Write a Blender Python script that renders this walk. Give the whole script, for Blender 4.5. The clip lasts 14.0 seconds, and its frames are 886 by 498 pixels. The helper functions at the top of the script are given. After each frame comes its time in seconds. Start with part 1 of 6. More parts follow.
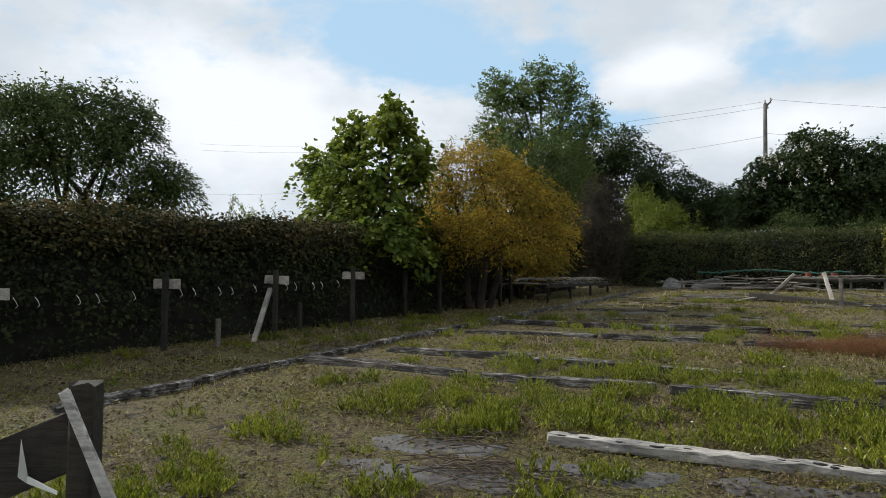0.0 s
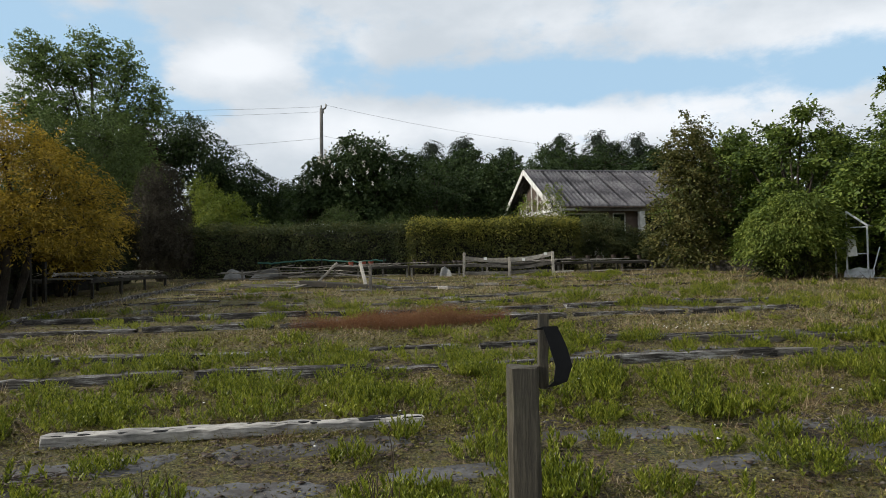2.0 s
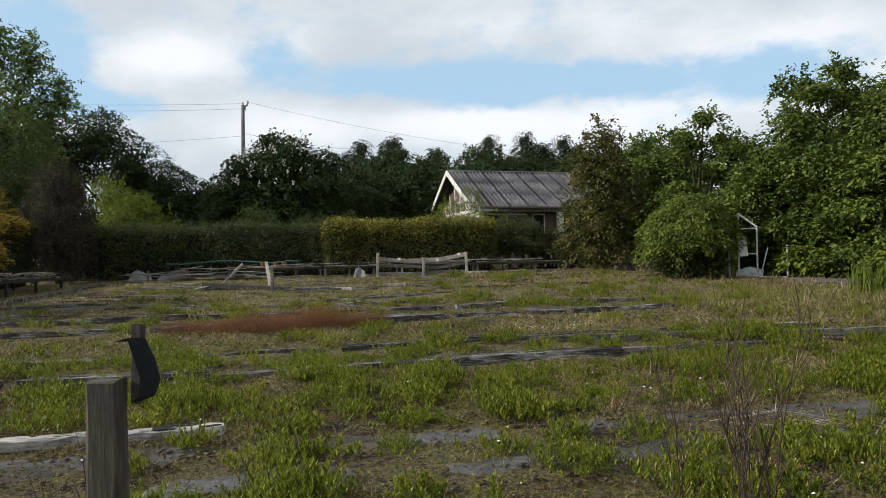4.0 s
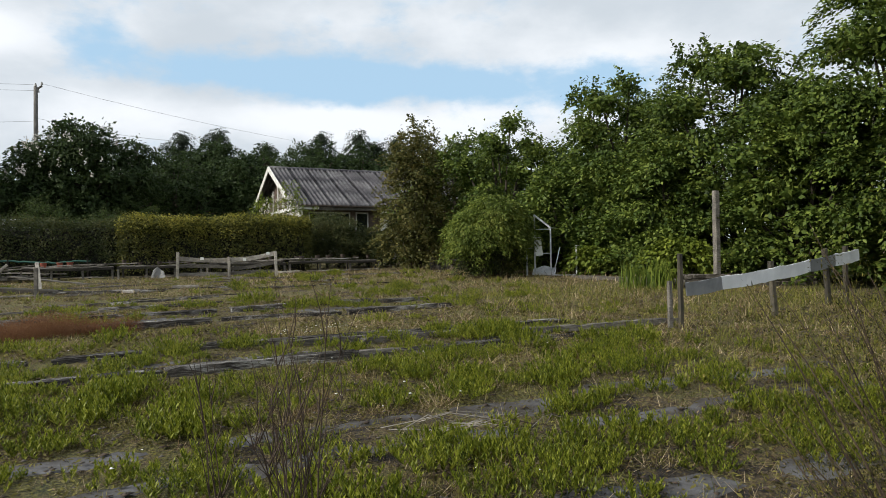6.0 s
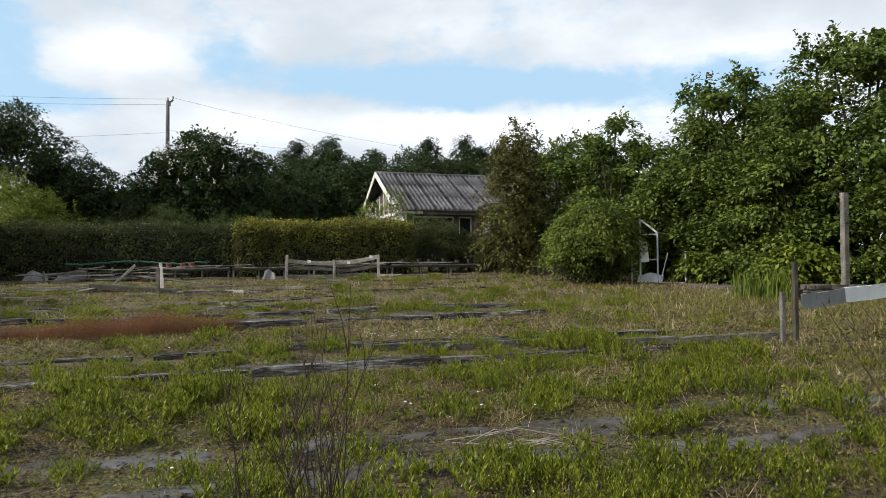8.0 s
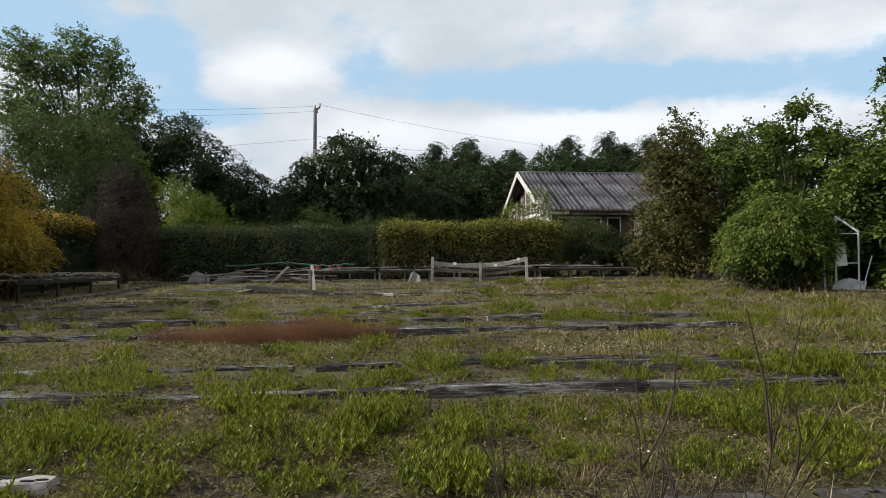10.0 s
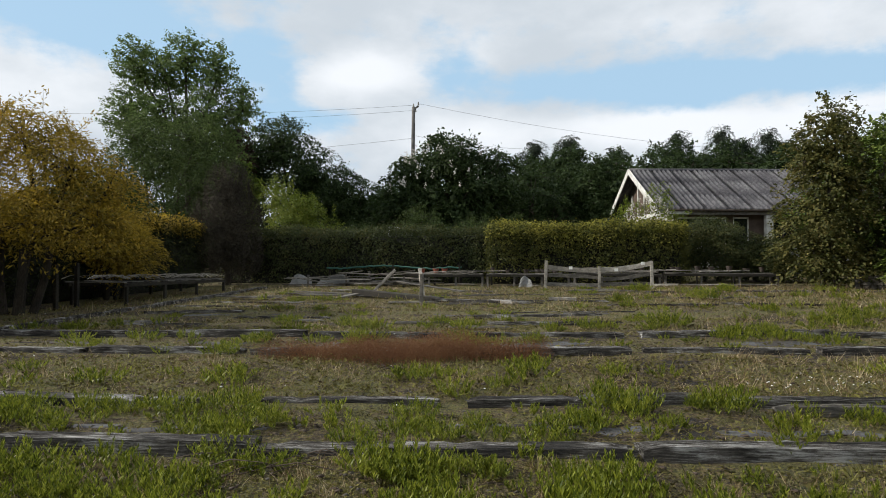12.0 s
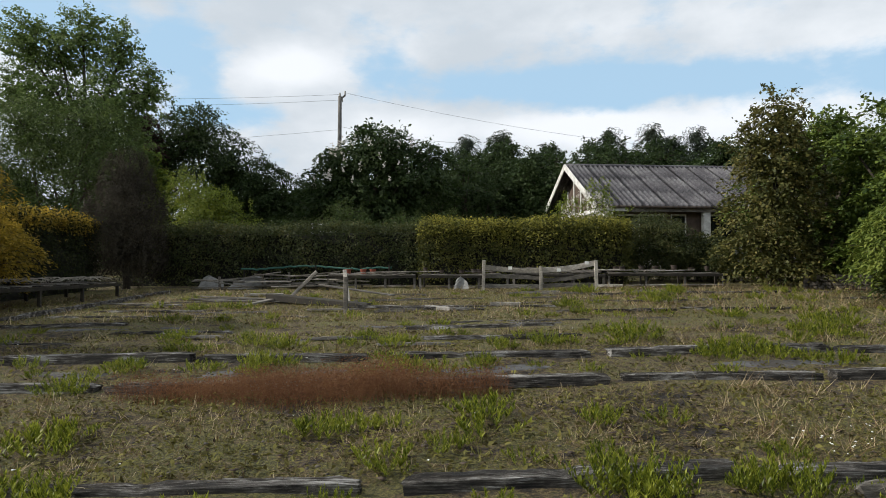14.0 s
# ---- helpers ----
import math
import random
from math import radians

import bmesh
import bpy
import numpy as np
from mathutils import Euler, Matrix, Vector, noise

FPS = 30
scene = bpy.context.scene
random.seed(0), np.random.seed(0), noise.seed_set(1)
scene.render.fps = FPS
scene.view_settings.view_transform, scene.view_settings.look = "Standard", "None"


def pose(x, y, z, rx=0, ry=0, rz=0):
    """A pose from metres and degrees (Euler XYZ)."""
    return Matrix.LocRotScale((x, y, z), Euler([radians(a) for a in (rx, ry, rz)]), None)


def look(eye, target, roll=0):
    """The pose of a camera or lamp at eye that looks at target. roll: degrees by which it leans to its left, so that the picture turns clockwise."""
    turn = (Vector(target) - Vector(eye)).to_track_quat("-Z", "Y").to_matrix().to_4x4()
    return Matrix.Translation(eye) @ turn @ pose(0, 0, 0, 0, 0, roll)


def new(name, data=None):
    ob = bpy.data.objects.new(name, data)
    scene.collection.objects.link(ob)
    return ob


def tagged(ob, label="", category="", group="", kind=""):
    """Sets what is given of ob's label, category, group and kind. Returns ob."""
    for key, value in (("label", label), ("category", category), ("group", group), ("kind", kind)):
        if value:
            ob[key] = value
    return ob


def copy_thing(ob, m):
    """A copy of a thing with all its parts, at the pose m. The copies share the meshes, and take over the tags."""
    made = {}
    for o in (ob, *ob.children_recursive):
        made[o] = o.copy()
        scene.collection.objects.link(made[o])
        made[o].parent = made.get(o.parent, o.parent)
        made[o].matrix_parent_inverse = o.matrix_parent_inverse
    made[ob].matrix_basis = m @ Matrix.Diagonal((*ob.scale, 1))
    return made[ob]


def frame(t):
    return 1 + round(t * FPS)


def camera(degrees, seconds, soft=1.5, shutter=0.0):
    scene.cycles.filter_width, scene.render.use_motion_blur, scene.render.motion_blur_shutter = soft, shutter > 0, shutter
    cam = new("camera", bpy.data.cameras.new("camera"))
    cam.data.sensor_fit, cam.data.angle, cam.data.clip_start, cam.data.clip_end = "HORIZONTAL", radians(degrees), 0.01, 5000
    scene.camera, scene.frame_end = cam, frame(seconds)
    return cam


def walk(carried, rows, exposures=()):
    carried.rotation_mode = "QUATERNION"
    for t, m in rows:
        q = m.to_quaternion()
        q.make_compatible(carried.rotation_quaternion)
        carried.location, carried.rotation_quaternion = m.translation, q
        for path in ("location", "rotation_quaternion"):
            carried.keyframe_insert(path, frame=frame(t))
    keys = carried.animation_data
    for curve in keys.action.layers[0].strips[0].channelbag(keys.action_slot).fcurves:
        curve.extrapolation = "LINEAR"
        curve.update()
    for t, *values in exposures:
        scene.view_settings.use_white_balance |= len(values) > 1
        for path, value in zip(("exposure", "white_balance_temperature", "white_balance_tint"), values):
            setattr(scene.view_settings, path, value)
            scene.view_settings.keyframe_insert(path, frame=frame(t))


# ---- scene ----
cam = camera(67.6, 14.0, 0.9)
METRES, EYE, TILT, LEAN, TURN = 9.8, 1.5, 0.0, 0.0, 38.7
ROWS = [
    (0.0, 0.0, 0.0, 0.0, -0.01, 1.85, -0.27),
    (0.5, 0.0047, -0.0038, -0.0005, -8.85, 1.69, 0.0),
    (1.0, 0.0089, -0.0112, -0.0028, -17.74, 1.53, 0.28),
    (1.5, 0.0171, -0.0185, -0.0056, -26.8, 1.29, 0.51),
    (2.0, 0.0427, -0.0377, -0.0053, -35.69, 1.04, 0.85),
    (4.5, 0.172, -0.117, -0.0045, -44.04, 0.88, 1.06),
    (5.0, 0.2132, -0.1399, -0.0034, -50.04, 0.6, 1.16),
    (5.5, 0.2326, -0.1558, -0.0043, -53.1, 0.57, 1.03),
    (6.0, 0.2556, -0.1766, -0.005, -53.87, 0.62, 1.05),
    (6.5, 0.3096, -0.2064, -0.0096, -59.43, 0.3, 1.23),
    (7.0, 0.3233, -0.2205, -0.003, -63.84, 0.17, 1.2),
    (7.5, 0.3047, -0.2097, -0.0039, -59.04, 0.58, 0.89),
    (8.0, 0.2925, -0.1855, -0.0043, -44.52, 1.12, 0.42),
    (10.5, 0.3411, -0.0029, -0.0031, -32.42, 1.42, 0.17),
    (11.0, 0.354, 0.0504, 0.0, -30.84, 1.27, 0.07),
    (11.5, 0.3391, 0.0926, 0.0043, -28.1, 1.56, -0.18),
    (12.0, 0.337, 0.1389, 0.001, -25.59, 1.61, -0.24),
    (12.5, 0.3515, 0.1869, 0.0014, -22.99, 1.59, -0.26),
    (13.0, 0.3806, 0.2329, 0.0095, -24.36, 1.51, -0.18),
    (13.5, 0.4017, 0.2838, 0.0077, -28.91, 1.44, -0.01),
    (14.0, 0.4329, 0.3287, 0.0106, -31.67, 1.41, 0.01),
]
walk(cam, [(t, pose(0, 0, EYE, TILT, LEAN, TURN) @ pose(METRES * x, METRES * y, METRES * z, 90 + pitch, roll, yaw)) for t, x, y, z, yaw, pitch, roll in ROWS],
     exposures=[(0.0, 0.02), (0.5, 0.15), (1.0, 0.12), (1.5, 0.0), (2.0, -0.06), (5.0, 0.0), (6.5, 0.03), (7.0, 0.2), (8.0, 0.14), (10.5, -0.04), (14.0, -0.02)])
# ---------------------------------------------------------------- world, sun
SUN_EL, SUN_AZ = 33.0, -97.0          # azimuth from +y towards +x
world = bpy.data.worlds.new("sky")
scene.world = world
world.use_nodes = True
wn, wl = world.node_tree.nodes, world.node_tree.links
wn.clear()


def wnode(kind, operation="", blend_type="", interpolation_type="", use_clamp=False):
    n = wn.new(kind)
    if operation:
        n.operation, n.use_clamp = operation, use_clamp
    if blend_type:
        n.blend_type = blend_type
    if interpolation_type:
        n.interpolation_type = interpolation_type
    return n


def build_sky():
    out, bg = wnode("ShaderNodeOutputWorld"), wnode("ShaderNodeBackground")
    sky = wnode("ShaderNodeTexSky")
    sky.sky_type, sky.sun_disc = "NISHITA", False
    sky.sun_elevation, sky.sun_rotation, sky.dust_density = radians(SUN_EL), radians(SUN_AZ), 0.6
    coord = wnode("ShaderNodeTexCoord")
    sep = wnode("ShaderNodeSeparateXYZ")
    wl.new(coord.outputs["Generated"], sep.inputs[0])

    def m(op, a, b=None, c=None, clamp=False):
        n = wnode("ShaderNodeMath", operation=op, use_clamp=clamp)
        for i, v in enumerate((a, b, c)):
            if v is None:
                continue
            if isinstance(v, (int, float)):
                n.inputs[i].default_value = v
            else:
                wl.new(v, n.inputs[i])
        return n.outputs[0]

    # broken cumulus: billows of noise on the sky's dome, opened where the blue shows
    comb = wnode("ShaderNodeCombineXYZ")
    wl.new(sep.outputs[0], comb.inputs[0])
    wl.new(sep.outputs[1], comb.inputs[1])
    wl.new(m("MULTIPLY", sep.outputs[2], 1.9), comb.inputs[2])
    az, el = m("ARCTAN2", sep.outputs[0], sep.outputs[1]), m("ARCSINE", sep.outputs[2])

    def noise_at(scale, detail, rough, shift):
        mp = wnode("ShaderNodeMapping")
        mp.inputs["Location"].default_value = shift
        wl.new(comb.outputs[0], mp.inputs[0])
        n = wnode("ShaderNodeTexNoise")
        n.inputs["Scale"].default_value, n.inputs["Detail"].default_value, n.inputs["Roughness"].default_value = scale, detail, rough
        wl.new(mp.outputs[0], n.inputs["Vector"])
        return n.outputs["Fac"]

    def spot(a, e, sa, se, w):
        da = m("MULTIPLY", m("SUBTRACT", az, radians(a)), 1 / radians(sa))
        de = m("MULTIPLY", m("SUBTRACT", el, radians(e)), 1 / radians(se))
        r2 = m("ADD", m("MULTIPLY", da, da), m("MULTIPLY", de, de))
        return m("MULTIPLY", m("POWER", 2.718, m("MULTIPLY", r2, -1.0)), w)

    def total(spots):
        acc = None
        for sp in spots:
            v = spot(*sp)
            acc = v if acc is None else m("ADD", acc, v)
        return acc

    big, fine, shade = noise_at(6.0, 7, 0.55, (2.1, 0.35, 0)), noise_at(17.0, 7, 0.6, (0, 5, 0)), noise_at(5.0, 6, 0.55, (7, 1, 0))
    gaps = total(((-43, 20.5, 10, 3.4, 1.15), (-38, 17.0, 6, 2.2, 0.8), (-28, 15.6, 3.4, 3.6, 0.9), (-25, 12.4, 5, 1.2, 0.8), (-12.5, 15.8, 4.0, 2.0, 0.7), (-3, 15.2, 7, 1.6, 0.9), (7, 14.8, 7, 1.8, 0.95), (18, 14.4, 9, 2.0, 1.0), (29, 13.4, 6, 1.6, 0.7)))
    banks = total(((-20, 15.6, 5.0, 1.9, 0.5), (-52, 12.5, 10, 3.5, 0.3), (6, 11.6, 6, 1.2, 0.3), (-9, 12.4, 6, 1.2, 0.3)))
    wob = m("ADD", m("MULTIPLY", m("SUBTRACT", big, 0.5), 1.5), m("MULTIPLY", m("SUBTRACT", fine, 0.5), 1.1))
    cover = m("ADD", m("SUBTRACT", m("ADD", 0.78, banks), gaps), wob)
    ramp = wnode("ShaderNodeMapRange", interpolation_type="SMOOTHSTEP")
    ramp.inputs["From Min"].default_value, ramp.inputs["From Max"].default_value = 0.06, 0.74
    wl.new(cover, ramp.inputs["Value"])
    lit = wnode("ShaderNodeMixRGB")
    lit.inputs[1].default_value = (7.2, 7.95, 8.7, 1)
    lit.inputs[2].default_value = (10.9, 11.35, 11.9, 1)
    glow = total(((-20, 16.4, 4.5, 1.6, 0.6), (-56, 13, 12, 5, 0.6), (4, 11.4, 24, 1.6, 0.4), (6, 11.8, 3, 0.8, 0.3), (30, 15, 7, 3, 0.25)))
    r2 = wnode("ShaderNodeMapRange", interpolation_type="SMOOTHSTEP")
    r2.inputs["From Min"].default_value, r2.inputs["From Max"].default_value = 0.36, 0.98
    wl.new(m("ADD", shade, glow), r2.inputs["Value"])
    wl.new(r2.outputs[0], lit.inputs[0])
    blue = wnode("ShaderNodeMixRGB", blend_type="MIX")
    blue.inputs[0].default_value = 0.8
    blue.inputs[2].default_value = (5.8, 8.6, 11.2, 1)
    wl.new(sky.outputs[0], blue.inputs[1])
    mix = wnode("ShaderNodeMixRGB")
    wl.new(ramp.outputs[0], mix.inputs[0])
    wl.new(blue.outputs[0], mix.inputs[1])
    wl.new(lit.outputs[0], mix.inputs[2])
    bg.inputs["Strength"].default_value = 0.088
    wl.new(mix.outputs[0], bg.inputs["Color"])
    wl.new(bg.outputs[0], out.inputs[0])


build_sky()
sun = new("sun", bpy.data.lights.new("sun", "SUN"))
sun.data.energy, sun.data.angle, sun.data.color = 4.5, radians(1.5), (1.0, 0.96, 0.87)
sun.matrix_world = look((0, 0, 30), (-30 * math.sin(radians(SUN_AZ)) * math.cos(radians(SUN_EL)), -30 * math.cos(radians(SUN_AZ)) * math.cos(radians(SUN_EL)), 30 - 30 * math.sin(radians(SUN_EL))))

# ---------------------------------------------------------------- helpers of the scene


def ground_z(x, y):
    """The field rises gently away from the gate; far off it levels out."""
    x, y = np.asarray(x, float), np.asarray(y, float)
    base = -0.05 + 0.033 * np.clip(y, -20, 75) + 0.008 * np.clip(x, -40, 40)
    hump = 0.022 * np.sin(x * 1.7 + 0.6 * np.sin(y)) * np.sin(y * 1.9 + 0.5) + 0.012 * np.sin(x * 4.1 + y) * np.sin(y * 3.7 - 0.6 * x)
    return base + np.where((x > -13) & (x < 15) & (y > 0) & (y < 28), hump, 0.0)


def gz(x, y):
    return float(ground_z(x, y))


def fast_mesh(name, verts, faces, mat):
    """A mesh from arrays: faces is an (n, k) array of vertex numbers."""
    verts, faces = np.asarray(verts, np.float32), np.asarray(faces, np.int32)
    me = bpy.data.meshes.new(name)
    n, k = faces.shape
    me.vertices.add(len(verts))
    me.vertices.foreach_set("co", verts.ravel())
    me.loops.add(n * k)
    me.loops.foreach_set("vertex_index", faces.ravel())
    me.polygons.add(n)
    me.polygons.foreach_set("loop_start", np.arange(0, n * k, k, dtype=np.int32))
    me.polygons.foreach_set("loop_total", np.full(n, k, np.int32))
    me.update(calc_edges=True)
    me.materials.append(mat)
    return me


def thing(name, x, y, z, label, category, group="", rz=0.0, kind=""):
    ob = new(name)
    ob.empty_display_size = 0.2
    ob.matrix_basis = pose(x, y, z, 0, 0, rz)
    return tagged(ob, label, category, group, kind)


def part(name, data, mat, parent, label="", m=None):
    """One mesh object under a thing or a part; data is a bmesh or a mesh."""
    if isinstance(data, bmesh.types.BMesh):
        me = bpy.data.meshes.new(name)
        data.to_mesh(me)
        data.free()
        me.materials.append(mat)
    else:
        me = data
    ob = new(name, me)
    ob.parent = parent
    if m is not None:
        ob.matrix_basis = m
    return tagged(ob, label)


def solo(name, data, mat, label, category, group="", m=None, kind=""):
    """A thing that is a single mesh."""
    ob = part(name, data, mat, None, label, m)
    return tagged(ob, label, category, group, kind)


def smooth(ob):
    ob.data.shade_smooth()
    return ob


def beam(p, q, w, h, rough=0.004, cuts=6, seed=0, taper=1.0, bend=0.0, roll=0.0, bm=None):
    """A weathered timber from p to q, w wide and h high, with chipped, uneven edges."""
    bm = bm or bmesh.new()
    rnd = random.Random(seed)
    p, q = Vector(p), Vector(q)
    d = (q - p).normalized()
    side = d.cross(Vector((0, 0, 1)))
    side = side.normalized() if side.length > 0.05 else Vector((1, 0, 0))
    up = side.cross(d)
    if roll:
        rot = Matrix.Rotation(radians(roll), 3, d)
        side, up = rot @ side, rot @ up
    rings = []
    b = min(w, h) * 0.13
    outline = [(-w / 2 + b, -h / 2), (w / 2 - b, -h / 2), (w / 2, -h / 2 + b), (w / 2, h / 2 - b), (w / 2 - b, h / 2), (-w / 2 + b, h / 2), (-w / 2, h / 2 - b), (-w / 2, -h / 2 + b)]
    for i in range(cuts + 1):
        f = i / cuts
        c = p.lerp(q, f) + up * (bend * 4 * f * (1 - f))
        k = 1 + (taper - 1) * f
        rings.append([bm.verts.new(c + side * (a * k + rnd.uniform(-rough, rough)) + up * (e * k + rnd.uniform(-rough, rough)) + d * rnd.uniform(-rough, rough) * (2 if i in (0, cuts) else 1)) for a, e in outline])
    for r0, r1 in zip(rings, rings[1:]):
        for j in range(8):
            bm.faces.new((r0[j], r0[(j + 1) % 8], r1[(j + 1) % 8], r1[j]))
    bm.faces.new(rings[0][::-1])
    bm.faces.new(rings[-1])
    return bm


def tube(points, radii, sides=7, bm=None):
    """A round limb through points with a radius at each."""
    bm = bm or bmesh.new()
    rings = []
    pts = [Vector(p) for p in points]
    for i, p in enumerate(pts):
        d = (pts[min(i + 1, len(pts) - 1)] - pts[max(i - 1, 0)]).normalized()
        a = d.cross(Vector((0.3, 0.9, 0.1))).normalized()
        b = d.cross(a)
        rings.append([bm.verts.new(p + (a * math.cos(t) + b * math.sin(t)) * radii[i]) for t in (2 * math.pi * j / sides for j in range(sides))])
    for r0, r1 in zip(rings, rings[1:]):
        for j in range(sides):
            bm.faces.new((r0[j], r0[(j + 1) % sides], r1[(j + 1) % sides], r1[j]))
    bm.faces.new(rings[0][::-1])
    bm.faces.new(rings[-1])
    return bm


def slab(bm, x0, x1, y0, y1, z0, z1, bevel=0.0):
    made = bmesh.ops.create_cube(bm, size=1.0, matrix=Matrix.Translation(((x0 + x1) / 2, (y0 + y1) / 2, (z0 + z1) / 2)) @ Matrix.Diagonal((x1 - x0, y1 - y0, z1 - z0, 1)))
    if bevel:
        edges = list({e for v in made["verts"] for e in v.link_edges})
        bmesh.ops.bevel(bm, geom=edges, offset=bevel, segments=2, affect="EDGES")
    return bm


# ---------------------------------------------------------------- materials
def material(name, rough=0.8):
    mat = bpy.data.materials.new(name)
    mat.use_nodes = True
    nt = mat.node_tree
    b = nt.nodes["Principled BSDF"]
    b.inputs["Roughness"].default_value = rough
    return mat, nt, b


def ramp_node(nt, stops):
    r = nt.nodes.new("ShaderNodeValToRGB")
    els = r.color_ramp.elements
    while len(els) < len(stops):
        els.new(0.5)
    for e, (p, c) in zip(els, stops):
        e.position, e.color = p, (*c, 1)
    return r


def tex(nt, scale, detail=5, rough=0.6, stretch=None, coord="Object"):
    c = nt.nodes.new("ShaderNodeTexCoord")
    mp = nt.nodes.new("ShaderNodeMapping")
    if stretch:
        mp.inputs["Scale"].default_value = stretch
    if coord == "World":
        c = nt.nodes.new("ShaderNodeNewGeometry")
        nt.links.new(c.outputs["Position"], mp.inputs[0])
    else:
        nt.links.new(c.outputs[coord], mp.inputs[0])
    n = nt.nodes.new("ShaderNodeTexNoise")
    n.inputs["Scale"].default_value, n.inputs["Detail"].default_value, n.inputs["Roughness"].default_value = scale, detail, rough
    nt.links.new(mp.outputs[0], n.inputs["Vector"])
    return n.outputs["Fac"]


def mixc(nt, fac, a, b, blend="MIX"):
    n = nt.nodes.new("ShaderNodeMixRGB")
    n.blend_type = blend
    for i, v in enumerate((fac, a, b)):
        if isinstance(v, (int, float)):
            n.inputs[i].default_value = v
        elif isinstance(v, tuple):
            n.inputs[i].default_value = (*v, 1)
        else:
            nt.links.new(v, n.inputs[i])
    return n.outputs[0]


def bump(nt, b, height, strength=0.4, dist=0.01):
    n = nt.nodes.new("ShaderNodeBump")
    n.inputs["Strength"].default_value, n.inputs["Distance"].default_value = strength, dist
    nt.links.new(height, n.inputs["Height"])
    nt.links.new(n.outputs[0], b.inputs["Normal"])


def leaf_material(name, dark, mid, light, through_light=0.34, rough=0.6, patch=1.1, vary=0.6):
    """Leaves: each its own shade, with broad patches of older and younger growth."""
    mat, nt, b = material(name, rough)
    b.inputs["Specular IOR Level"].default_value = 0.22
    g = nt.nodes.new("ShaderNodeNewGeometry")
    n = tex(nt, patch, 3, 0.5)
    mx = nt.nodes.new("ShaderNodeMath"); mx.operation = "MULTIPLY_ADD"
    nt.links.new(n, mx.inputs[0]); mx.inputs[1].default_value = 1.3
    sh = nt.nodes.new("ShaderNodeMath"); sh.operation = "MULTIPLY_ADD"
    nt.links.new(g.outputs["Random Per Island"], sh.inputs[0]); sh.inputs[1].default_value = vary; sh.inputs[2].default_value = -0.15 - 0.5 * vary
    nt.links.new(sh.outputs[0], mx.inputs[2])
    r = ramp_node(nt, [(0.05, dark), (0.5, mid), (0.95, light)])
    nt.links.new(mx.outputs[0], r.inputs[0])
    nt.links.new(r.outputs[0], b.inputs["Base Color"])
    t = nt.nodes.new("ShaderNodeBsdfTranslucent")
    nt.links.new(r.outputs[0], t.inputs[0])
    ms = nt.nodes.new("ShaderNodeMixShader")
    ms.inputs[0].default_value = through_light
    nt.links.new(b.outputs[0], ms.inputs[1]); nt.links.new(t.outputs[0], ms.inputs[2])
    nt.links.new(ms.outputs[0], nt.nodes["Material Output"].inputs[0])
    return mat


def wood_material(name, dark, mid, pale, along=(1, 14, 14), moss=0.0, rough=0.85):
    """Weathered timber: grain along one axis, cracks, lichen and a shade for each piece."""
    mat, nt, b = material(name, rough)
    grain = tex(nt, 5, 7, 0.74, along)
    r = ramp_node(nt, [(0.28, dark), (0.5, mid), (0.72, pale)])
    nt.links.new(grain, r.inputs[0])
    blot = tex(nt, 2.3, 5, 0.65, coord="World")
    r2 = ramp_node(nt, [(0.35, (0.45, 0.45, 0.45)), (0.62, (1.15, 1.12, 1.08))])
    nt.links.new(blot, r2.inputs[0])
    col = mixc(nt, 1.0, r.outputs[0], r2.outputs[0], "MULTIPLY")
    info = nt.nodes.new("ShaderNodeObjectInfo")
    r3 = ramp_node(nt, [(0.0, (0.62, 0.60, 0.58)), (1.0, (1.2, 1.2, 1.2))])
    nt.links.new(info.outputs["Random"], r3.inputs[0])
    col = mixc(nt, 1.0, col, r3.outputs[0], "MULTIPLY")
    if moss:
        f = tex(nt, 3.5, 6, 0.7)
        r4 = ramp_node(nt, [(0.55, (0, 0, 0)), (0.7, (moss, moss, moss))])
        nt.links.new(f, r4.inputs[0])
        col = mixc(nt, r4.outputs[0], col, (0.075, 0.085, 0.03))
    nt.links.new(col, b.inputs["Base Color"])
    bump(nt, b, grain, 0.7, 0.012)
    return mat


def plain_material(name, a, c, scale=6, rough=0.7, metal=0.0, strength=0.3):
    mat, nt, b = material(name, rough)
    b.inputs["Metallic"].default_value = metal
    n = tex(nt, scale, 6, 0.65)
    r = ramp_node(nt, [(0.32, a), (0.68, c)])
    nt.links.new(n, r.inputs[0])
    nt.links.new(r.outputs[0], b.inputs["Base Color"])
    bump(nt, b, n, strength, 0.008)
    return mat


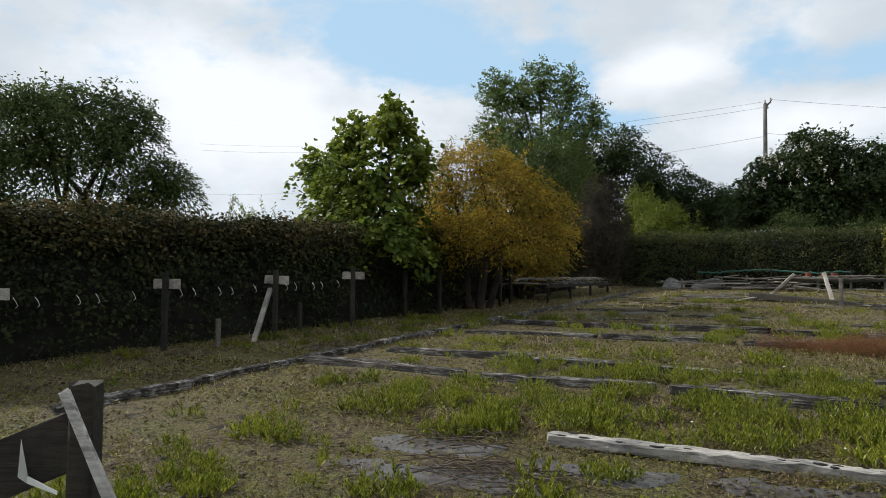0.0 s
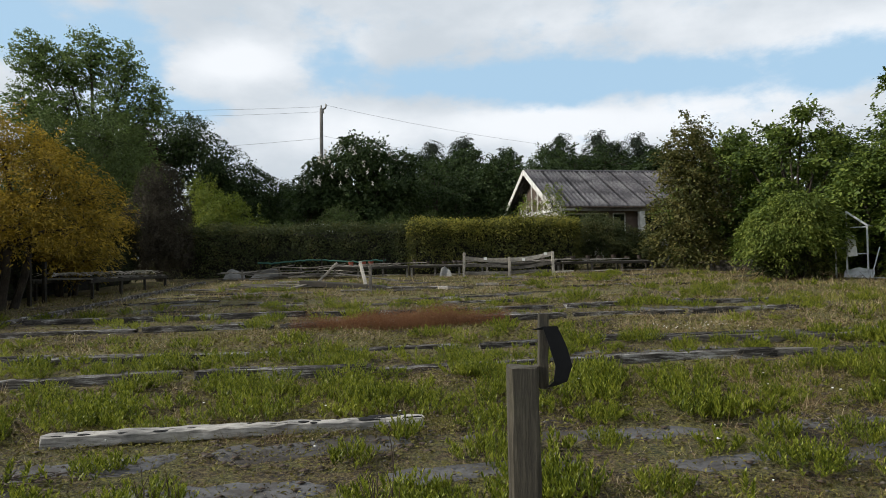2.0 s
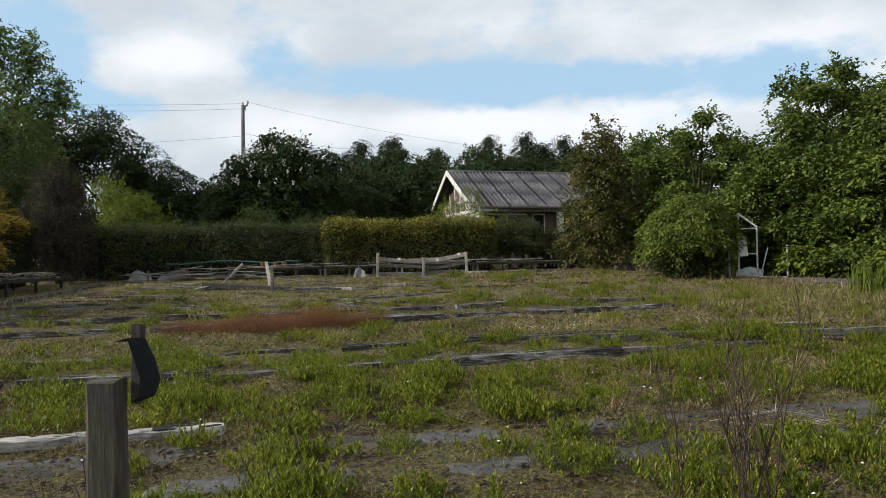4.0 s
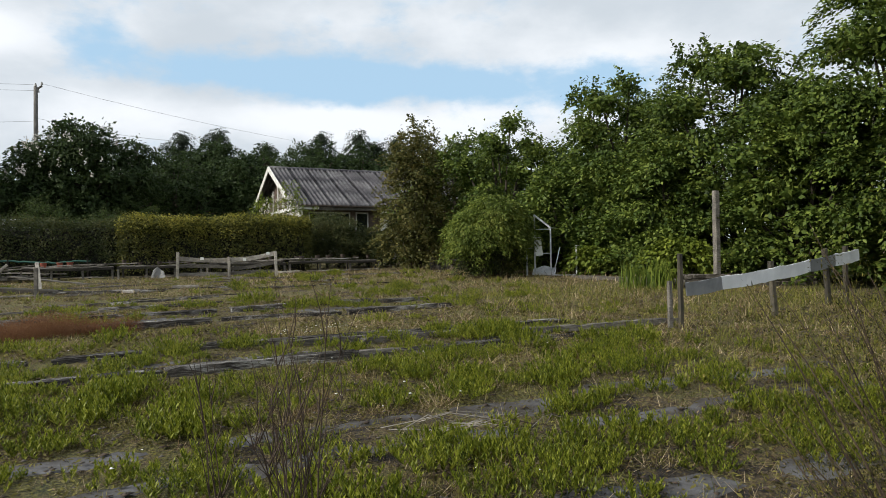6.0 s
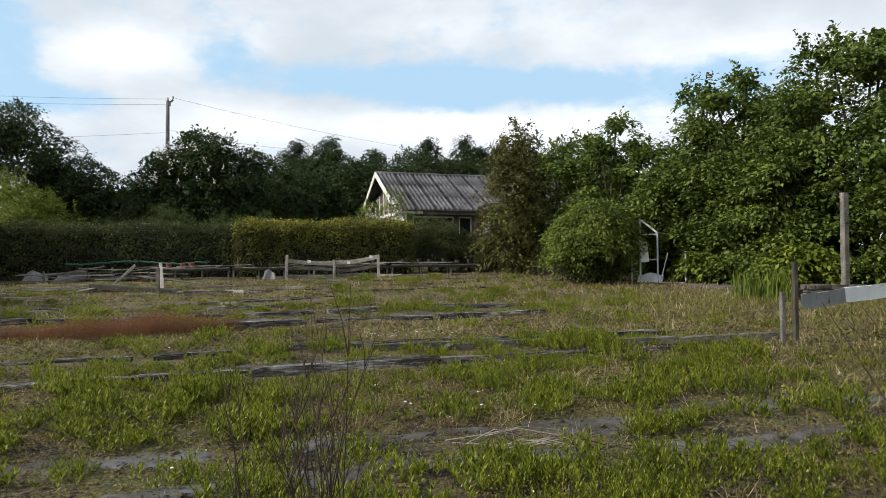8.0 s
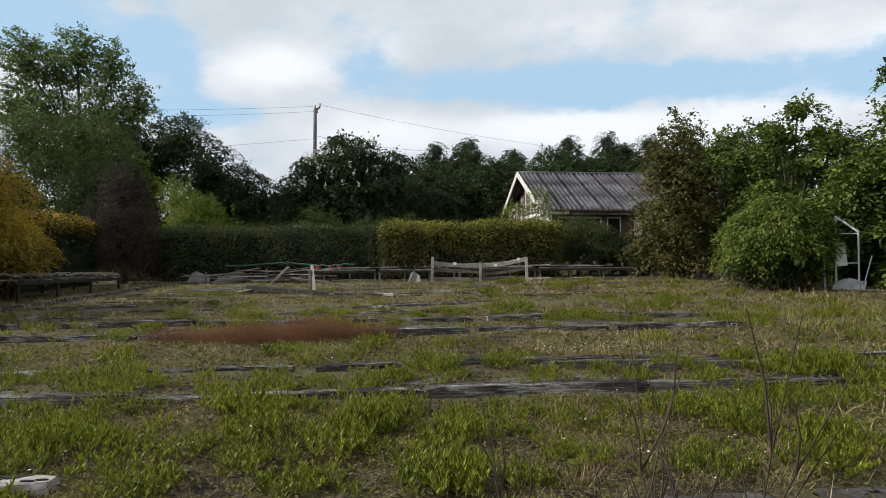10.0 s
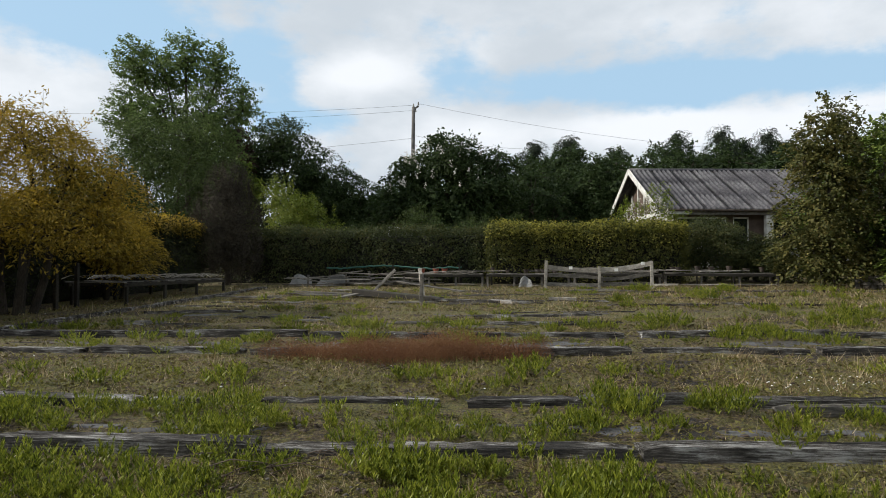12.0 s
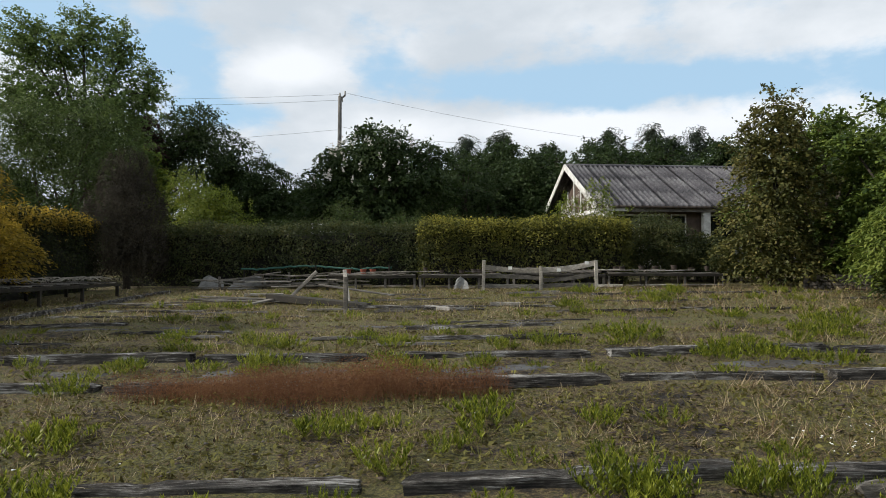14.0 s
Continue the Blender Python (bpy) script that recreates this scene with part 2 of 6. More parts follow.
def ground_material():
    mat, nt, b = material("field_soil", 0.95)
    n1, n2, n3 = tex(nt, 0.7, 6, 0.6), tex(nt, 5.0, 8, 0.78), tex(nt, 42, 7, 0.8)
    r1 = ramp_node(nt, [(0.38, (0.018, 0.012, 0.007)), (0.44, (0.062, 0.042, 0.020)), (0.50, (0.150, 0.112, 0.048)), (0.56, (0.105, 0.098, 0.026)), (0.62, (0.135, 0.122, 0.034)), (0.70, (0.055, 0.062, 0.014))])
    m = nt.nodes.new("ShaderNodeMath"); m.operation = "MULTIPLY_ADD"
    nt.links.new(n2, m.inputs[0]); m.inputs[1].default_value = 0.9
    s = nt.nodes.new("ShaderNodeMath"); s.operation = "MULTIPLY_ADD"
    nt.links.new(n1, s.inputs[0]); s.inputs[1].default_value = 0.6; s.inputs[2].default_value = -0.23
    nt.links.new(s.outputs[0], m.inputs[2])
    nt.links.new(m.outputs[0], r1.inputs[0])
    r2 = ramp_node(nt, [(0.40, (0.25, 0.24, 0.22)), (0.50, (0.9, 0.9, 0.85)), (0.60, (1.9, 1.85, 1.7))])
    nt.links.new(n3, r2.inputs[0])
    nt.links.new(mixc(nt, 1.0, r1.outputs[0], r2.outputs[0], "MULTIPLY"), b.inputs["Base Color"])
    bump(nt, b, n3, 1.0, 0.06)
    return mat


def fabric_material():
    """Worn grey ground sheet with silt, pebbles of dirt and moss on it."""
    mat, nt, b = material("ground_sheet", 0.75)
    n1, n2 = tex(nt, 1.6, 6, 0.65), tex(nt, 22, 5, 0.7)
    r = ramp_node(nt, [(0.42, (0.035, 0.027, 0.020)), (0.50, (0.070, 0.066, 0.066)), (0.60, (0.105, 0.104, 0.110)), (0.65, (0.055, 0.050, 0.032))])
    nt.links.new(n1, r.inputs[0])
    r2 = ramp_node(nt, [(0.3, (0.55, 0.53, 0.5)), (0.66, (1.15, 1.15, 1.15))])
    nt.links.new(n2, r2.inputs[0])
    nt.links.new(mixc(nt, 1.0, r.outputs[0], r2.outputs[0], "MULTIPLY"), b.inputs["Base Color"])
    bump(nt, b, n2, 0.6, 0.012)
    return mat


def roof_material():
    mat, nt, b = material("cement_roof", 0.9)
    n1, n2 = tex(nt, 0.7, 6, 0.6, coord="World"), tex(nt, 9, 6, 0.75, coord="World")
    r = ramp_node(nt, [(0.38, (0.024, 0.022, 0.026)), (0.5, (0.066, 0.062, 0.070)), (0.66, (0.17, 0.165, 0.17))])
    m = nt.nodes.new("ShaderNodeMath"); m.operation = "MULTIPLY_ADD"
    nt.links.new(n2, m.inputs[0]); m.inputs[1].default_value = 0.75
    s = nt.nodes.new("ShaderNodeMath"); s.operation = "MULTIPLY_ADD"
    nt.links.new(n1, s.inputs[0]); s.inputs[1].default_value = 0.6; s.inputs[2].default_value = -0.17
    nt.links.new(s.outputs[0], m.inputs[2])
    nt.links.new(m.outputs[0], r.inputs[0])
    nt.links.new(r.outputs[0], b.inputs["Base Color"])
    bump(nt, b, n2, 0.5, 0.01)
    return mat


M_GROUND, M_SHEET, M_ROOF = ground_material(), fabric_material(), roof_material()
def sleeper_material():
    """Rotten railway timber: near-black tar and silvered fibres that run along it in broken streaks."""
    mat, nt, b = material("old_sleeper", 0.9)
    grain, long = tex(nt, 6, 8, 0.78, (0.6, 13, 13)), tex(nt, 1.7, 6, 0.7, (0.7, 3, 3), "World")
    add = nt.nodes.new("ShaderNodeMath"); add.operation = "MULTIPLY_ADD"
    nt.links.new(long, add.inputs[0]); add.inputs[1].default_value = 1.1
    sh = nt.nodes.new("ShaderNodeMath"); sh.operation = "SUBTRACT"
    nt.links.new(grain, sh.inputs[0]); sh.inputs[1].default_value = 0.55
    nt.links.new(sh.outputs[0], add.inputs[2])
    r = ramp_node(nt, [(0.35, (0.006, 0.005, 0.004)), (0.46, (0.034, 0.028, 0.022)), (0.56, (0.115, 0.103, 0.090)), (0.70, (0.46, 0.445, 0.42))])
    nt.links.new(add.outputs[0], r.inputs[0])
    nt.links.new(r.outputs[0], b.inputs["Base Color"])
    bump(nt, b, grain, 1.0, 0.03)
    return mat


M_SLEEPER = sleeper_material()
M_LOG = wood_material("bleached_timber", (0.07, 0.062, 0.055), (0.50, 0.49, 0.47), (0.76, 0.75, 0.73), (1, 9, 9))
M_POST = wood_material("post_wood", (0.020, 0.017, 0.012), (0.064, 0.056, 0.039), (0.14, 0.126, 0.095), (14, 14, 1), 0.25)
M_POLE = wood_material("pole_wood", (0.040, 0.037, 0.034), (0.105, 0.10, 0.094), (0.19, 0.185, 0.175), (8, 8, 0.8))
M_PALE = wood_material("pale_plank", (0.13, 0.12, 0.10), (0.36, 0.335, 0.295), (0.58, 0.55, 0.50), (2, 12, 12))
M_GREYWOOD = wood_material("grey_plank", (0.035, 0.031, 0.028), (0.16, 0.148, 0.13), (0.36, 0.34, 0.31), (1.5, 13, 13))
M_DARKWOOD = wood_material("dark_plank", (0.008, 0.007, 0.005), (0.026, 0.021, 0.014), (0.055, 0.047, 0.032), (2, 14, 14), 0.4)
M_BARK = wood_material("bark", (0.02, 0.016, 0.012), (0.06, 0.048, 0.036), (0.12, 0.10, 0.08), (7, 7, 1.5), 0.3, 0.95)
M_TWIG = plain_material("twig_bark", (0.030, 0.018, 0.012), (0.075, 0.050, 0.032), 20, 0.8)
M_WHITE = plain_material("flaked_white_paint", (0.42, 0.40, 0.37), (0.78, 0.77, 0.74), 4, 0.6)
M_RUBBER = plain_material("black_rubber", (0.004, 0.004, 0.0045), (0.009, 0.009, 0.010), 9, 0.95)
M_METAL = plain_material("dull_aluminium", (0.38, 0.39, 0.40), (0.62, 0.63, 0.64), 7, 0.45, 0.6)
M_TAPE = plain_material("grey_plastic_sheet", (0.16, 0.165, 0.17), (0.26, 0.265, 0.27), 3, 0.5)
M_TAPEW = plain_material("white_plastic_sheet", (0.66, 0.67, 0.68), (0.84, 0.85, 0.86), 3, 0.5)
M_TARP = plain_material("grey_tarpaulin", (0.13, 0.128, 0.12), (0.25, 0.245, 0.23), 3, 0.7)
M_GREENNET = plain_material("green_netting", (0.012, 0.055, 0.040), (0.03, 0.11, 0.08), 14, 0.8)
M_TERRA = plain_material("terracotta_plastic", (0.20, 0.045, 0.025), (0.32, 0.085, 0.045), 8, 0.6)
M_POT = plain_material("dark_plant_pot", (0.03, 0.022, 0.018), (0.085, 0.06, 0.045), 8, 0.7)
M_STONE = plain_material("old_stone", (0.030, 0.025, 0.019), (0.135, 0.118, 0.095), 9, 0.9, 0, 0.8)
M_RENDER = plain_material("stained_render", (0.22, 0.21, 0.19), (0.44, 0.42, 0.39), 1.5, 0.9)
M_BROWN = plain_material("brown_board", (0.055, 0.036, 0.026), (0.11, 0.075, 0.055), 3, 0.7)
M_CORE = plain_material("hedge_inner_shade", (0.006, 0.007, 0.004), (0.016, 0.014, 0.008), 6, 1.0)
M_MOSS = leaf_material("low_herbs", (0.052, 0.042, 0.015), (0.130, 0.116, 0.029), (0.23, 0.21, 0.054), 0.25, 0.7, 1.6, 0.6)
M_STRAW = leaf_material("dry_straw", (0.09, 0.055, 0.026), (0.26, 0.18, 0.095), (0.58, 0.47, 0.29), 0.25, 0.7, 0.9, 1.0)
M_LITTER = leaf_material("dead_leaf_litter", (0.030, 0.020, 0.012), (0.120, 0.086, 0.046), (0.25, 0.19, 0.11), 0.2, 0.8, 1.2, 0.8)
M_GRASS = leaf_material("field_grass", (0.044, 0.043, 0.012), (0.140, 0.136, 0.032), (0.31, 0.295, 0.085), 0.3, 0.6, 0.6, 1.0)
M_WEED = leaf_material("bright_weed", (0.060, 0.085, 0.010), (0.178, 0.212, 0.020), (0.33, 0.345, 0.045), 0.36, 0.45, 1.2, 0.9)
M_LUSH = leaf_material("lush_grass", (0.050, 0.058, 0.012), (0.145, 0.155, 0.026), (0.31, 0.30, 0.06), 0.35, 0.6, 0.8, 0.9)
M_SORREL = leaf_material("red_sorrel", (0.100, 0.045, 0.020), (0.175, 0.078, 0.038), (0.25, 0.135, 0.062), 0.3, 0.7, 0.9)
M_DAISY = plain_material("white_petal", (0.7, 0.7, 0.66), (0.85, 0.85, 0.82), 8, 0.6)
M_PINK = plain_material("cream_blossom", (0.45, 0.41, 0.36), (0.66, 0.62, 0.55), 8, 0.6)
L_MID = leaf_material("leaf_mid", (0.030, 0.050, 0.013), (0.066, 0.098, 0.026), (0.12, 0.160, 0.046))
L_SYC = leaf_material("leaf_sycamore", (0.045, 0.080, 0.014), (0.125, 0.175, 0.024), (0.28, 0.31, 0.05), 0.42)
L_GOLD = leaf_material("leaf_gold", (0.100, 0.082, 0.015), (0.295, 0.210, 0.026), (0.52, 0.355, 0.042), 0.44)
L_POPLAR = leaf_material("leaf_poplar", (0.050, 0.085, 0.024), (0.120, 0.175, 0.050), (0.22, 0.285, 0.095), 0.42)
L_DARK = leaf_material("leaf_dark", (0.016, 0.030, 0.010), (0.036, 0.060, 0.017), (0.068, 0.098, 0.030))
L_COPPER = leaf_material("leaf_copper", (0.030, 0.016, 0.014), (0.050, 0.028, 0.022), (0.070, 0.048, 0.034))
L_CYP = leaf_material("leaf_cypress", (0.018, 0.016, 0.012), (0.050, 0.043, 0.030), (0.095, 0.078, 0.054), 0.1, 0.9)
L_YEL = leaf_material("leaf_yellowgreen", (0.070, 0.105, 0.015), (0.145, 0.185, 0.022), (0.250, 0.280, 0.040))
L_RIGHT = leaf_material("leaf_broad", (0.022, 0.042, 0.009), (0.078, 0.118, 0.019), (0.20, 0.245, 0.046), 0.26)
L_DOME = leaf_material("leaf_dome", (0.040, 0.066, 0.012), (0.125, 0.168, 0.028), (0.26, 0.29, 0.06), 0.3)
L_RUST = leaf_material("leaf_rusty", (0.036, 0.046, 0.014), (0.098, 0.100, 0.028), (0.19, 0.160, 0.05))
L_HEDGE = leaf_material("leaf_hedge", (0.022, 0.032, 0.011), (0.054, 0.068, 0.021), (0.115, 0.110, 0.034))
# bright yellow-green with the sun on the far hedge's top put into the colour
L_HEDGE_SUNTOP = leaf_material("leaf_hedge_suntop", (0.085, 0.095, 0.018), (0.22, 0.21, 0.032), (0.38, 0.34, 0.06))
L_PINE = leaf_material("leaf_pine", (0.020, 0.030, 0.018), (0.034, 0.050, 0.030), (0.058, 0.075, 0.045), 0.1)
L_BROOM = leaf_material("leaf_broom", (0.014, 0.016, 0.004), (0.060, 0.059, 0.010), (0.165, 0.140, 0.024), 0.2, 0.6, 1.1, 0.9)

# ---------------------------------------------------------------- ground
def build_ground():
    """One sheet to the horizon, fine near the field and coarse far off."""
    def axis(lo, hi, near, far, step):
        a = list(np.arange(near, far + 1e-6, step))
        d, v = step, far
        while v < hi:
            d *= 1.35
            v = min(v + d, hi)
            a.append(v)
        d, v, pre = step, near, []
        while v > lo:
            d *= 1.35
            v = max(v - d, lo)
            pre.append(v)
        return np.array(pre[::-1] + a)
    xs, ys = axis(-2500, 2500, -13, 15, 0.2), axis(-2500, 2500, 0, 28, 0.2)
    X, Y = np.meshgrid(xs, ys)
    Z = ground_z(X, Y)
    nx, ny = len(xs), len(ys)
    i = (np.arange(ny - 1)[:, None] * nx + np.arange(nx - 1)[None, :]).ravel()
    me = fast_mesh("ground", np.stack([X.ravel(), Y.ravel(), Z.ravel()], 1), np.stack([i, i + 1, i + 1 + nx, i + nx], 1), M_GROUND)
    me.shade_smooth()
    tagged(new("ground", me), "rough mossy field soil with grass and bare patches", "ground", kind="structure")


build_ground()


def row_y(base, x):
    """The bed rows run a little askew to the field."""
    return base + 0.165 * x - 0.0035 * x * abs(x)


def strip(y_mid, width, x0, x1, seed):
    """A torn piece of ground sheet between two rows, with ragged borders and ends."""
    rng = np.random.default_rng(seed)
    n = max(4, int((x1 - x0) / 0.12))
    xs = np.linspace(x0, x1, n)
    k = 7
    verts = []
    edge = np.cumsum(rng.normal(0, 0.035, (n, 2)), 0)
    edge = edge - np.linspace(0, 1, n)[:, None] * edge[-1]
    for i, x in enumerate(xs):
        w = width * min(1.0, 0.25 + 1.5 * math.sin(math.pi * i / (n - 1))) / 2
        mid = row_y(y_mid, x) + edge[i].mean()
        lo, hi = mid - w + edge[i, 0] + rng.normal(0, 0.03), mid + w + rng.normal(0, 0.03)
        for j in range(k):
            y = lo + (hi - lo) * j / (k - 1)
            verts.append((x + rng.normal(0, 0.02), y, gz(x, y) + 0.008 + rng.normal(0, 0.003) - (0.025 if j in (0, k - 1) or i in (0, n - 1) else 0)))
    i = (np.arange(n - 1)[:, None] * k + np.arange(k - 1)[None, :]).ravel()
    me = fast_mesh("ground_sheet", verts, np.stack([i, i + k, i + k + 1, i + 1], 1), M_SHEET)
    me.shade_smooth()
    tagged(new("ground_sheet", me), "worn grey ground sheet silted over with moss and soil", "ground sheet", "torn ground sheets on the paths")


def build_sheets():
    rnd = random.Random(44)
    for mid, width, x0, x1, gap in ((4.8, 0.40, -4.2, 8.2, 0.2), (4.08, 0.36, -4.0, 7.8, 0.4), (2.7, 0.45, -4.0, 7.5, 0.4), (8.1, 0.32, -7.5, 6.5, 0.8), (12.9, 0.35, -7.5, 5.0, 1.6), (17.3, 0.3, -7.5, 4.0, 2.0)):
        x = x0
        while x < x1:
            L = rnd.uniform(0.7, 2.4)
            strip(mid + rnd.uniform(-0.06, 0.06), width * rnd.uniform(0.6, 1.25), x, x + L, rnd.randrange(9999))
            x += L + gap * rnd.uniform(0.0, 1.6)


PATHS = [(3.75, 5.0), (7.68, 8.85), (12.2, 13.5), (16.7, 17.9)]
build_sheets()


# ---------------------------------------------------------------- timber edging of the beds
def fibrous(L, w, h, seed, dz=0.0):
    """An old sleeper: long grooves and splits along its top, worn and broken ends."""
    rng = np.random.default_rng(seed)
    n, k = max(10, int(L * 9)), 11
    groove = np.concatenate([[0, 0], -np.abs(rng.normal(0, 0.013, k - 4)), [0, 0]])
    groove[rng.integers(2, k - 2)] -= 0.02
    us = np.linspace(-0.5, 0.5, k)
    verts = []
    wander = np.cumsum(rng.normal(0, 0.0016, (n, 2)), 0)
    for i in range(n):
        f = i / (n - 1)
        chip = np.abs(rng.normal(0, 0.007, k)) + (0.03 * rng.random(k) if i in (0, n - 1) else 0) + (0.02 if rng.random() < 0.03 else 0)
        x = (f - 0.5) * L
        zt = h / 2 + groove * (0.6 + 0.6 * math.sin(f * 9 + seed)) - chip + dz * (2 * f - 1) + wander[i, 1]
        end = (rng.random(k) - 0.5) * 0.08 if i in (0, n - 1) else np.zeros(k)
        verts += [(x + end[j], us[j] * w + wander[i, 0] + rng.normal(0, 0.003), zt[j]) for j in range(k)]
        verts += [(x, 0.5 * w + wander[i, 0] + 0.008, -h / 2 + dz * (2 * f - 1)), (x, -0.5 * w + wander[i, 0] - 0.008, -h / 2 + dz * (2 * f - 1))]
    q = k + 2
    i0 = np.arange(n - 1)[:, None] * q
    j = np.arange(q)[None, :]
    f = np.stack([(i0 + j), (i0 + q + j), (i0 + q + (j + 1) % q), (i0 + (j + 1) % q)], 2).reshape(-1, 4)
    tri = bmesh.new()
    vs = [tri.verts.new(v) for v in verts]
    for a in f.tolist():
        tri.faces.new([vs[i] for i in a][::-1])
    tri.faces.new([vs[i] for i in range(q)])
    tri.faces.new([vs[(n - 1) * q + i] for i in range(q)][::-1])
    return tri


def sleeper(x0, x1, base, w, h, seed, mat=None, lift=0.0, name="timber_sleeper", label="rotting grey timber sleeper edging a bed of weeds"):
    y0, y1 = row_y(base, x0), row_y(base, x1)
    cx, cy = (x0 + x1) / 2, (y0 + y1) / 2
    z0, z1 = gz(x0, y0) + h * 0.2 + lift, gz(x1, y1) + h * 0.2 + lift
    L = math.hypot(x1 - x0, y1 - y0)
    dz = (z1 - z0) / 2
    bm = fibrous(L, w, h, seed, dz)
    solo(name, bm, mat or M_SLEEPER, label, "timber", "timbers edging the beds", pose(cx, cy, (z0 + z1) / 2, 0, 0, math.degrees(math.atan2(y1 - y0, x1 - x0))))


def build_sleepers():
    rnd = random.Random(5)
    rows = [(7.6, -8.2, 6.2, 0.16), (9.06, -8.0, 6.6, 0.2), (11.98, -8.4, 6.4, 0.16), (13.7, -8.6, 6.6, 0.22), (15.4, -8.6, 5.5, 0.12), (16.6, -8.6, 6.5, 0.15), (17.7, -8.8, 6.0, 0.15), (19.2, -8.8, 5.0, 0.12), (20.3, -8.8, 4.5, 0.14), (21.6, -8.8, 9.5, 0.13), (23.6, -9, 10.0, 0.13)]
    for base, x0, x1, w in rows:
        x = x0 + rnd.uniform(0, 0.5)
        while x < x1:
            L = rnd.uniform(1.9, 3.0)
            far = base > 15
            if rnd.random() > (0.42 if far else 0.05):
                sleeper(x, x + L, base + rnd.uniform(-0.06, 0.06) * (3 if far else 1), w * rnd.uniform(0.8, 1.2), rnd.uniform(0.09, 0.14) * (0.5 if far else 1), rnd.randrange(9999), lift=rnd.uniform(-0.015, 0.02))
            x += L + rnd.uniform(0.02, 0.3)
    # thin split boards lying along the far rows
    for k in range(16):
        x = rnd.uniform(-8, 5)
        base = rnd.choice((14.9, 15.6, 19.2, 22.5, 22.9, 24.4, 19.8))
        sleeper(x, x + rnd.uniform(0.7, 2.2), base + rnd.uniform(-0.3, 0.3), 0.09, 0.04, k, M_GREYWOOD, 0.03, "loose_board", "split grey board lying in the grass")
    # right-hand boards by the open fence
    for x0, x1, base in ((3.2, 5.4, 8.75), (3.6, 4.7, 7.62), (6.4, 9.3, 8.1), (4.3, 6.3, 8.6)):
        sleeper(x0, x1, base, 0.12, 0.09, int(x0 * 10), M_GREYWOOD, 0.02)


build_sleepers()


def build_log():
    """The long bleached timber by the first bed, pitted with rot holes."""
    p, q = (-2.72, 4.82), (0.1, 5.28)
    L, a = math.dist(p, q), math.atan2(q[1] - p[1], q[0] - p[0])
    cx, cy = (p[0] + q[0]) / 2, (p[1] + q[1]) / 2
    bm = beam((-L / 2, 0, -0.02), (L / 2, 0, 0.02), 0.15, 0.095, 0.007, 30, 77, 0.85)
    log = thing("fallen_timber", cx, cy, gz(cx, cy) + 0.045, "bleached white timber pitted with dark rot holes", "timber", rz=math.degrees(a))
    part("beam", bm, M_LOG, log)
    rnd = random.Random(3)
    for k in range(44):
        x = rnd.uniform(-L / 2 + 0.05, L / 2 - 0.05) if k > 12 else rnd.uniform(L * 0.28, L * 0.49)
        hole = bmesh.new()
        s = rnd.uniform(0.012, 0.04)
        bmesh.ops.create_icosphere(hole, subdivisions=1, radius=s, matrix=Matrix.Diagonal((rnd.uniform(1, 2.6), 0.6, 0.25, 1)))
        part("rot_hole", hole, M_RUBBER, log, "dark rot hole", pose(x, rnd.uniform(-0.06, 0.06), 0.043 + 0.04 * x / L * 0.95))


build_log()


def build_kerb():
    """The line of low timbers along the hedge side."""
    rnd = random.Random(9)
    pts = [(-7.5, 2.9), (-7.9, 6.2), (-8.45, 10.2), (-9.1, 16.0), (-9.7, 22.0), (-10.2, 25.5)]
    for (x0, y0), (x1, y1) in zip(pts, pts[1:]):
        n = max(1, round(math.dist((x0, y0), (x1, y1)) / 2.0))
        for i in range(n):
            f, g = i / n, (i + 0.97) / n
            a, b = Vector((x0 + (x1 - x0) * f, y0 + (y1 - y0) * f, 0)), Vector((x0 + (x1 - x0) * g, y0 + (y1 - y0) * g, 0))
            c = (a + b) / 2
            L = (b - a).length
            solo("kerb_timber", fibrous(L, 0.15, 0.12, rnd.randrange(999)), M_SLEEPER, "weathered kerb timber along the hedge-side verge", "timber", "kerb timbers",
                 pose(c.x, c.y, -0.05 + 0.033 * c.y + 0.008 * c.x + 0.035, 0, -math.degrees(math.atan2(0.033 * (b.y - a.y) + 0.008 * (b.x - a.x), L)), math.degrees(math.atan2(b.y - a.y, b.x - a.x))))


build_kerb()


# ---------------------------------------------------------------- plants
def leaf_mesh(name, pos, nrm, size, mat, rng, aspect=0.5, axis=None):
    """Leaves as small folded diamonds at pos, facing about nrm."""
    n = len(pos)
    nrm = nrm / (np.linalg.norm(nrm, axis=1, keepdims=True) + 1e-9)
    t = rng.normal(size=(n, 3)) if axis is None else axis
    t = t - nrm * np.sum(t * nrm, 1, keepdims=True)
    t /= np.linalg.norm(t, axis=1, keepdims=True) + 1e-9
    s = np.cross(nrm, t)
    size = np.asarray(size).reshape(-1, 1) * np.ones((n, 1))
    v = np.stack([pos - t * size * 0.5, pos + s * size * aspect * 0.5 + nrm * size * 0.08 - t * size * 0.06, pos + t * size * 0.5 - nrm * size * 0.08, pos - s * size * aspect * 0.5 + nrm * size * 0.08 - t * size * 0.06], 1)
    return fast_mesh(name, v.reshape(-1, 3), np.arange(4 * n).reshape(n, 4), mat)


def sphere_dirs(rng, n):
    d = rng.normal(size=(n, 3))
    return d / np.linalg.norm(d, axis=1, keepdims=True)


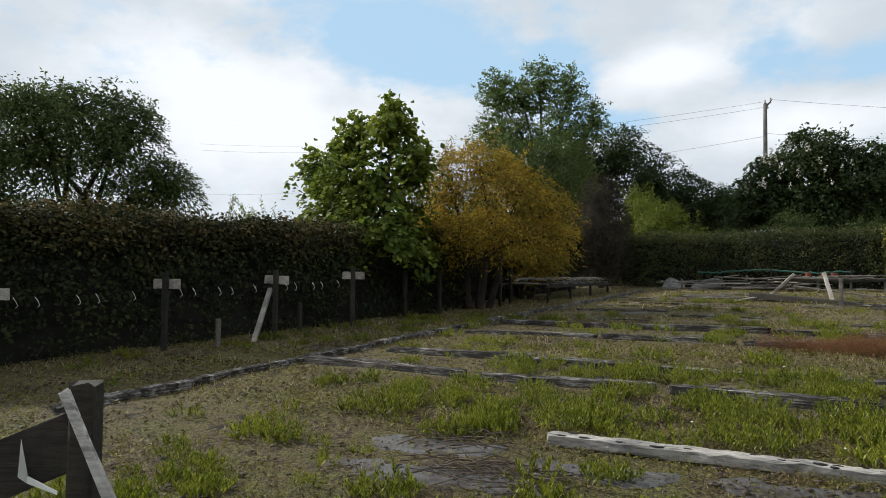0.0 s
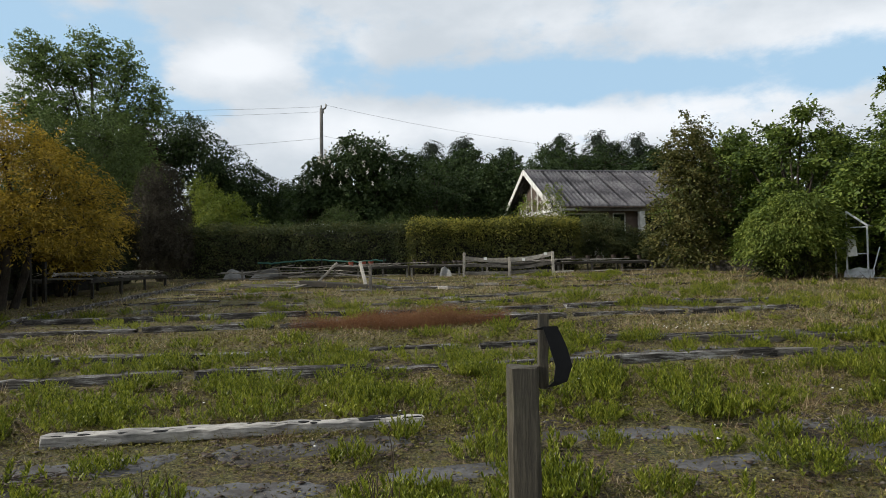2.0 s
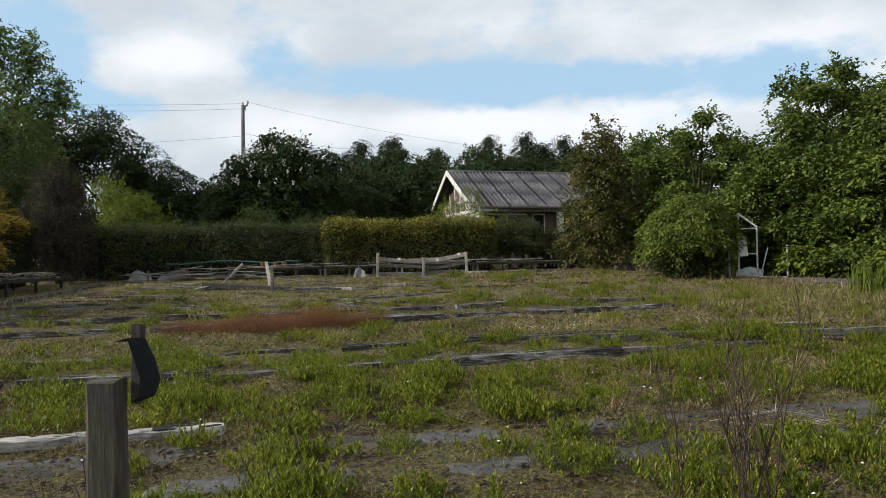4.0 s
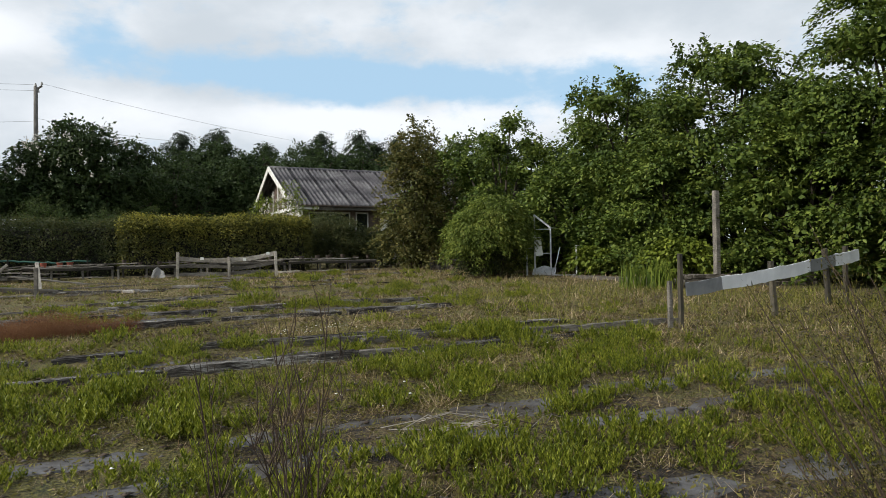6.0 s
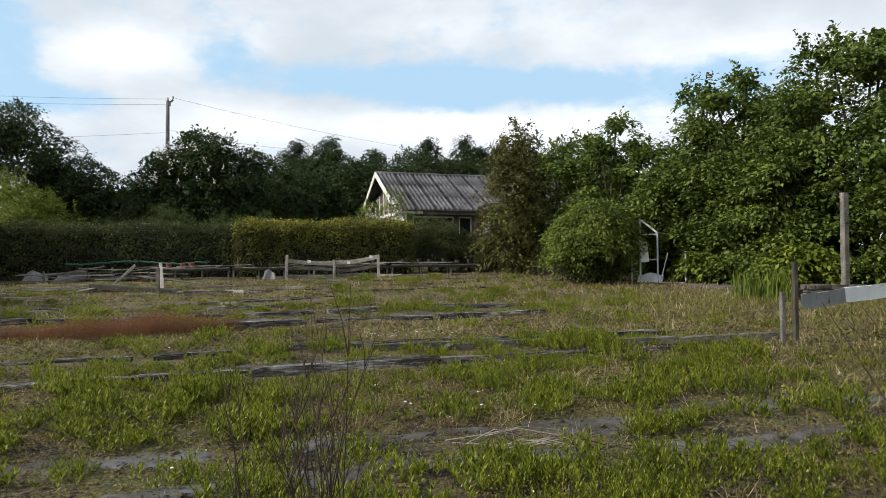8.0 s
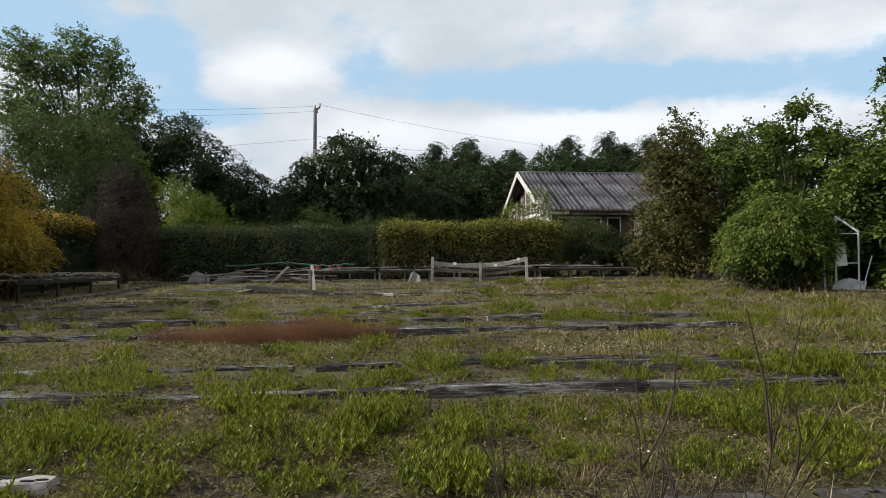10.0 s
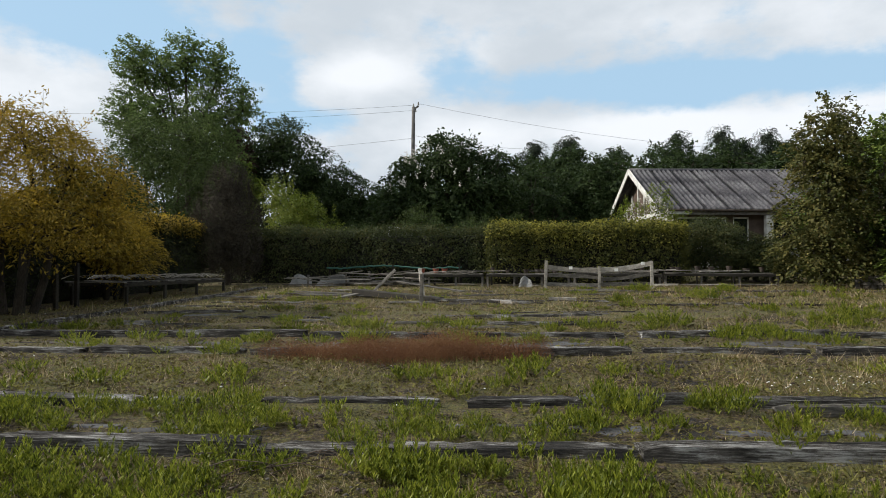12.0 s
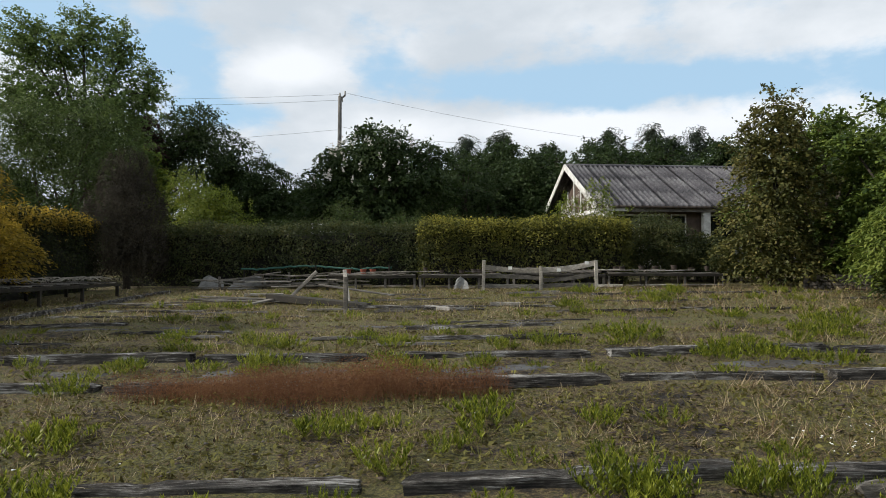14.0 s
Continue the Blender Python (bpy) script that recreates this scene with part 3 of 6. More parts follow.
def grown_lobes(rng, x, y, top, R, bottom, n, lump=1.0):
    """Lobes of a crown that stands from bottom to top on the ground at x, y, as (x, y, z, rx, ry, rz)."""
    out = []
    g = gz(x, y)
    for i in range(n):
        f = (i + 0.5) / n
        env = 1.0 if f < 0.55 else math.sqrt(max(0.08, 1 - ((f - 0.55) / 0.47) ** 2))
        r = R * rng.uniform(0.42, 0.62) * (0.55 + 0.45 * env) * lump
        rz = r * rng.uniform(0.7, 0.95) * lump ** 0.5
        a = i * 2.399963 + rng.uniform(-0.4, 0.4)
        dist = max(0.0, R * env - r) * rng.uniform(0.75, 1.1)
        out.append((x + dist * math.cos(a), y + dist * math.sin(a), g + bottom + rz * 0.7 + (top - g - bottom - 1.75 * rz) * f, r, r, rz))
    return out


def crown(rng, lobes, boughs, per, size, leaf, rise=0.0, droop=0.25, inner=0.4, thick=0.12, ragged=0.08, tilt=0.4):
    """Leaf places, facings, ways and sizes. Boughs sit on the skin of the lobes as flat drooping sprays
    (or, with rise, as upright plumes); sparser leaves fill the inside."""
    C, R = np.array([q[:3] for q in lobes]), np.array([q[3:6] for q in lobes])
    w = (R[:, 0] * R[:, 1] + R[:, 0] * R[:, 2] * 2)
    k = rng.choice(len(lobes), boughs * 3, p=w / w.sum())
    d = sphere_dirs(rng, boughs * 3)
    c = C[k] + d * R[k] * (1 + ragged * rng.normal(size=(boughs * 3, 1)) - 0.06)
    inside = (((c[:, None, :] - C[None]) / (R[None] * 0.88)) ** 2).sum(2).min(1) < 1
    ok = ~inside & ((d[:, 2] > -0.55) | (rng.random(boughs * 3) < 0.3))
    k, d, c = k[ok][:boughs], d[ok][:boughs], c[ok][:boughs]
    n = len(c)
    up = np.array([0, 0, 1.0])
    nrm = d / R[k]
    nrm /= np.linalg.norm(nrm, axis=1, keepdims=True)
    out = nrm * np.array([1, 1, 0.3]) + rng.normal(size=(n, 3)) * 0.25
    out = out * (1 - rise) + up * rise
    pn = up * (0.8 - 0.6 * rise) + nrm * (tilt + 0.6 * rise) + rng.normal(size=(n, 3)) * 0.18
    pn /= np.linalg.norm(pn, axis=1, keepdims=True)
    out -= pn * (out * pn).sum(1, keepdims=True) * (1 - rise)
    out /= np.linalg.norm(out, axis=1, keepdims=True) + 1e-9
    side = np.cross(pn, out)
    side /= np.linalg.norm(side, axis=1, keepdims=True) + 1e-9
    sc = size * rng.uniform(0.55, 1.25, n)
    m = n * per
    u = rng.uniform(-1.0, 1.0, m)
    v = rng.normal(0, 0.42, m) * (1.15 - 0.75 * np.clip(u, 0, 1))
    rep = lambda q: np.repeat(q, per, 0)
    S = rep(sc)[:, None]
    pos = rep(c) + rep(out) * u[:, None] * S + rep(side) * v[:, None] * S * (1 - 0.55 * rise) + rep(pn) * rng.normal(0, thick, (m, 1)) * S
    pos[:, 2] -= droop * (np.clip(u + 0.3, 0, None) ** 2) * S[:, 0]
    face = rep(pn) + rng.normal(size=(m, 3)) * 0.48
    way = rep(out) + rep(side) * v[:, None] * 0.9 + rng.normal(size=(m, 3)) * 0.25 - up * 0.25 * droop
    ls = leaf * rng.uniform(0.6, 1.25, m)
    q = int(m * inner)
    kk = rng.choice(len(lobes), q, p=w / w.sum())
    pin = C[kk] + sphere_dirs(rng, q) * R[kk] * (rng.uniform(0.2, 0.74, (q, 1)))
    pos = np.concatenate([pos, pin]); face = np.concatenate([face, sphere_dirs(rng, q) + up * 0.3])
    way = np.concatenate([way, rng.normal(size=(q, 3))]); ls = np.concatenate([ls, leaf * rng.uniform(0.9, 1.9, q)])
    return pos, face, way, ls, c


def tree(x, y, mat, label, category="tree", lobes=None, top=6.0, R=2.0, bottom=0.0, n_lobes=9, boughs=400, per=40, size=0.5, leaf=0.16, aspect=0.55, seed=1, stems=1, trunk=0.14, rise=0.0, droop=0.25, inner=0.4, thick=0.12, ragged=0.08, shoots=0, shoot_len=0.8, name="tree", group="", tilt=0.4, lump=1.0):
    """A tree or shrub: trunks that fork into the lobes of the crown, limbs to the boughs, and leaves."""
    rng = np.random.default_rng(seed)
    z0 = gz(x, y) - 0.05
    lobes = lobes or grown_lobes(rng, x, y, top, R, bottom, n_lobes, lump)
    lobes = [(a - x, b - y, c - z0, *r) for a, b, c, *r in lobes]
    ob = thing(name, x, y, z0, label, category, group)
    pos, face, way, ls, tips = crown(rng, lobes, boughs, per, size, leaf, rise, droop, inner, thick, ragged, tilt)
    H = max(q[2] + q[5] for q in lobes)
    low = max(0.35, min(q[2] - q[5] * 0.6 for q in lobes))
    bm = bmesh.new()
    mid = Vector((sum(q[0] for q in lobes) / len(lobes), sum(q[1] for q in lobes) / len(lobes), 0))
    tr = trunk / math.sqrt(stems)
    forks = []
    for s in range(stems):
        a = 2 * math.pi * s / stems + 0.7
        off = 0.0 if stems == 1 else 0.15 + 0.03 * stems
        base = Vector((off * math.cos(a), off * math.sin(a), -0.15))
        fork = base * 1.8 + mid * 0.35
        fork.z = low
        tube([base, base.lerp(fork, 0.15), base.lerp(fork, 0.6) + Vector((rng.uniform(-0.06, 0.06), rng.uniform(-0.06, 0.06), 0)), fork], [tr * 1.5, tr * 1.05, tr * 0.92, tr * 0.85], 8, bm)
        forks.append(fork)
    cs = [Vector(q[:3]) for q in lobes]
    for i, c in enumerate(cs):
        f, reach = forks[i % stems], min(lobes[i][3:6]) * 0.5
        bend = f.lerp(c, 0.5) + Vector((rng.uniform(-0.15, 0.15), rng.uniform(-0.15, 0.15), 0.08 * (c - f).length))
        tube([f, bend, c, c + (c - bend).normalized() * reach], [tr * 0.7, tr * 0.5, tr * 0.28, tr * 0.08], 6, bm)
    for t in tips[:: max(1, len(tips) // 70)]:
        t = Vector(t)
        c = min(cs, key=lambda q: (q - t).length)
        tube([c, c.lerp(t, 0.55) + Vector((0, 0, 0.05)), t], [tr * 0.2, tr * 0.12, tr * 0.03], 4, bm)
    if shoots:
        # leafy leaders that stand out of the crown's outline, and the stems that carry them
        hi = tips[np.argsort(-(tips[:, 2] + rng.normal(0, 0.16 * H, len(tips))))[:shoots]]
        for st in hi:
            d = np.array([rng.normal(0, 0.28), rng.normal(0, 0.28), 1.0])
            L, q = shoot_len * rng.uniform(0.4, 1.0), 11
            uu = np.linspace(0, 1, q)[:, None]
            arc = np.array([rng.normal(0, 0.3), rng.normal(0, 0.3), -0.12]) * L
            sp = st + d * L * uu + arc * uu ** 2
            tube([tuple(sp[0]), tuple(sp[5]), tuple(sp[-1])], [0.007, 0.005, 0.002], 4, bm)
            sp = np.repeat(sp[2:], 3, 0) + rng.normal(size=(27, 3)) * leaf * 0.6
            pos = np.concatenate([pos, sp]); face = np.concatenate([face, sphere_dirs(rng, 27) + np.array([0, 0, 0.6])])
            way = np.concatenate([way, rng.normal(size=(27, 3)) + np.array([0, 0, 0.3])]); ls = np.concatenate([ls, leaf * rng.uniform(0.8, 1.25, 27)])
    smooth(part("trunk", bm, M_BARK, ob, "forking trunk and limbs"))
    keep = pos[:, 2] > 0.1
    part("crown", leaf_mesh("crown", pos[keep], face[keep], ls[keep], mat, rng, aspect, way[keep]), mat, ob)
    return ob


def blossoms(ob, n, R, z0, z1, size, mat, seed, label):
    """Upright flower candles over a crown's skin."""
    rng = np.random.default_rng(seed)
    d = sphere_dirs(rng, n)
    d[:, 2] = np.abs(d[:, 2]) * 0.9 - 0.1
    c = np.stack([d[:, 0] * R, d[:, 1] * R, z0 + (z1 - z0) * (0.5 + 0.5 * d[:, 2])], 1)
    per = 10
    pos = np.repeat(c, per, 0) + rng.normal(size=(n * per, 3)) * size * np.array([0.25, 0.25, 0.6])
    part("blossom", leaf_mesh("blossom", pos, sphere_dirs(rng, n * per), np.full(n * per, size * 0.5), mat, rng, 0.8), mat, ob, label)


def hedge(x0, x1, y0, y1, top, mat, label, seed, clusters, per=8, leaf=0.07, bulge=0.18, topmat=None, angle=0.0, drop=0.0, name="hedge"):
    """A clipped hedge: a near-black core as painted inner shade and leaf clusters over its faces, uneven on top."""
    rng = np.random.default_rng(seed)
    cx, cy = (x0 + x1) / 2, (y0 + y1) / 2
    L, W = x1 - x0, y1 - y0
    z0 = gz(cx, cy) - 0.3
    H = top - z0
    ob = thing(name, cx, cy, z0, label, "hedge", rz=angle)
    # solid box whose near-black colour stands for the shade between the leaves
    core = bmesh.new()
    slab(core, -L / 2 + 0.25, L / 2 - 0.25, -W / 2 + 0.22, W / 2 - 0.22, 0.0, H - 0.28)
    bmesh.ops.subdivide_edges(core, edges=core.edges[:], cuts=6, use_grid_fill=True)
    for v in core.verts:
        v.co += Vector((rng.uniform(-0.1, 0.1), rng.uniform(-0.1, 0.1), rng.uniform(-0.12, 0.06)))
    part("inside", core, M_CORE, ob, "near-black core painted as the hedge's inner shade")
    def skin(n, only_top):
        side = rng.random(n)
        p = np.stack([rng.uniform(-L / 2, L / 2, n), rng.uniform(-W / 2, W / 2, n), H * rng.random(n) ** 0.55], 1)
        d = np.zeros((n, 3))
        a_top, a_long, a_end = L * W, 2 * L * H, 2 * W * H
        t = a_top / (a_top + a_long + a_end) if not only_top else 1.1
        e = t + a_long / (a_top + a_long + a_end)
        tp, lg, en = side < t, (side >= t) & (side < e), side >= e
        wob = bulge * (np.sin(p[:, 0] * 1.3 + seed) + 0.6 * np.sin(p[:, 0] * 3.1 + 2 * seed) + 0.5 * np.sin(p[:, 2] * 3 + p[:, 0]))
        p[tp, 2] = H + 0.03 * only_top + 0.5 * wob[tp] + rng.normal(0, 0.05, tp.sum()); d[tp, 2] = 1
        if only_top:
            spill = rng.random(n) < 0.5
            sg0 = np.where(rng.random(n) < 0.5, -1, 1)
            p[spill, 1] = (sg0 * (W / 2 + 0.05 + 0.5 * wob))[spill]
            p[spill, 2] = H - np.abs(rng.normal(0, 0.28, spill.sum()))
            d[spill, 1] = sg0[spill]
        sg = np.where(rng.random(n) < 0.5, -1, 1)
        p[lg, 1] = (sg * (W / 2 + 0.5 * wob))[lg] + rng.normal(0, 0.05, lg.sum()); d[lg, 1] = sg[lg]
        p[en, 0] = (sg * (L / 2))[en]; d[en, 0] = sg[en]
        return p, d
    def leaves(n, only_top, m, label2):
        p, d = skin(n, only_top)
        pos = np.repeat(p, per, 0) + rng.normal(size=(n * per, 3)) * 0.09
        nrm = np.repeat(d, per, 0) + rng.normal(size=(n * per, 3)) * 0.6 + np.array([0, 0, 0.25])
        part("foliage", leaf_mesh("foliage", pos, nrm, leaf * rng.uniform(0.6, 1.4, n * per), m, rng, 0.6), m, ob, label2)
    leaves(clusters, False, mat, "")
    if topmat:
        leaves(int(clusters * 0.55), True, topmat, "fresh growth along the top, on one hedge with sunlight painted in")
    return ob


# face leaves of the sunlit far hedge, its brighter light put into the colour
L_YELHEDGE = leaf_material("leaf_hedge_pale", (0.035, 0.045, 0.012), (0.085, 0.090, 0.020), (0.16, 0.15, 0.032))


# leaves darkened below their own tone: the hedge's shaded side put into colour
L_HEDGE_SHADED = leaf_material("leaf_hedge_shaded", (0.010, 0.014, 0.006), (0.026, 0.034, 0.012), (0.060, 0.060, 0.022), 0.15, 0.85)
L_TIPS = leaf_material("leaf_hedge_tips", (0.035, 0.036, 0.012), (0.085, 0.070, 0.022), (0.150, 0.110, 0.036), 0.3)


def build_hedges():
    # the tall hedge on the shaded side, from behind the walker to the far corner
    hedge(-12.8 - 9.5, -12.8 + 9.5, 6.5 - 1.0, 6.5 + 1.0, 2.42, L_HEDGE_SHADED, "tall dark clipped hedge behind the fence posts", 3, 8500, 8, 0.085, topmat=L_TIPS, angle=90)
    hedge(-14.2 - 5.4, -14.2 + 5.4, 21.2 - 1.0, 21.2 + 1.0, 3.15, L_HEDGE_SHADED, "dark overgrown hedge with golden tips behind the slatted table", 4, 6000, 8, 0.08, topmat=L_GOLD, angle=93)
    hedge(-14.2, -2.4, 28.9, 30.2, 3.05, L_HEDGE, "dark green clipped hedge behind the plank benches", 5, 6000, 8, 0.078, 0.14)
    hedge(-2.4, 4.9, 28.6, 30.2, 3.1, L_YELHEDGE, "clipped hedge with sunlight painted into its yellow-green top", 6, 4600, 8, 0.078, 0.12, topmat=L_HEDGE_SUNTOP)


build_hedges()


def build_trees():
    # behind the tall hedge
    tree(-17.8, 7.2, L_MID, "leafy green tree with fine leaves rising behind the hedge", lobes=[(-17.8, 6.3, 4.3, 1.55, 1.5, 1.2), (-17.4, 8.0, 4.7, 1.1, 1.1, 1.25), (-17.9, 7.15, 5.5, 0.85, 0.8, 0.65), (-17.8, 8.5, 5.2, 0.6, 0.6, 0.65), (-17.5, 9.5, 3.75, 0.75, 0.75, 0.75), (-17.6, 8.9, 3.3, 0.9, 0.9, 0.8), (-17.8, 6.1, 5.4, 0.8, 0.85, 0.5)], boughs=620, per=46, size=0.5, leaf=0.115, aspect=0.42, seed=21, stems=4, trunk=0.22, inner=0.16, droop=0.35, ragged=0.14, shoots=24, shoot_len=0.5)
    tree(-17.6, 4.4, L_MID, "leafy green tree with fine leaves rising behind the hedge", top=4.9, R=1.7, bottom=1.2, n_lobes=7, boughs=380, per=44, size=0.5, leaf=0.12, aspect=0.42, seed=22, stems=2, inner=0.25, droop=0.35)
    tree(-19, 1.0, L_MID, "leafy green tree with fine leaves rising behind the hedge", top=6.3, R=3.0, bottom=1.4, boughs=420, per=40, size=0.6, leaf=0.15, seed=23, stems=3)
    tree(-15.5, 10.9, L_YEL, "pale flowering shrub with upright spires behind the hedge", "shrub", lobes=[(-15.5, 10.8, 2.75, 0.55, 0.6, 0.45), (-15.6, 11.6, 2.5, 0.5, 0.5, 0.4), (-15.5, 10.9, 1.4, 0.6, 0.8, 0.9)], boughs=130, per=24, size=0.28, leaf=0.07, aspect=0.4, seed=19, stems=4, trunk=0.06, rise=0.7, shoots=9, shoot_len=0.55, name="shrub")
    tree(-13.2, 13.0, L_SYC, "young sycamore with large bright green leaves", lobes=[(-15.0, 13.0, 4.1, 0.75, 0.7, 0.8), (-13.8, 13.2, 5.0, 0.62, 0.6, 0.75), (-12.1, 12.9, 5.1, 0.55, 0.55, 0.78), (-11.3, 13.0, 4.2, 0.42, 0.5, 0.6), (-13.1, 13.1, 3.7, 1.45, 1.3, 1.05), (-12.1, 12.6, 2.3, 1.2, 1.2, 0.85), (-14.2, 12.8, 2.8, 0.95, 0.95, 0.75)], boughs=270, per=30, size=0.42, leaf=0.17, aspect=0.85, seed=24, stems=2, droop=0.5, inner=0.22, ragged=0.13, shoots=14, shoot_len=0.55)
    tree(-11.4, 15.9, L_GOLD, "golden-leaved tree with a spreading crown of feathery sprays", lobes=[(-11.3, 15.9, 4.35, 1.2, 1.2, 0.72), (-9.9, 15.8, 3.6, 1.05, 1.1, 0.65), (-12.4, 15.9, 3.9, 0.9, 0.9, 1.1), (-9.1, 15.7, 2.4, 0.8, 0.8, 0.5), (-10.6, 15.6, 2.45, 1.8, 1.7, 0.7), (-9.5, 16.3, 3.05, 0.9, 0.9, 0.65), (-12.2, 15.2, 2.3, 0.9, 0.9, 0.7)], boughs=620, per=44, size=0.5, leaf=0.105, aspect=0.32, seed=25, stems=4, trunk=0.2, droop=0.3, inner=0.14, ragged=0.12, shoots=26, shoot_len=0.7)
    tree(-12.6, 20.4, L_GOLD, "low golden-leaved shrub by the slatted table", "shrub", top=3.1, R=1.5, bottom=0.6, n_lobes=7, boughs=260, per=40, size=0.4, leaf=0.1, aspect=0.35, seed=26, stems=3, name="shrub", shoots=10, shoot_len=0.5)
    # the far corner
    tree(-21.5, 37.5, L_POPLAR, "tall airy poplar with grey-green upright plumes", lobes=[(-25.3, 37.5, 13.3, 1.15, 1.1, 1.7), (-23.5, 37.8, 12.9, 0.95, 0.95, 1.4), (-21.9, 37.4, 13.5, 1.1, 1.1, 1.6), (-19.9, 37.6, 12.6, 0.95, 0.95, 1.7), (-18.1, 37.4, 10.5, 0.75, 0.75, 1.35), (-25.7, 37.6, 10.6, 1.3, 1.3, 1.7), (-23.3, 37.0, 10.0, 1.3, 1.3, 1.4), (-20.2, 37.3, 10.0, 1.6, 1.5, 1.5), (-21.8, 37.6, 8.0, 3.0, 2.2, 1.6)], boughs=1150, per=34, size=0.55, leaf=0.15, aspect=0.7, seed=27, stems=1, trunk=0.17, rise=0.35, inner=0.12, droop=0.0, ragged=0.16)
    tree(-20.4, 33.5, L_MID, "rounded willow with dull green leaves", lobes=[(-20.7, 33.5, 6.6, 2.8, 2.3, 2.6), (-22.1, 33.6, 8.1, 1.35, 1.3, 1.4), (-18.6, 33.6, 8.0, 1.7, 1.6, 1.25), (-17.9, 33.3, 5.9, 1.7, 1.6, 2.0), (-23.5, 33.4, 5.8, 1.5, 1.5, 1.8), (-20.5, 33.2, 3.4, 3.4, 2.0, 1.9)], boughs=760, per=42, size=0.55, leaf=0.13, aspect=0.35, seed=28, stems=2, droop=0.4, thick=0.2)
    tree(-18.8, 46.5, L_DARK, "broad dark green oak in the distance", lobes=[(-20.4, 46.5, 9.9, 2.3, 2.2, 2.1), (-18.2, 46.4, 7.7, 2.2, 2.2, 2.7), (-16.0, 46.6, 6.3, 1.8, 1.8, 2.4), (-22.7, 46.5, 8.6, 2.4, 2.2, 2.8), (-14.3, 46.8, 5.5, 2.2, 2.0, 2.0), (-18.5, 46.5, 4.2, 4.6, 2.4, 2.2)], boughs=820, per=42, size=0.7, leaf=0.17, seed=29, trunk=0.2, inner=0.6, ragged=0.1, shoots=25, shoot_len=0.6)
    tree(-22.2, 44.0, L_COPPER, "dark copper-leaved tree in the distance", top=11.4, R=1.7, bottom=2.0, n_lobes=8, boughs=240, per=30, size=0.55, leaf=0.22, seed=30)
    tree(-20.3, 41.0, L_SYC, "light green young tree in the distance", top=8.6, R=1.5, bottom=2.0, n_lobes=8, boughs=240, per=30, size=0.5, leaf=0.2, seed=31, rise=0.25)
    tree(-13.0, 27.5, L_CYP, "dense brown-green cypress with a rounded cone shape", lobes=[(-13.0, 27.5, 4.5, 0.95, 0.95, 1.2), (-13.0, 27.5, 3.3, 1.4, 1.4, 1.5), (-13.0, 27.5, 2.1, 1.45, 1.4, 1.4)], boughs=900, per=36, size=0.26, leaf=0.075, aspect=0.3, seed=32, rise=0.75, thick=0.25, droop=0.0, ragged=0.04, inner=0.5)
    tree(-11.7, 31.5, L_YEL, "yellow-green shrub with arching upright shoots", "shrub", lobes=[(-12.7, 31.5, 4.5, 0.85, 0.8, 0.9), (-11.8, 31.4, 3.9, 1.25, 1.1, 0.9), (-10.7, 31.5, 3.2, 1.0, 1.0, 0.6), (-11.8, 31.4, 2.2, 1.6, 1.2, 1.2)], boughs=330, per=38, size=0.42, leaf=0.1, aspect=0.4, seed=33, stems=4, name="shrub", rise=0.3, shoots=34, shoot_len=0.75)
    chest = tree(-6.9, 40.5, L_DARK, "horse chestnut with white flower candles", lobes=[(-6.7, 40.5, 7.6, 1.9, 1.9, 1.5), (-8.3, 40.5, 6.2, 1.9, 1.9, 1.7), (-5.3, 40.4, 6.1, 2.2, 2.1, 1.8), (-9.7, 40.4, 4.9, 1.4, 1.4, 1.4), (-4.0, 40.6, 6.6, 1.25, 1.3, 1.5), (-7.0, 40.2, 4.6, 2.9, 2.2, 1.6), (-7.0, 40.4, 2.8, 3.2, 2.2, 1.5)], boughs=560, per=48, size=0.7, leaf=0.21, seed=34, trunk=0.3, droop=0.3, ragged=0.12, shoots=20, shoot_len=0.6)
    blossoms(chest, 95, 3.2, 1.8, 8.3, 0.20, M_PINK, 5, "cream flower candles")
    for k, (x, y, z, r) in enumerate(((-5.9, 31.3, 4.35, 1.35), (-3.3, 31.4, 3.85, 1.2), (-1.7, 31.6, 3.75, 1.1), (-8.6, 31.2, 3.5, 1.2))):
        tree(x, y, L_MID, "soft green shrub behind the clipped hedge", "shrub", top=z, R=r, bottom=0.3, n_lobes=6, boughs=170, per=44, size=0.42, leaf=0.07, aspect=0.3, seed=35 + 3 * k, stems=4, trunk=0.08, rise=0.45, thick=0.25, name="shrub", shoots=14, shoot_len=0.45)
    # by the house
    tree(6.1, 30.9, L_HEDGE, "dark shrub in front of the house windows", "shrub", top=3.75, R=1.7, bottom=0.0, n_lobes=8, boughs=420, per=42, size=0.35, leaf=0.075, seed=37, stems=4, name="shrub", trunk=0.1)
    tree(7.9, 30.4, L_HEDGE, "dark shrub in front of the house windows", "shrub", top=2.9, R=1.2, bottom=0.0, n_lobes=7, boughs=300, per=42, size=0.32, leaf=0.075, seed=47, stems=4, name="shrub", trunk=0.1)
    climb = tree(3.9, 33.0, L_YEL, "rambling climber with cream flowers against the gable", "shrub", lobes=[(3.9, 33.2, 3.3, 0.75, 0.6, 0.7), (4.3, 33.0, 4.1, 0.5, 0.5, 0.75), (3.2, 33.4, 3.8, 0.5, 0.5, 0.6), (4.9, 32.8, 3.1, 0.6, 0.5, 0.6), (4.0, 32.9, 2.0, 1.2, 0.8, 1.0)], boughs=150, per=24, size=0.4, leaf=0.1, seed=38, stems=3, name="climber", trunk=0.08, inner=0.1, ragged=0.2, shoots=14, shoot_len=0.6)
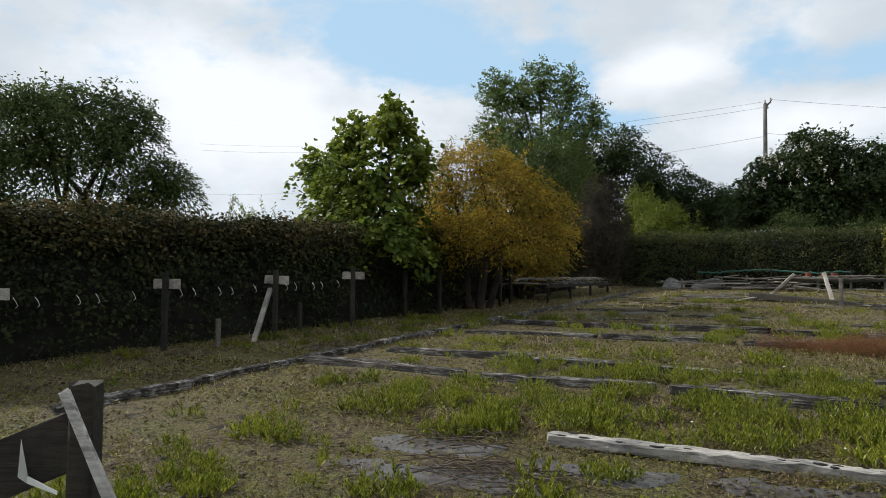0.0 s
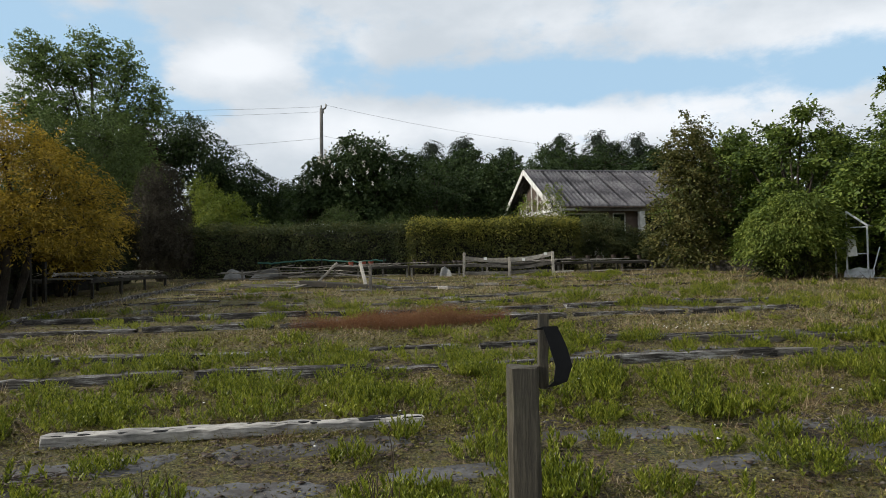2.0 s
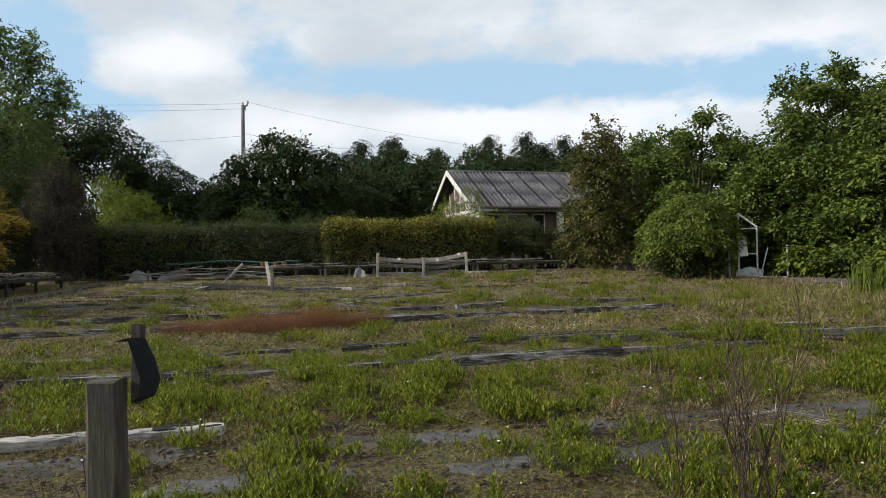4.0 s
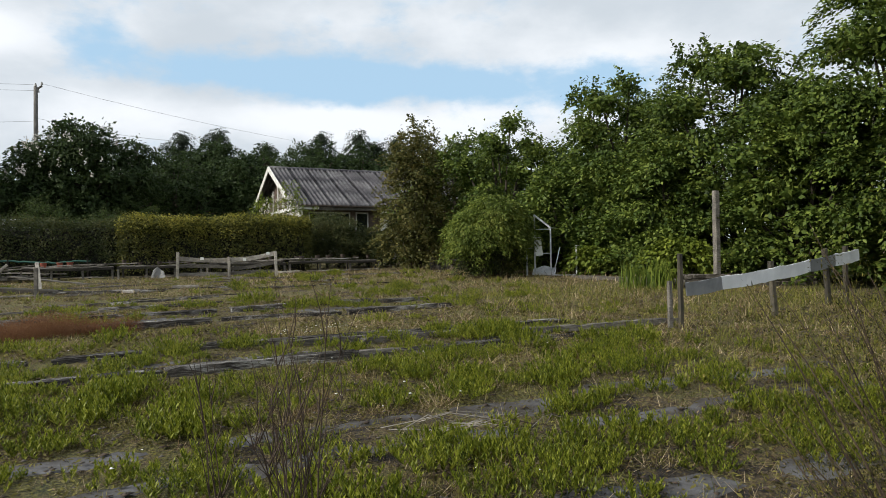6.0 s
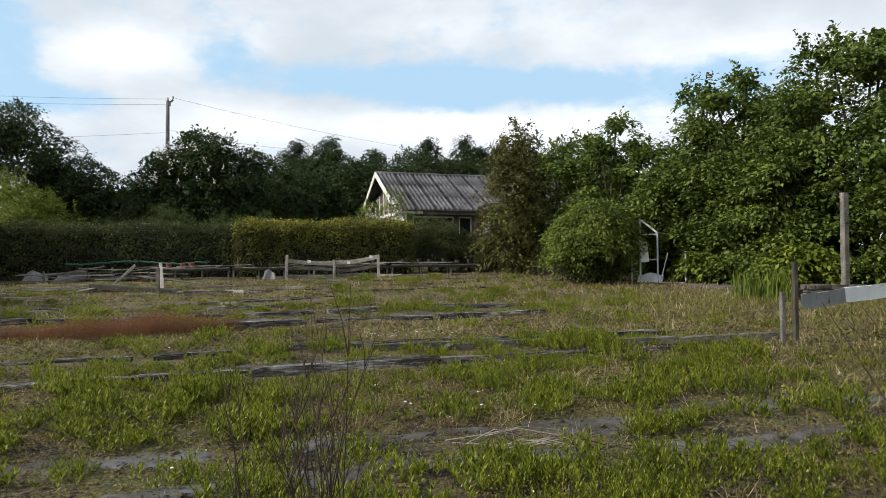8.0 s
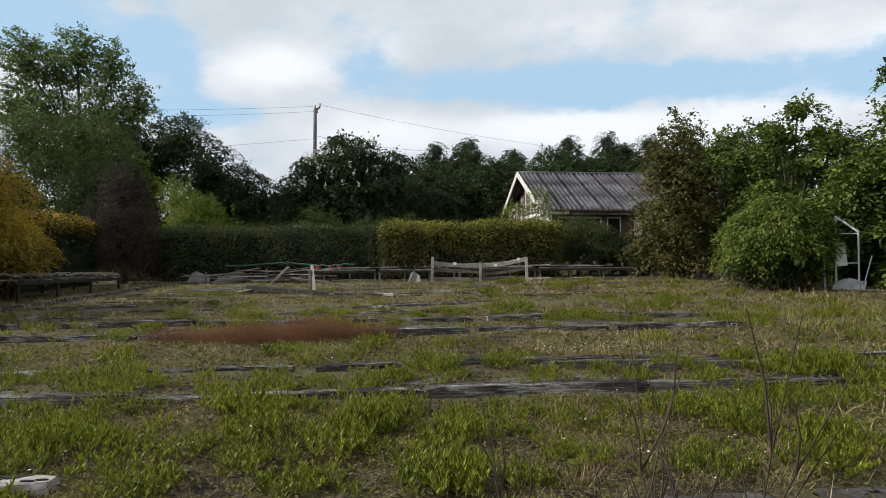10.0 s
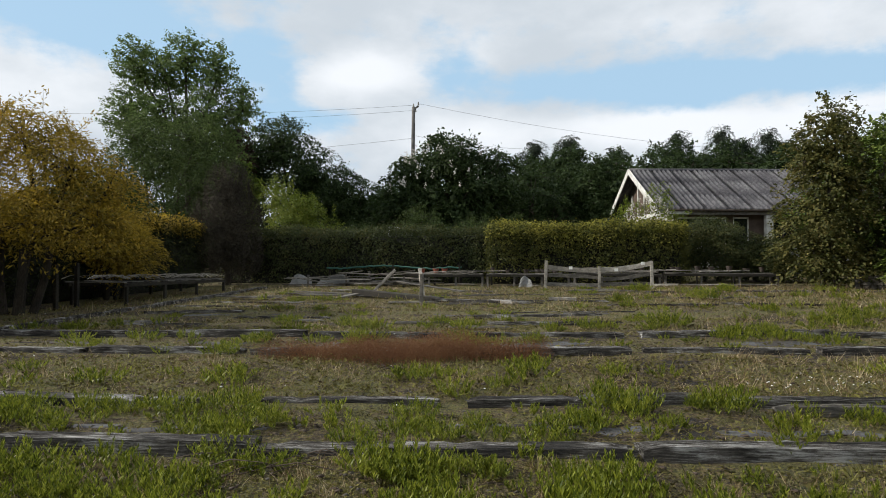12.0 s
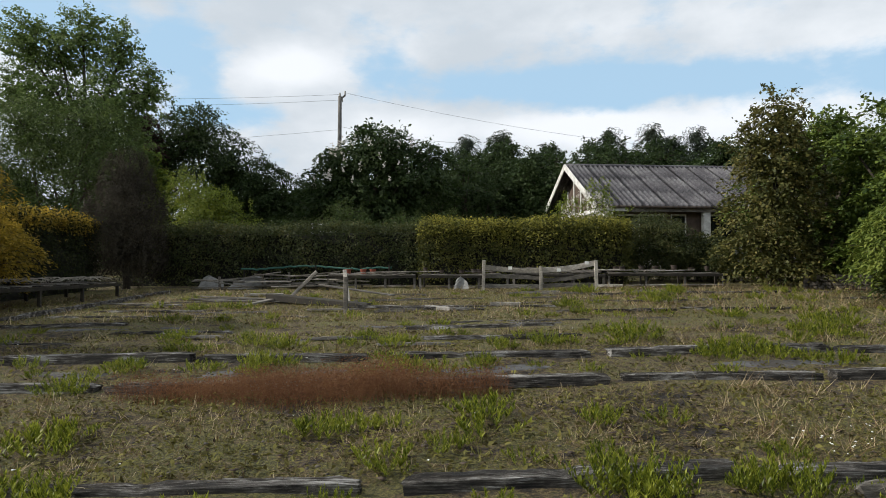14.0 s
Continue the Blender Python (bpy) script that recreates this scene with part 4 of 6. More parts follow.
    blossoms(climb, 70, 1.0, 1.4, 3.8, 0.13, M_PINK, 6, "cream flower heads")
    tree(9.2, 27.4, L_RUST, "narrow sycamore with rusty brown-green leaves", lobes=[(9.15, 27.4, 5.1, 0.85, 0.85, 1.5), (9.5, 27.4, 6.2, 0.62, 0.6, 0.9), (8.6, 27.4, 5.3, 0.6, 0.6, 0.8), (9.1, 27.3, 3.4, 1.3, 1.3, 1.6), (8.6, 27.2, 2.3, 1.0, 1.0, 1.2), (9.9, 27.4, 4.4, 0.85, 0.85, 1.1), (9.3, 27.2, 1.6, 1.3, 1.2, 1.0)], boughs=300, per=44, size=0.5, leaf=0.13, aspect=0.65, tilt=0.2, inner=0.2, seed=39, stems=2, trunk=0.12, droop=0.4, ragged=0.13, shoots=16, shoot_len=0.7)
    tree(10.4, 21.2, L_DOME, "dome-shaped shrub with drooping green leaves", "shrub", lobes=[(10.45, 21.2, 2.35, 1.35, 1.3, 1.15), (9.65, 21.1, 2.05, 0.85, 0.95, 0.85), (11.15, 21.2, 2.2, 0.8, 0.9, 0.95)], boughs=420, per=40, size=0.36, leaf=0.13, aspect=0.32, seed=40, stems=4, name="shrub", droop=0.6, thick=0.06, ragged=0.03, inner=0.5)
    tree(10.5, 21.7, L_HEDGE, "dark low undergrowth beneath the dome-shaped shrub", "shrub", top=1.75, R=1.2, bottom=0.0, n_lobes=6, boughs=160, per=36, size=0.35, leaf=0.1, seed=41, stems=4, trunk=0.08, name="shrub")
    right = [(12.7, 25.6, 7.0, 2.2), (11.7, 29.8, 6.9, 2.4), (15.6, 21.8, 7.9, 2.6), (13.9, 22.3, 5.0, 1.9), (17.6, 18.2, 8.4, 2.8), (19.8, 14.0, 9.6, 3.3), (20.8, 9.4, 10.2, 3.2), (21.5, 4.5, 10.4, 3.2), (18.5, 24.5, 8.0, 3.0), (15.3, 18.6, 4.8, 1.9), (16.9, 14.6, 5.4, 2.2), (18.0, 10.2, 6.0, 2.3), (18.4, 6.2, 6.5, 2.4)]
    for k, (x, y, top, R) in enumerate(right):
        back = x > 18.2 and y > 20
        tree(x, y, L_RIGHT, "dense broadleaf tree with drooping layered sprays to the ground", top=top, R=R * 1.15, bottom=-0.2, n_lobes=9 if back else 24, lump=1.0 if back else 0.6, boughs=220 if back else 560 if top > 8.5 else 350 if top > 7 else 240, per=84, size=0.72, leaf=0.145, aspect=0.58, seed=60 + k, stems=2, droop=0.34, inner=0.24, thick=0.07, ragged=0.1, tilt=0.25, shoots=22, shoot_len=0.65, group="trees along the overgrown boundary")
    tree(14.4, 16.5, L_YEL, "yellow-green shrub beside the stone wall", "shrub", top=1.9, R=1.0, bottom=0.25, n_lobes=5, boughs=90, per=26, size=0.36, leaf=0.15, aspect=0.6, seed=80, stems=3, trunk=0.06, name="shrub")
    tree(13.4, 19.9, L_YEL, "yellow-green shrub beside the greenhouse frame", "shrub", top=1.7, R=0.8, bottom=0.2, n_lobes=5, boughs=80, per=26, size=0.34, leaf=0.15, aspect=0.6, seed=81, stems=3, trunk=0.06, name="shrub")
    # far wood: three kinds, repeated
    wood = tree(-0.4, 50, L_DARK, "dark broadleaf tree in the distant wood", top=10.0, R=3.0, bottom=0.0, n_lobes=14, boughs=420, per=48, size=0.75, leaf=0.21, seed=90, group="distant wood", trunk=0.3, inner=0.5, ragged=0.14, shoots=24, shoot_len=0.7)
    wood2 = tree(7.0, 53, L_DARK, "dark green broadleaf tree in the distant wood", top=10.7, R=4.0, bottom=0.0, n_lobes=14, boughs=440, per=48, size=0.8, leaf=0.21, seed=91, group="distant wood", trunk=0.3, inner=0.5, rise=0.3, ragged=0.14, shoots=30, shoot_len=0.8)
    for k, (x, y, s) in enumerate(((-13, 62, 0.82), (-8, 66, 0.9), (-17, 68, 0.95), (-2.6, 58, 1.0), (3.2, 54, 0.95), (13, 60, 1.0), (18, 58, 0.95), (24, 56, 1.0), (-30, 52, 1.0), (-28, 40, 0.75), (-36, 44, 0.9), (2, 64, 1.0), (30, 48, 1.05), (-24, 62, 1.0), (-12, 54, 0.72), (-16, 57, 0.78), (-2.5, 45, 0.8), (1.8, 46, 0.85), (-9.5, 58, 0.74), (22, 40, 0.85), (17, 42, 0.85), (14.5, 34, 0.65), (-26, 47, 0.9), (-10.5, 50, 0.6), (-14, 50, 0.6), (12.5, 44, 0.85), (11, 55, 1.0), (-5.5, 53, 0.85), (5.0, 45, 0.8))):
        src = wood if k % 2 else wood2
        copy_thing(src, pose(x, y, gz(x, y) - 0.05, 0, 0, 67 * k) @ Matrix.Diagonal((s, s, s, 1)))
    pine = tree(15.0, 60, L_PINE, "dark conifer in the distant wood", lobes=[(15.0, 60, 11.8, 0.8, 0.8, 0.9), (15.3, 60, 10.8, 1.3, 1.2, 0.9), (14.4, 60, 9.7, 1.5, 1.4, 1.0), (15.8, 60.2, 9.0, 1.5, 1.4, 1.1), (15.0, 60, 6.8, 2.2, 1.9, 1.9)], boughs=360, per=44, size=0.5, leaf=0.18, aspect=0.25, seed=92, group="distant conifers", rise=0.15, trunk=0.14, inner=0.5, ragged=0.14)
    for k, (x, y, s) in enumerate(((11.6, 60.5, 1.04), (13.3, 61, 0.95), (-0.6, 60, 1.02), (8.3, 61, 1.03), (-3.4, 59, 0.98), (3.4, 62, 0.94))):
        copy_thing(pine, pose(x, y, gz(x, y) - 0.05, 0, 0, 50 * k) @ Matrix.Diagonal((s, s * 1.1, s, 1)))
    # low trees beyond the left hedge
    for k, (x, y, s) in enumerate(((-38, 26, 0.38), (-40, 31, 0.36), (-33, 22, 0.33), (-30, 27, 0.42))):
        copy_thing(wood2, pose(x, y, gz(x, y), 0, 0, 80 * k) @ Matrix.Diagonal((s * 1.3, s * 1.3, s, 1)))


build_trees()

# ---------------------------------------------------------------- house
def build_house():
    """Low house with a corrugated cement roof; its ridge runs along local x."""
    ang = 12.5
    cx, cy = 4.63, 35.3                      # front left eave corner
    g = gz(7, 36)
    ob = thing("house", cx, cy, g, "derelict low house with a lichened corrugated cement roof", "house", rz=ang)
    L, D, HE, HR = 12.0, 10.0, 3.1, 5.58
    ov = 0.45
    # walls, with real openings in the front
    def wall(x0, x1, y0, y1, z0, z1, mat=M_RENDER, name="wall", label=""):
        part(name, slab(bmesh.new(), x0, x1, y0, y1, z0, z1), mat, ob, label)
    f0, f1 = ov, ov + 0.22
    wall(ov, L, f0, f1, -0.4, 1.25)
    # brown here gives the band the shadow under the eaves by colour
    wall(ov, L, f0, f1, 2.75, HE - 0.12, M_BROWN, "wall", "wall above the windows, eaves shadow painted in as brown")
    xs = [ov, ov + 0.42, 3.2, 3.5, 4.25, 5.0, 7.6, 7.9, 11.7, L]
    for a, b in zip(xs[0::2], xs[1::2]):
        wall(a, b, f0, f1, 1.25, 2.75, M_BROWN, "wall_panel", "brown boarded panel")
    wall(ov, L, D - ov - 0.22, D - ov, -0.4, HE)
    wall(L - 0.2, L, f1, D - ov - 0.22, -0.4, HE)
    wall(ov, ov + 0.2, f1, D - ov - 0.22, -0.4, HE - 0.1)
    # gable triangle
    bm = bmesh.new()
    tri = [(ov, 0.75, HE - 0.1), (ov, D - 0.75, HE - 0.1), (ov, D / 2, HR - 0.35)]
    a = [bm.verts.new(p) for p in tri]
    b = [bm.verts.new((p[0] + 0.2, p[1], p[2])) for p in tri]
    bm.faces.new(a[::-1]); bm.faces.new(b)
    for i in range(3):
        bm.faces.new((a[i], a[(i + 1) % 3], b[(i + 1) % 3], b[i]))
    part("gable", bm, M_BROWN, ob, "brown boarded gable")
    for y in np.arange(1.8, D - 1.2, 1.15):
        ztop = HE + (HR - HE) * (1 - abs(y - D / 2) / (D / 2)) - 0.5
        part("gable_batten", beam((ov - 0.03, y, 0.3), (ov - 0.03, y, ztop), 0.06, 0.14, 0.003, 3, int(y * 9)), M_WHITE, ob, "flaking white batten")
    part("gable_beam", beam((ov - 0.06, 0.7, HE - 0.1), (ov - 0.06, D - 0.7, HE - 0.1), 0.08, 0.2, 0.004, 6, 4), M_WHITE, ob, "flaking white beam")
    # windows of the front: frame, panes
    for k, (a, b) in enumerate(((ov + 0.42, 3.2), (3.5, 4.25), (5.0, 7.6), (7.9, 11.7))):
        win = part("window", slab(bmesh.new(), a, b, f0 + 0.02, f0 + 0.10, 2.67, 2.75), M_WHITE, ob, "window with dark panes")
        part("sill", slab(bmesh.new(), a, b, f0 - 0.06, f0 + 0.12, 1.25, 1.30, 0.008), M_WHITE, win)
        n = max(1, round((b - a) / 0.95))
        for j in range(n + 1):
            x = a + (b - a) * j / n
            x = min(max(x, a + 0.03), b - 0.03)
            part("mullion", slab(bmesh.new(), x - 0.03, x + 0.03, f0 + 0.02, f0 + 0.1, 1.3, 2.67), M_WHITE if k != 2 else M_BROWN, win)
        for j in range(n):
            x0, x1 = a + (b - a) * j / n + 0.03, a + (b - a) * (j + 1) / n - 0.03
            part("pane", slab(bmesh.new(), x0, x1, f0 + 0.05, f0 + 0.058, 1.3, 2.67), M_GLASS, win, "dark dusty glass")
    part("fascia", beam((0.0, 0.04, HE - 0.18), (L, 0.04, HE - 0.18), 0.04, 0.2, 0.003, 20, 8), M_GREYWOOD, ob, "weathered grey fascia board")
    part("fascia", beam((0.0, 0.015, HE - 0.16), (1.3, 0.015, HE - 0.16), 0.03, 0.17, 0.003, 4, 9), M_WHITE, ob, "white painted fascia end")
    part("soffit", slab(bmesh.new(), 0.05, L, 0.06, f0, HE - 0.14, HE - 0.10), M_GREYWOOD, ob)
    gut = tube([(0.05 + i * 1.0, -0.06, HE - 0.07 + 0.01 * math.sin(i * 1.3)) for i in range(13)], [0.055] * 13, 8)
    smooth(part("gutter", gut, M_BROWN, ob, "sagging brown gutter"))
    # barge boards
    for s in (0, 1):
        y0 = -0.05 if s == 0 else D + 0.05
        part("barge_board", beam((-0.17, y0, HE - 0.12), (-0.17, D / 2, HR - 0.03), 0.05, 0.3, 0.004, 8, s), M_WHITE, ob, "flaking white barge board")
    # roof: corrugated sheets, three courses on each slope
    def sheet(w, rise, run, thick=0.012):
        n = int(w / 0.24 * 12)
        xs = np.linspace(0, w, n)
        zs = 0.07 * np.cos(xs / 0.24 * 2 * np.pi)
        v = []
        for x, z in zip(xs, zs):
            v += [(x, 0, z), (x, run, z + rise), (x, run, z + rise - thick), (x, 0, z - thick)]
        i = np.arange(n - 1) * 4
        f = np.concatenate([np.stack([i + a, i + b, i + b + 4, i + a + 4], 1) for a, b in ((1, 0), (2, 1), (3, 2), (0, 3))])
        me = fast_mesh("roof_sheet", v, f, M_ROOF)
        return me
    W = 1.08
    run, rise = (D / 2) / 3 + 0.07, (HR - HE) / 3 + 0.04
    me = sheet(W + 0.05, rise, run)
    rnd = random.Random(4)
    for s in (0, 1):
        for c in range(3):
            for k in range(int(L / W) + 1):
                y = c * (D / 2) / 3 - 0.12
                z = HE + c * (HR - HE) / 3 - 0.05 + 0.016 * c * 0 + (0.014 * c)
                dx, dz = rnd.uniform(-0.01, 0.01), 0.004 * (k % 2) + rnd.uniform(0, 0.006)
                m = pose(-0.12 + k * W + dx, y, z + dz) if s == 0 else pose(-0.12 + (k + 1) * W + dx, D - y, z + dz, 0, 0, 180)
                part("roof_sheet", me, M_ROOF, ob, "", m)
    ridge = tube([(-0.12 + i * 1.2, D / 2, HR + 0.03) for i in range(11)], [0.11] * 11, 8)
    smooth(part("ridge_cap", ridge, M_ROOF, ob))
    part("corner_post", beam((ov - 0.02, f0 - 0.03, -0.3), (ov - 0.02, f0 - 0.03, HE - 0.2), 0.2, 0.2, 0.004, 4, 6), M_WHITE, ob, "flaking white corner post")
    # white corner column of the porch
    part("column", beam((5.05, 0.2, -0.3), (5.05, 0.2, HE - 0.28), 0.34, 0.3, 0.004, 4, 3), M_WHITE, ob, "white painted square column")


M_GLASS, _nt, _b = material("dusty_glass", 0.12)
_b.inputs["Base Color"].default_value = (0.012, 0.014, 0.014, 1)
_b.inputs["Specular IOR Level"].default_value = 0.6
build_house()


# ---------------------------------------------------------------- plank benches at the back
def plank_thing(name, p, q, w, h, mat, label, category="plank", group="", seed=1, bend=0.0, cuts=8):
    """A loose timber between two places, its origin at its middle."""
    p, q = Vector(p), Vector(q)
    c = (p + q) / 2
    return solo(name, beam(p - c, q - c, w, h, 0.006, cuts, seed, bend=bend), mat, label, category, group, Matrix.Translation(c))


def post_thing(x, y, top, w, mat, label, name="post", group="", lean=(0, 0), seed=1, d=None):
    z = gz(x, y)
    h = top - z
    return solo(name, beam((0, 0, -0.12), (lean[0] * h, lean[1] * h, h), w, d or w, 0.004, 8, seed), mat, label, "post", group, Matrix.Translation((x, y, z)))


def build_benches():
    rnd = random.Random(17)
    def bench(x0, x1, y, rail, label, tops=3, sag=0.0):
        g = gz((x0 + x1) / 2, y)
        ob = thing("plank_bench", (x0 + x1) / 2, y, g, label, "bench", "nursery benches")
        L = x1 - x0
        h = rail
        for k in range(tops):
            part("plank", beam((-L / 2 + rnd.uniform(0, 0.15), -0.45 + k * 0.32, h + rnd.uniform(-0.02, 0.02)), (L / 2 - rnd.uniform(0, 0.4), -0.47 + k * 0.32 + rnd.uniform(-0.05, 0.05), h + rnd.uniform(-0.05, 0.04)), 0.18, 0.03, 0.011, 14, rnd.randrange(999), bend=-sag - rnd.uniform(0, 0.03)), M_GREYWOOD, ob)
        part("front_rail", beam((-L / 2, -0.55, h - 0.07), (L / 2, -0.55, h - 0.07), 0.04, 0.08, 0.005, 12, 5, bend=-sag), M_DARKWOOD, ob)
        n = max(2, int(L / 1.0))
        for i in range(n + 1):
            for yy in (-0.5, 0.4):
                x = -L / 2 + L * i / n
                x = min(max(x, -L / 2 + 0.05), L / 2 - 0.05)
                # rear legs in darker wood: the shade below the bench put into colour
                part("leg", beam((x, yy, -0.1), (x + rnd.uniform(-0.03, 0.03), yy, h - 0.02), 0.07, 0.06, 0.004, 3, rnd.randrange(99)), M_GREYWOOD if yy < 0 else M_DARKWOOD, ob)
        return ob
    bench(-5.4, -2.3, 27.5, 0.47, "sagging grey plank bench below the hedge", 3, 0.03)
    bench(-2.2, 0.8, 27.5, 0.46, "grey weathered plank bench below the hedge", 3)
    bench(0.9, 3.9, 27.7, 0.46, "grey weathered plank bench below the hedge", 3)
    bench(4.0, 7.7, 28.0, 0.44, "grey weathered plank bench with dark plant pots", 3)
    # pots standing on the benches
    def pot(x, y, z, r, h, mat, label, tilt=0.0):
        bm = bmesh.new()
        prof = [(0.72 * r, 0), (0.98 * r, h * 0.86), (1.1 * r, h * 0.86), (1.1 * r, h), (0.95 * r, h), (0.9 * r, h * 0.8), (0.0, h * 0.78)]
        rings = []
        for pr, pz in prof:
            rings.append([bm.verts.new((max(pr, 0.001) * math.cos(t), max(pr, 0.001) * math.sin(t), pz)) for t in (2 * math.pi * j / 14 for j in range(14))])
        for a, b in zip(rings, rings[1:]):
            for j in range(14):
                bm.faces.new((a[j], a[(j + 1) % 14], b[(j + 1) % 14], b[j]))
        bm.faces.new(rings[0][::-1])
        return solo("plant_pot", bm, mat, label, "plant pot", "pots on the benches", pose(x, y, z, tilt, 0, rnd.uniform(0, 90)))
    for k in range(20):
        x = -2.0 + k * 0.48 + rnd.uniform(-0.2, 0.2)
        y = 27.75 + (0.28 if x > 3.9 else 0.1) + rnd.uniform(-0.08, 0.12)
        bz = gz(-0.7 if x < 0.85 else 2.4 if x < 3.95 else 5.85, 27.5 if x < 0.85 else 27.7 if x < 3.95 else 28.0)
        pot(x, y, bz + 0.497, rnd.uniform(0.07, 0.12), rnd.uniform(0.10, 0.19), M_POT, "dark empty plant pot on a bench")
    b1 = gz(-3.85, 27.5)
    for x, y in ((-4.75, 27.45), (-4.25, 27.6), (-3.95, 27.75)):
        pot(x, y, b1 + 0.47, 0.11, 0.17, M_TERRA, "terracotta-red plant pot on a bench")
    # collapsed bench at the left end
    for k in range(26):
        x = rnd.uniform(-9.6, -4.6)
        y = rnd.uniform(26.6, 28.0)
        L = rnd.uniform(1.2, 2.6)
        z = gz(x, y)
        a = rnd.uniform(-0.25, 0.25)
        up = rnd.uniform(0.05, 0.5)
        plank_thing("fallen_plank", (x - L / 2, y - a, z + up), (x + L / 2, y + a, z + up + rnd.uniform(-0.3, 0.3) * (up > 0.25) + 0.03), 0.16, 0.035, M_GREYWOOD if k % 3 else M_PALE, "loose grey plank of the collapsed bench", "plank", "fallen planks", k)
    for k, x in enumerate((-9.3, -8.5, -7.7, -6.9, -6.1)):
        post_thing(x, 27.2 + 0.3 * (k % 2), gz(x, 27.2) + rnd.uniform(0.35, 0.55), 0.07, M_GREYWOOD, "short leaning stump of a bench leg", "bench_leg", "bench leg stumps", (rnd.uniform(-0.1, 0.1), 0), k)
    # broken boards thrown over the benches
    for k in range(40):
        x, y = rnd.uniform(-6.5, 7.0), rnd.uniform(27.0, 27.9)
        L, up, a = rnd.uniform(0.5, 1.9), rnd.choice((0.04, 0.05, 0.52, 0.53)), rnd.uniform(-0.2, 0.2)
        if up > 0.3 and x < -5.2:
            up = 0.05
        z = gz(x, 27.5)
        plank_thing("loose_board", (x - L / 2, y - a, z + up), (x + L / 2, y + a, z + up + rnd.uniform(0.0, 0.05)), rnd.uniform(0.06, 0.14), 0.025, M_PALE if k % 2 else M_GREYWOOD, "splintered board thrown over the plank benches", "board", "splintered boards", 200 + k)
    # crumpled grey sheets
    def tarp(x, y, w, h, seed):
        rng = random.Random(seed)
        bm = bmesh.new()
        n = 8
        peak = rng.uniform(0.25, 0.7)
        grid = []
        for j in range(n + 1):
            row = []
            for i in range(n + 1):
                u, v = i / n, j / n
                ht = h * (1 - 0.75 * abs(u - peak)) * v
                row.append(bm.verts.new((w * (u - 0.5) * (1 - 0.25 * v), 0.45 * v * h + 0.05 * math.sin(u * 7 + seed) + rng.uniform(-0.015, 0.015), max(0.0, ht + rng.uniform(-0.012, 0.012)))))
            grid.append(row)
        for j in range(n):
            for i in range(n):
                bm.faces.new((grid[j][i], grid[j][i + 1], grid[j + 1][i + 1], grid[j + 1][i]))
        ob = solo("tarpaulin", bm, M_TARP, "crumpled pale grey tarpaulin by the collapsed bench", "tarpaulin", "", pose(x, y, gz(x, y)))
        md = ob.modifiers.new("thickness", "SOLIDIFY")
        md.thickness = 0.012
    tarp(-9.7, 27.3, 1.0, 0.5, 1)
    tarp(-8.3, 27.2, 1.5, 0.5, 2)
    tarp(-0.75, 26.7, 0.5, 0.42, 4)
    # strip of green netting stretched along the hedge foot
    rng = np.random.default_rng(8)
    xs = np.linspace(-9.0, -3.4, 40)
    zt = gz(-6, 28.3) + 0.72 + 0.05 * np.sin(xs * 1.7) + rng.normal(0, 0.015, 40)
    v = []
    for x, z in zip(xs, zt):
        for dy, dz in ((0, 0), (-0.012, -0.07), (0.0, -0.07), (0.012, 0)):
            v.append((x, 28.35 + dy + 0.04 * math.sin(x * 3), z + dz))
    i = np.arange(39) * 4
    f = np.concatenate([np.stack([i + a, i + b, i + b + 4, i + a + 4], 1) for a, b in ((0, 1), (1, 2), (2, 3), (3, 0))])
    tagged(new("netting_strip", fast_mesh("netting_strip", v, f, M_GREENNET)), "green netting strip sagging along the hedge foot", "netting")
    for k, x in enumerate((-8.9, -6.2, -3.5)):
        post_thing(x, 28.36, gz(x, 28.36) + 0.78, 0.05, M_DARKWOOD, "thin stake holding the green netting", "stake", "netting stakes", seed=k)


build_benches()


def build_far_fence():
    """Short length of plank fence in front of the benches: three posts and sagging rails."""
    ob = thing("plank_fence", 1.75, 26.1, gz(1.75, 26.1), "broken three-post plank fence of silvered boards", "fence")
    xs = (-1.75, 0.05, 1.75)
    g0 = gz(1.75, 26.1)
    for k, x in enumerate(xs):
        part("post", beam((x, -0.12, -0.1 + 0.008 * x), (x + 0.03 * (1 - k), -0.12, (0.92, 0.74, 0.92)[k]), 0.1, 0.08, 0.005, 5, k), M_PALE, ob, "pale weathered post")
    for k, (a, b, za, zb, bend) in enumerate(((0, 1, 0.72, 0.62, -0.05), (1, 2, 0.62, 0.86, -0.06), (0, 1, 0.42, 0.35, 0.03), (1, 2, 0.30, 0.52, -0.05), (0, 1, 0.12, 0.10, 0.0), (1, 2, 0.12, 0.16, 0.02))):
        part("rail", beam((xs[a], -0.06, za), (xs[b], -0.06, zb), 0.03, 0.15 if k < 2 else 0.12, 0.008, 8, 20 + k, bend=bend), M_GREYWOOD if k > 1 else M_PALE, ob)
    for x, z in ((-0.9, 0.68), (0.6, 0.62), (1.45, 0.84)):
        part("white_scrap", slab(bmesh.new(), x - 0.06, x + 0.06, -0.095, -0.085, z - 0.05, z + 0.05), M_DAISY, ob, "torn white plastic scrap")


build_far_fence()


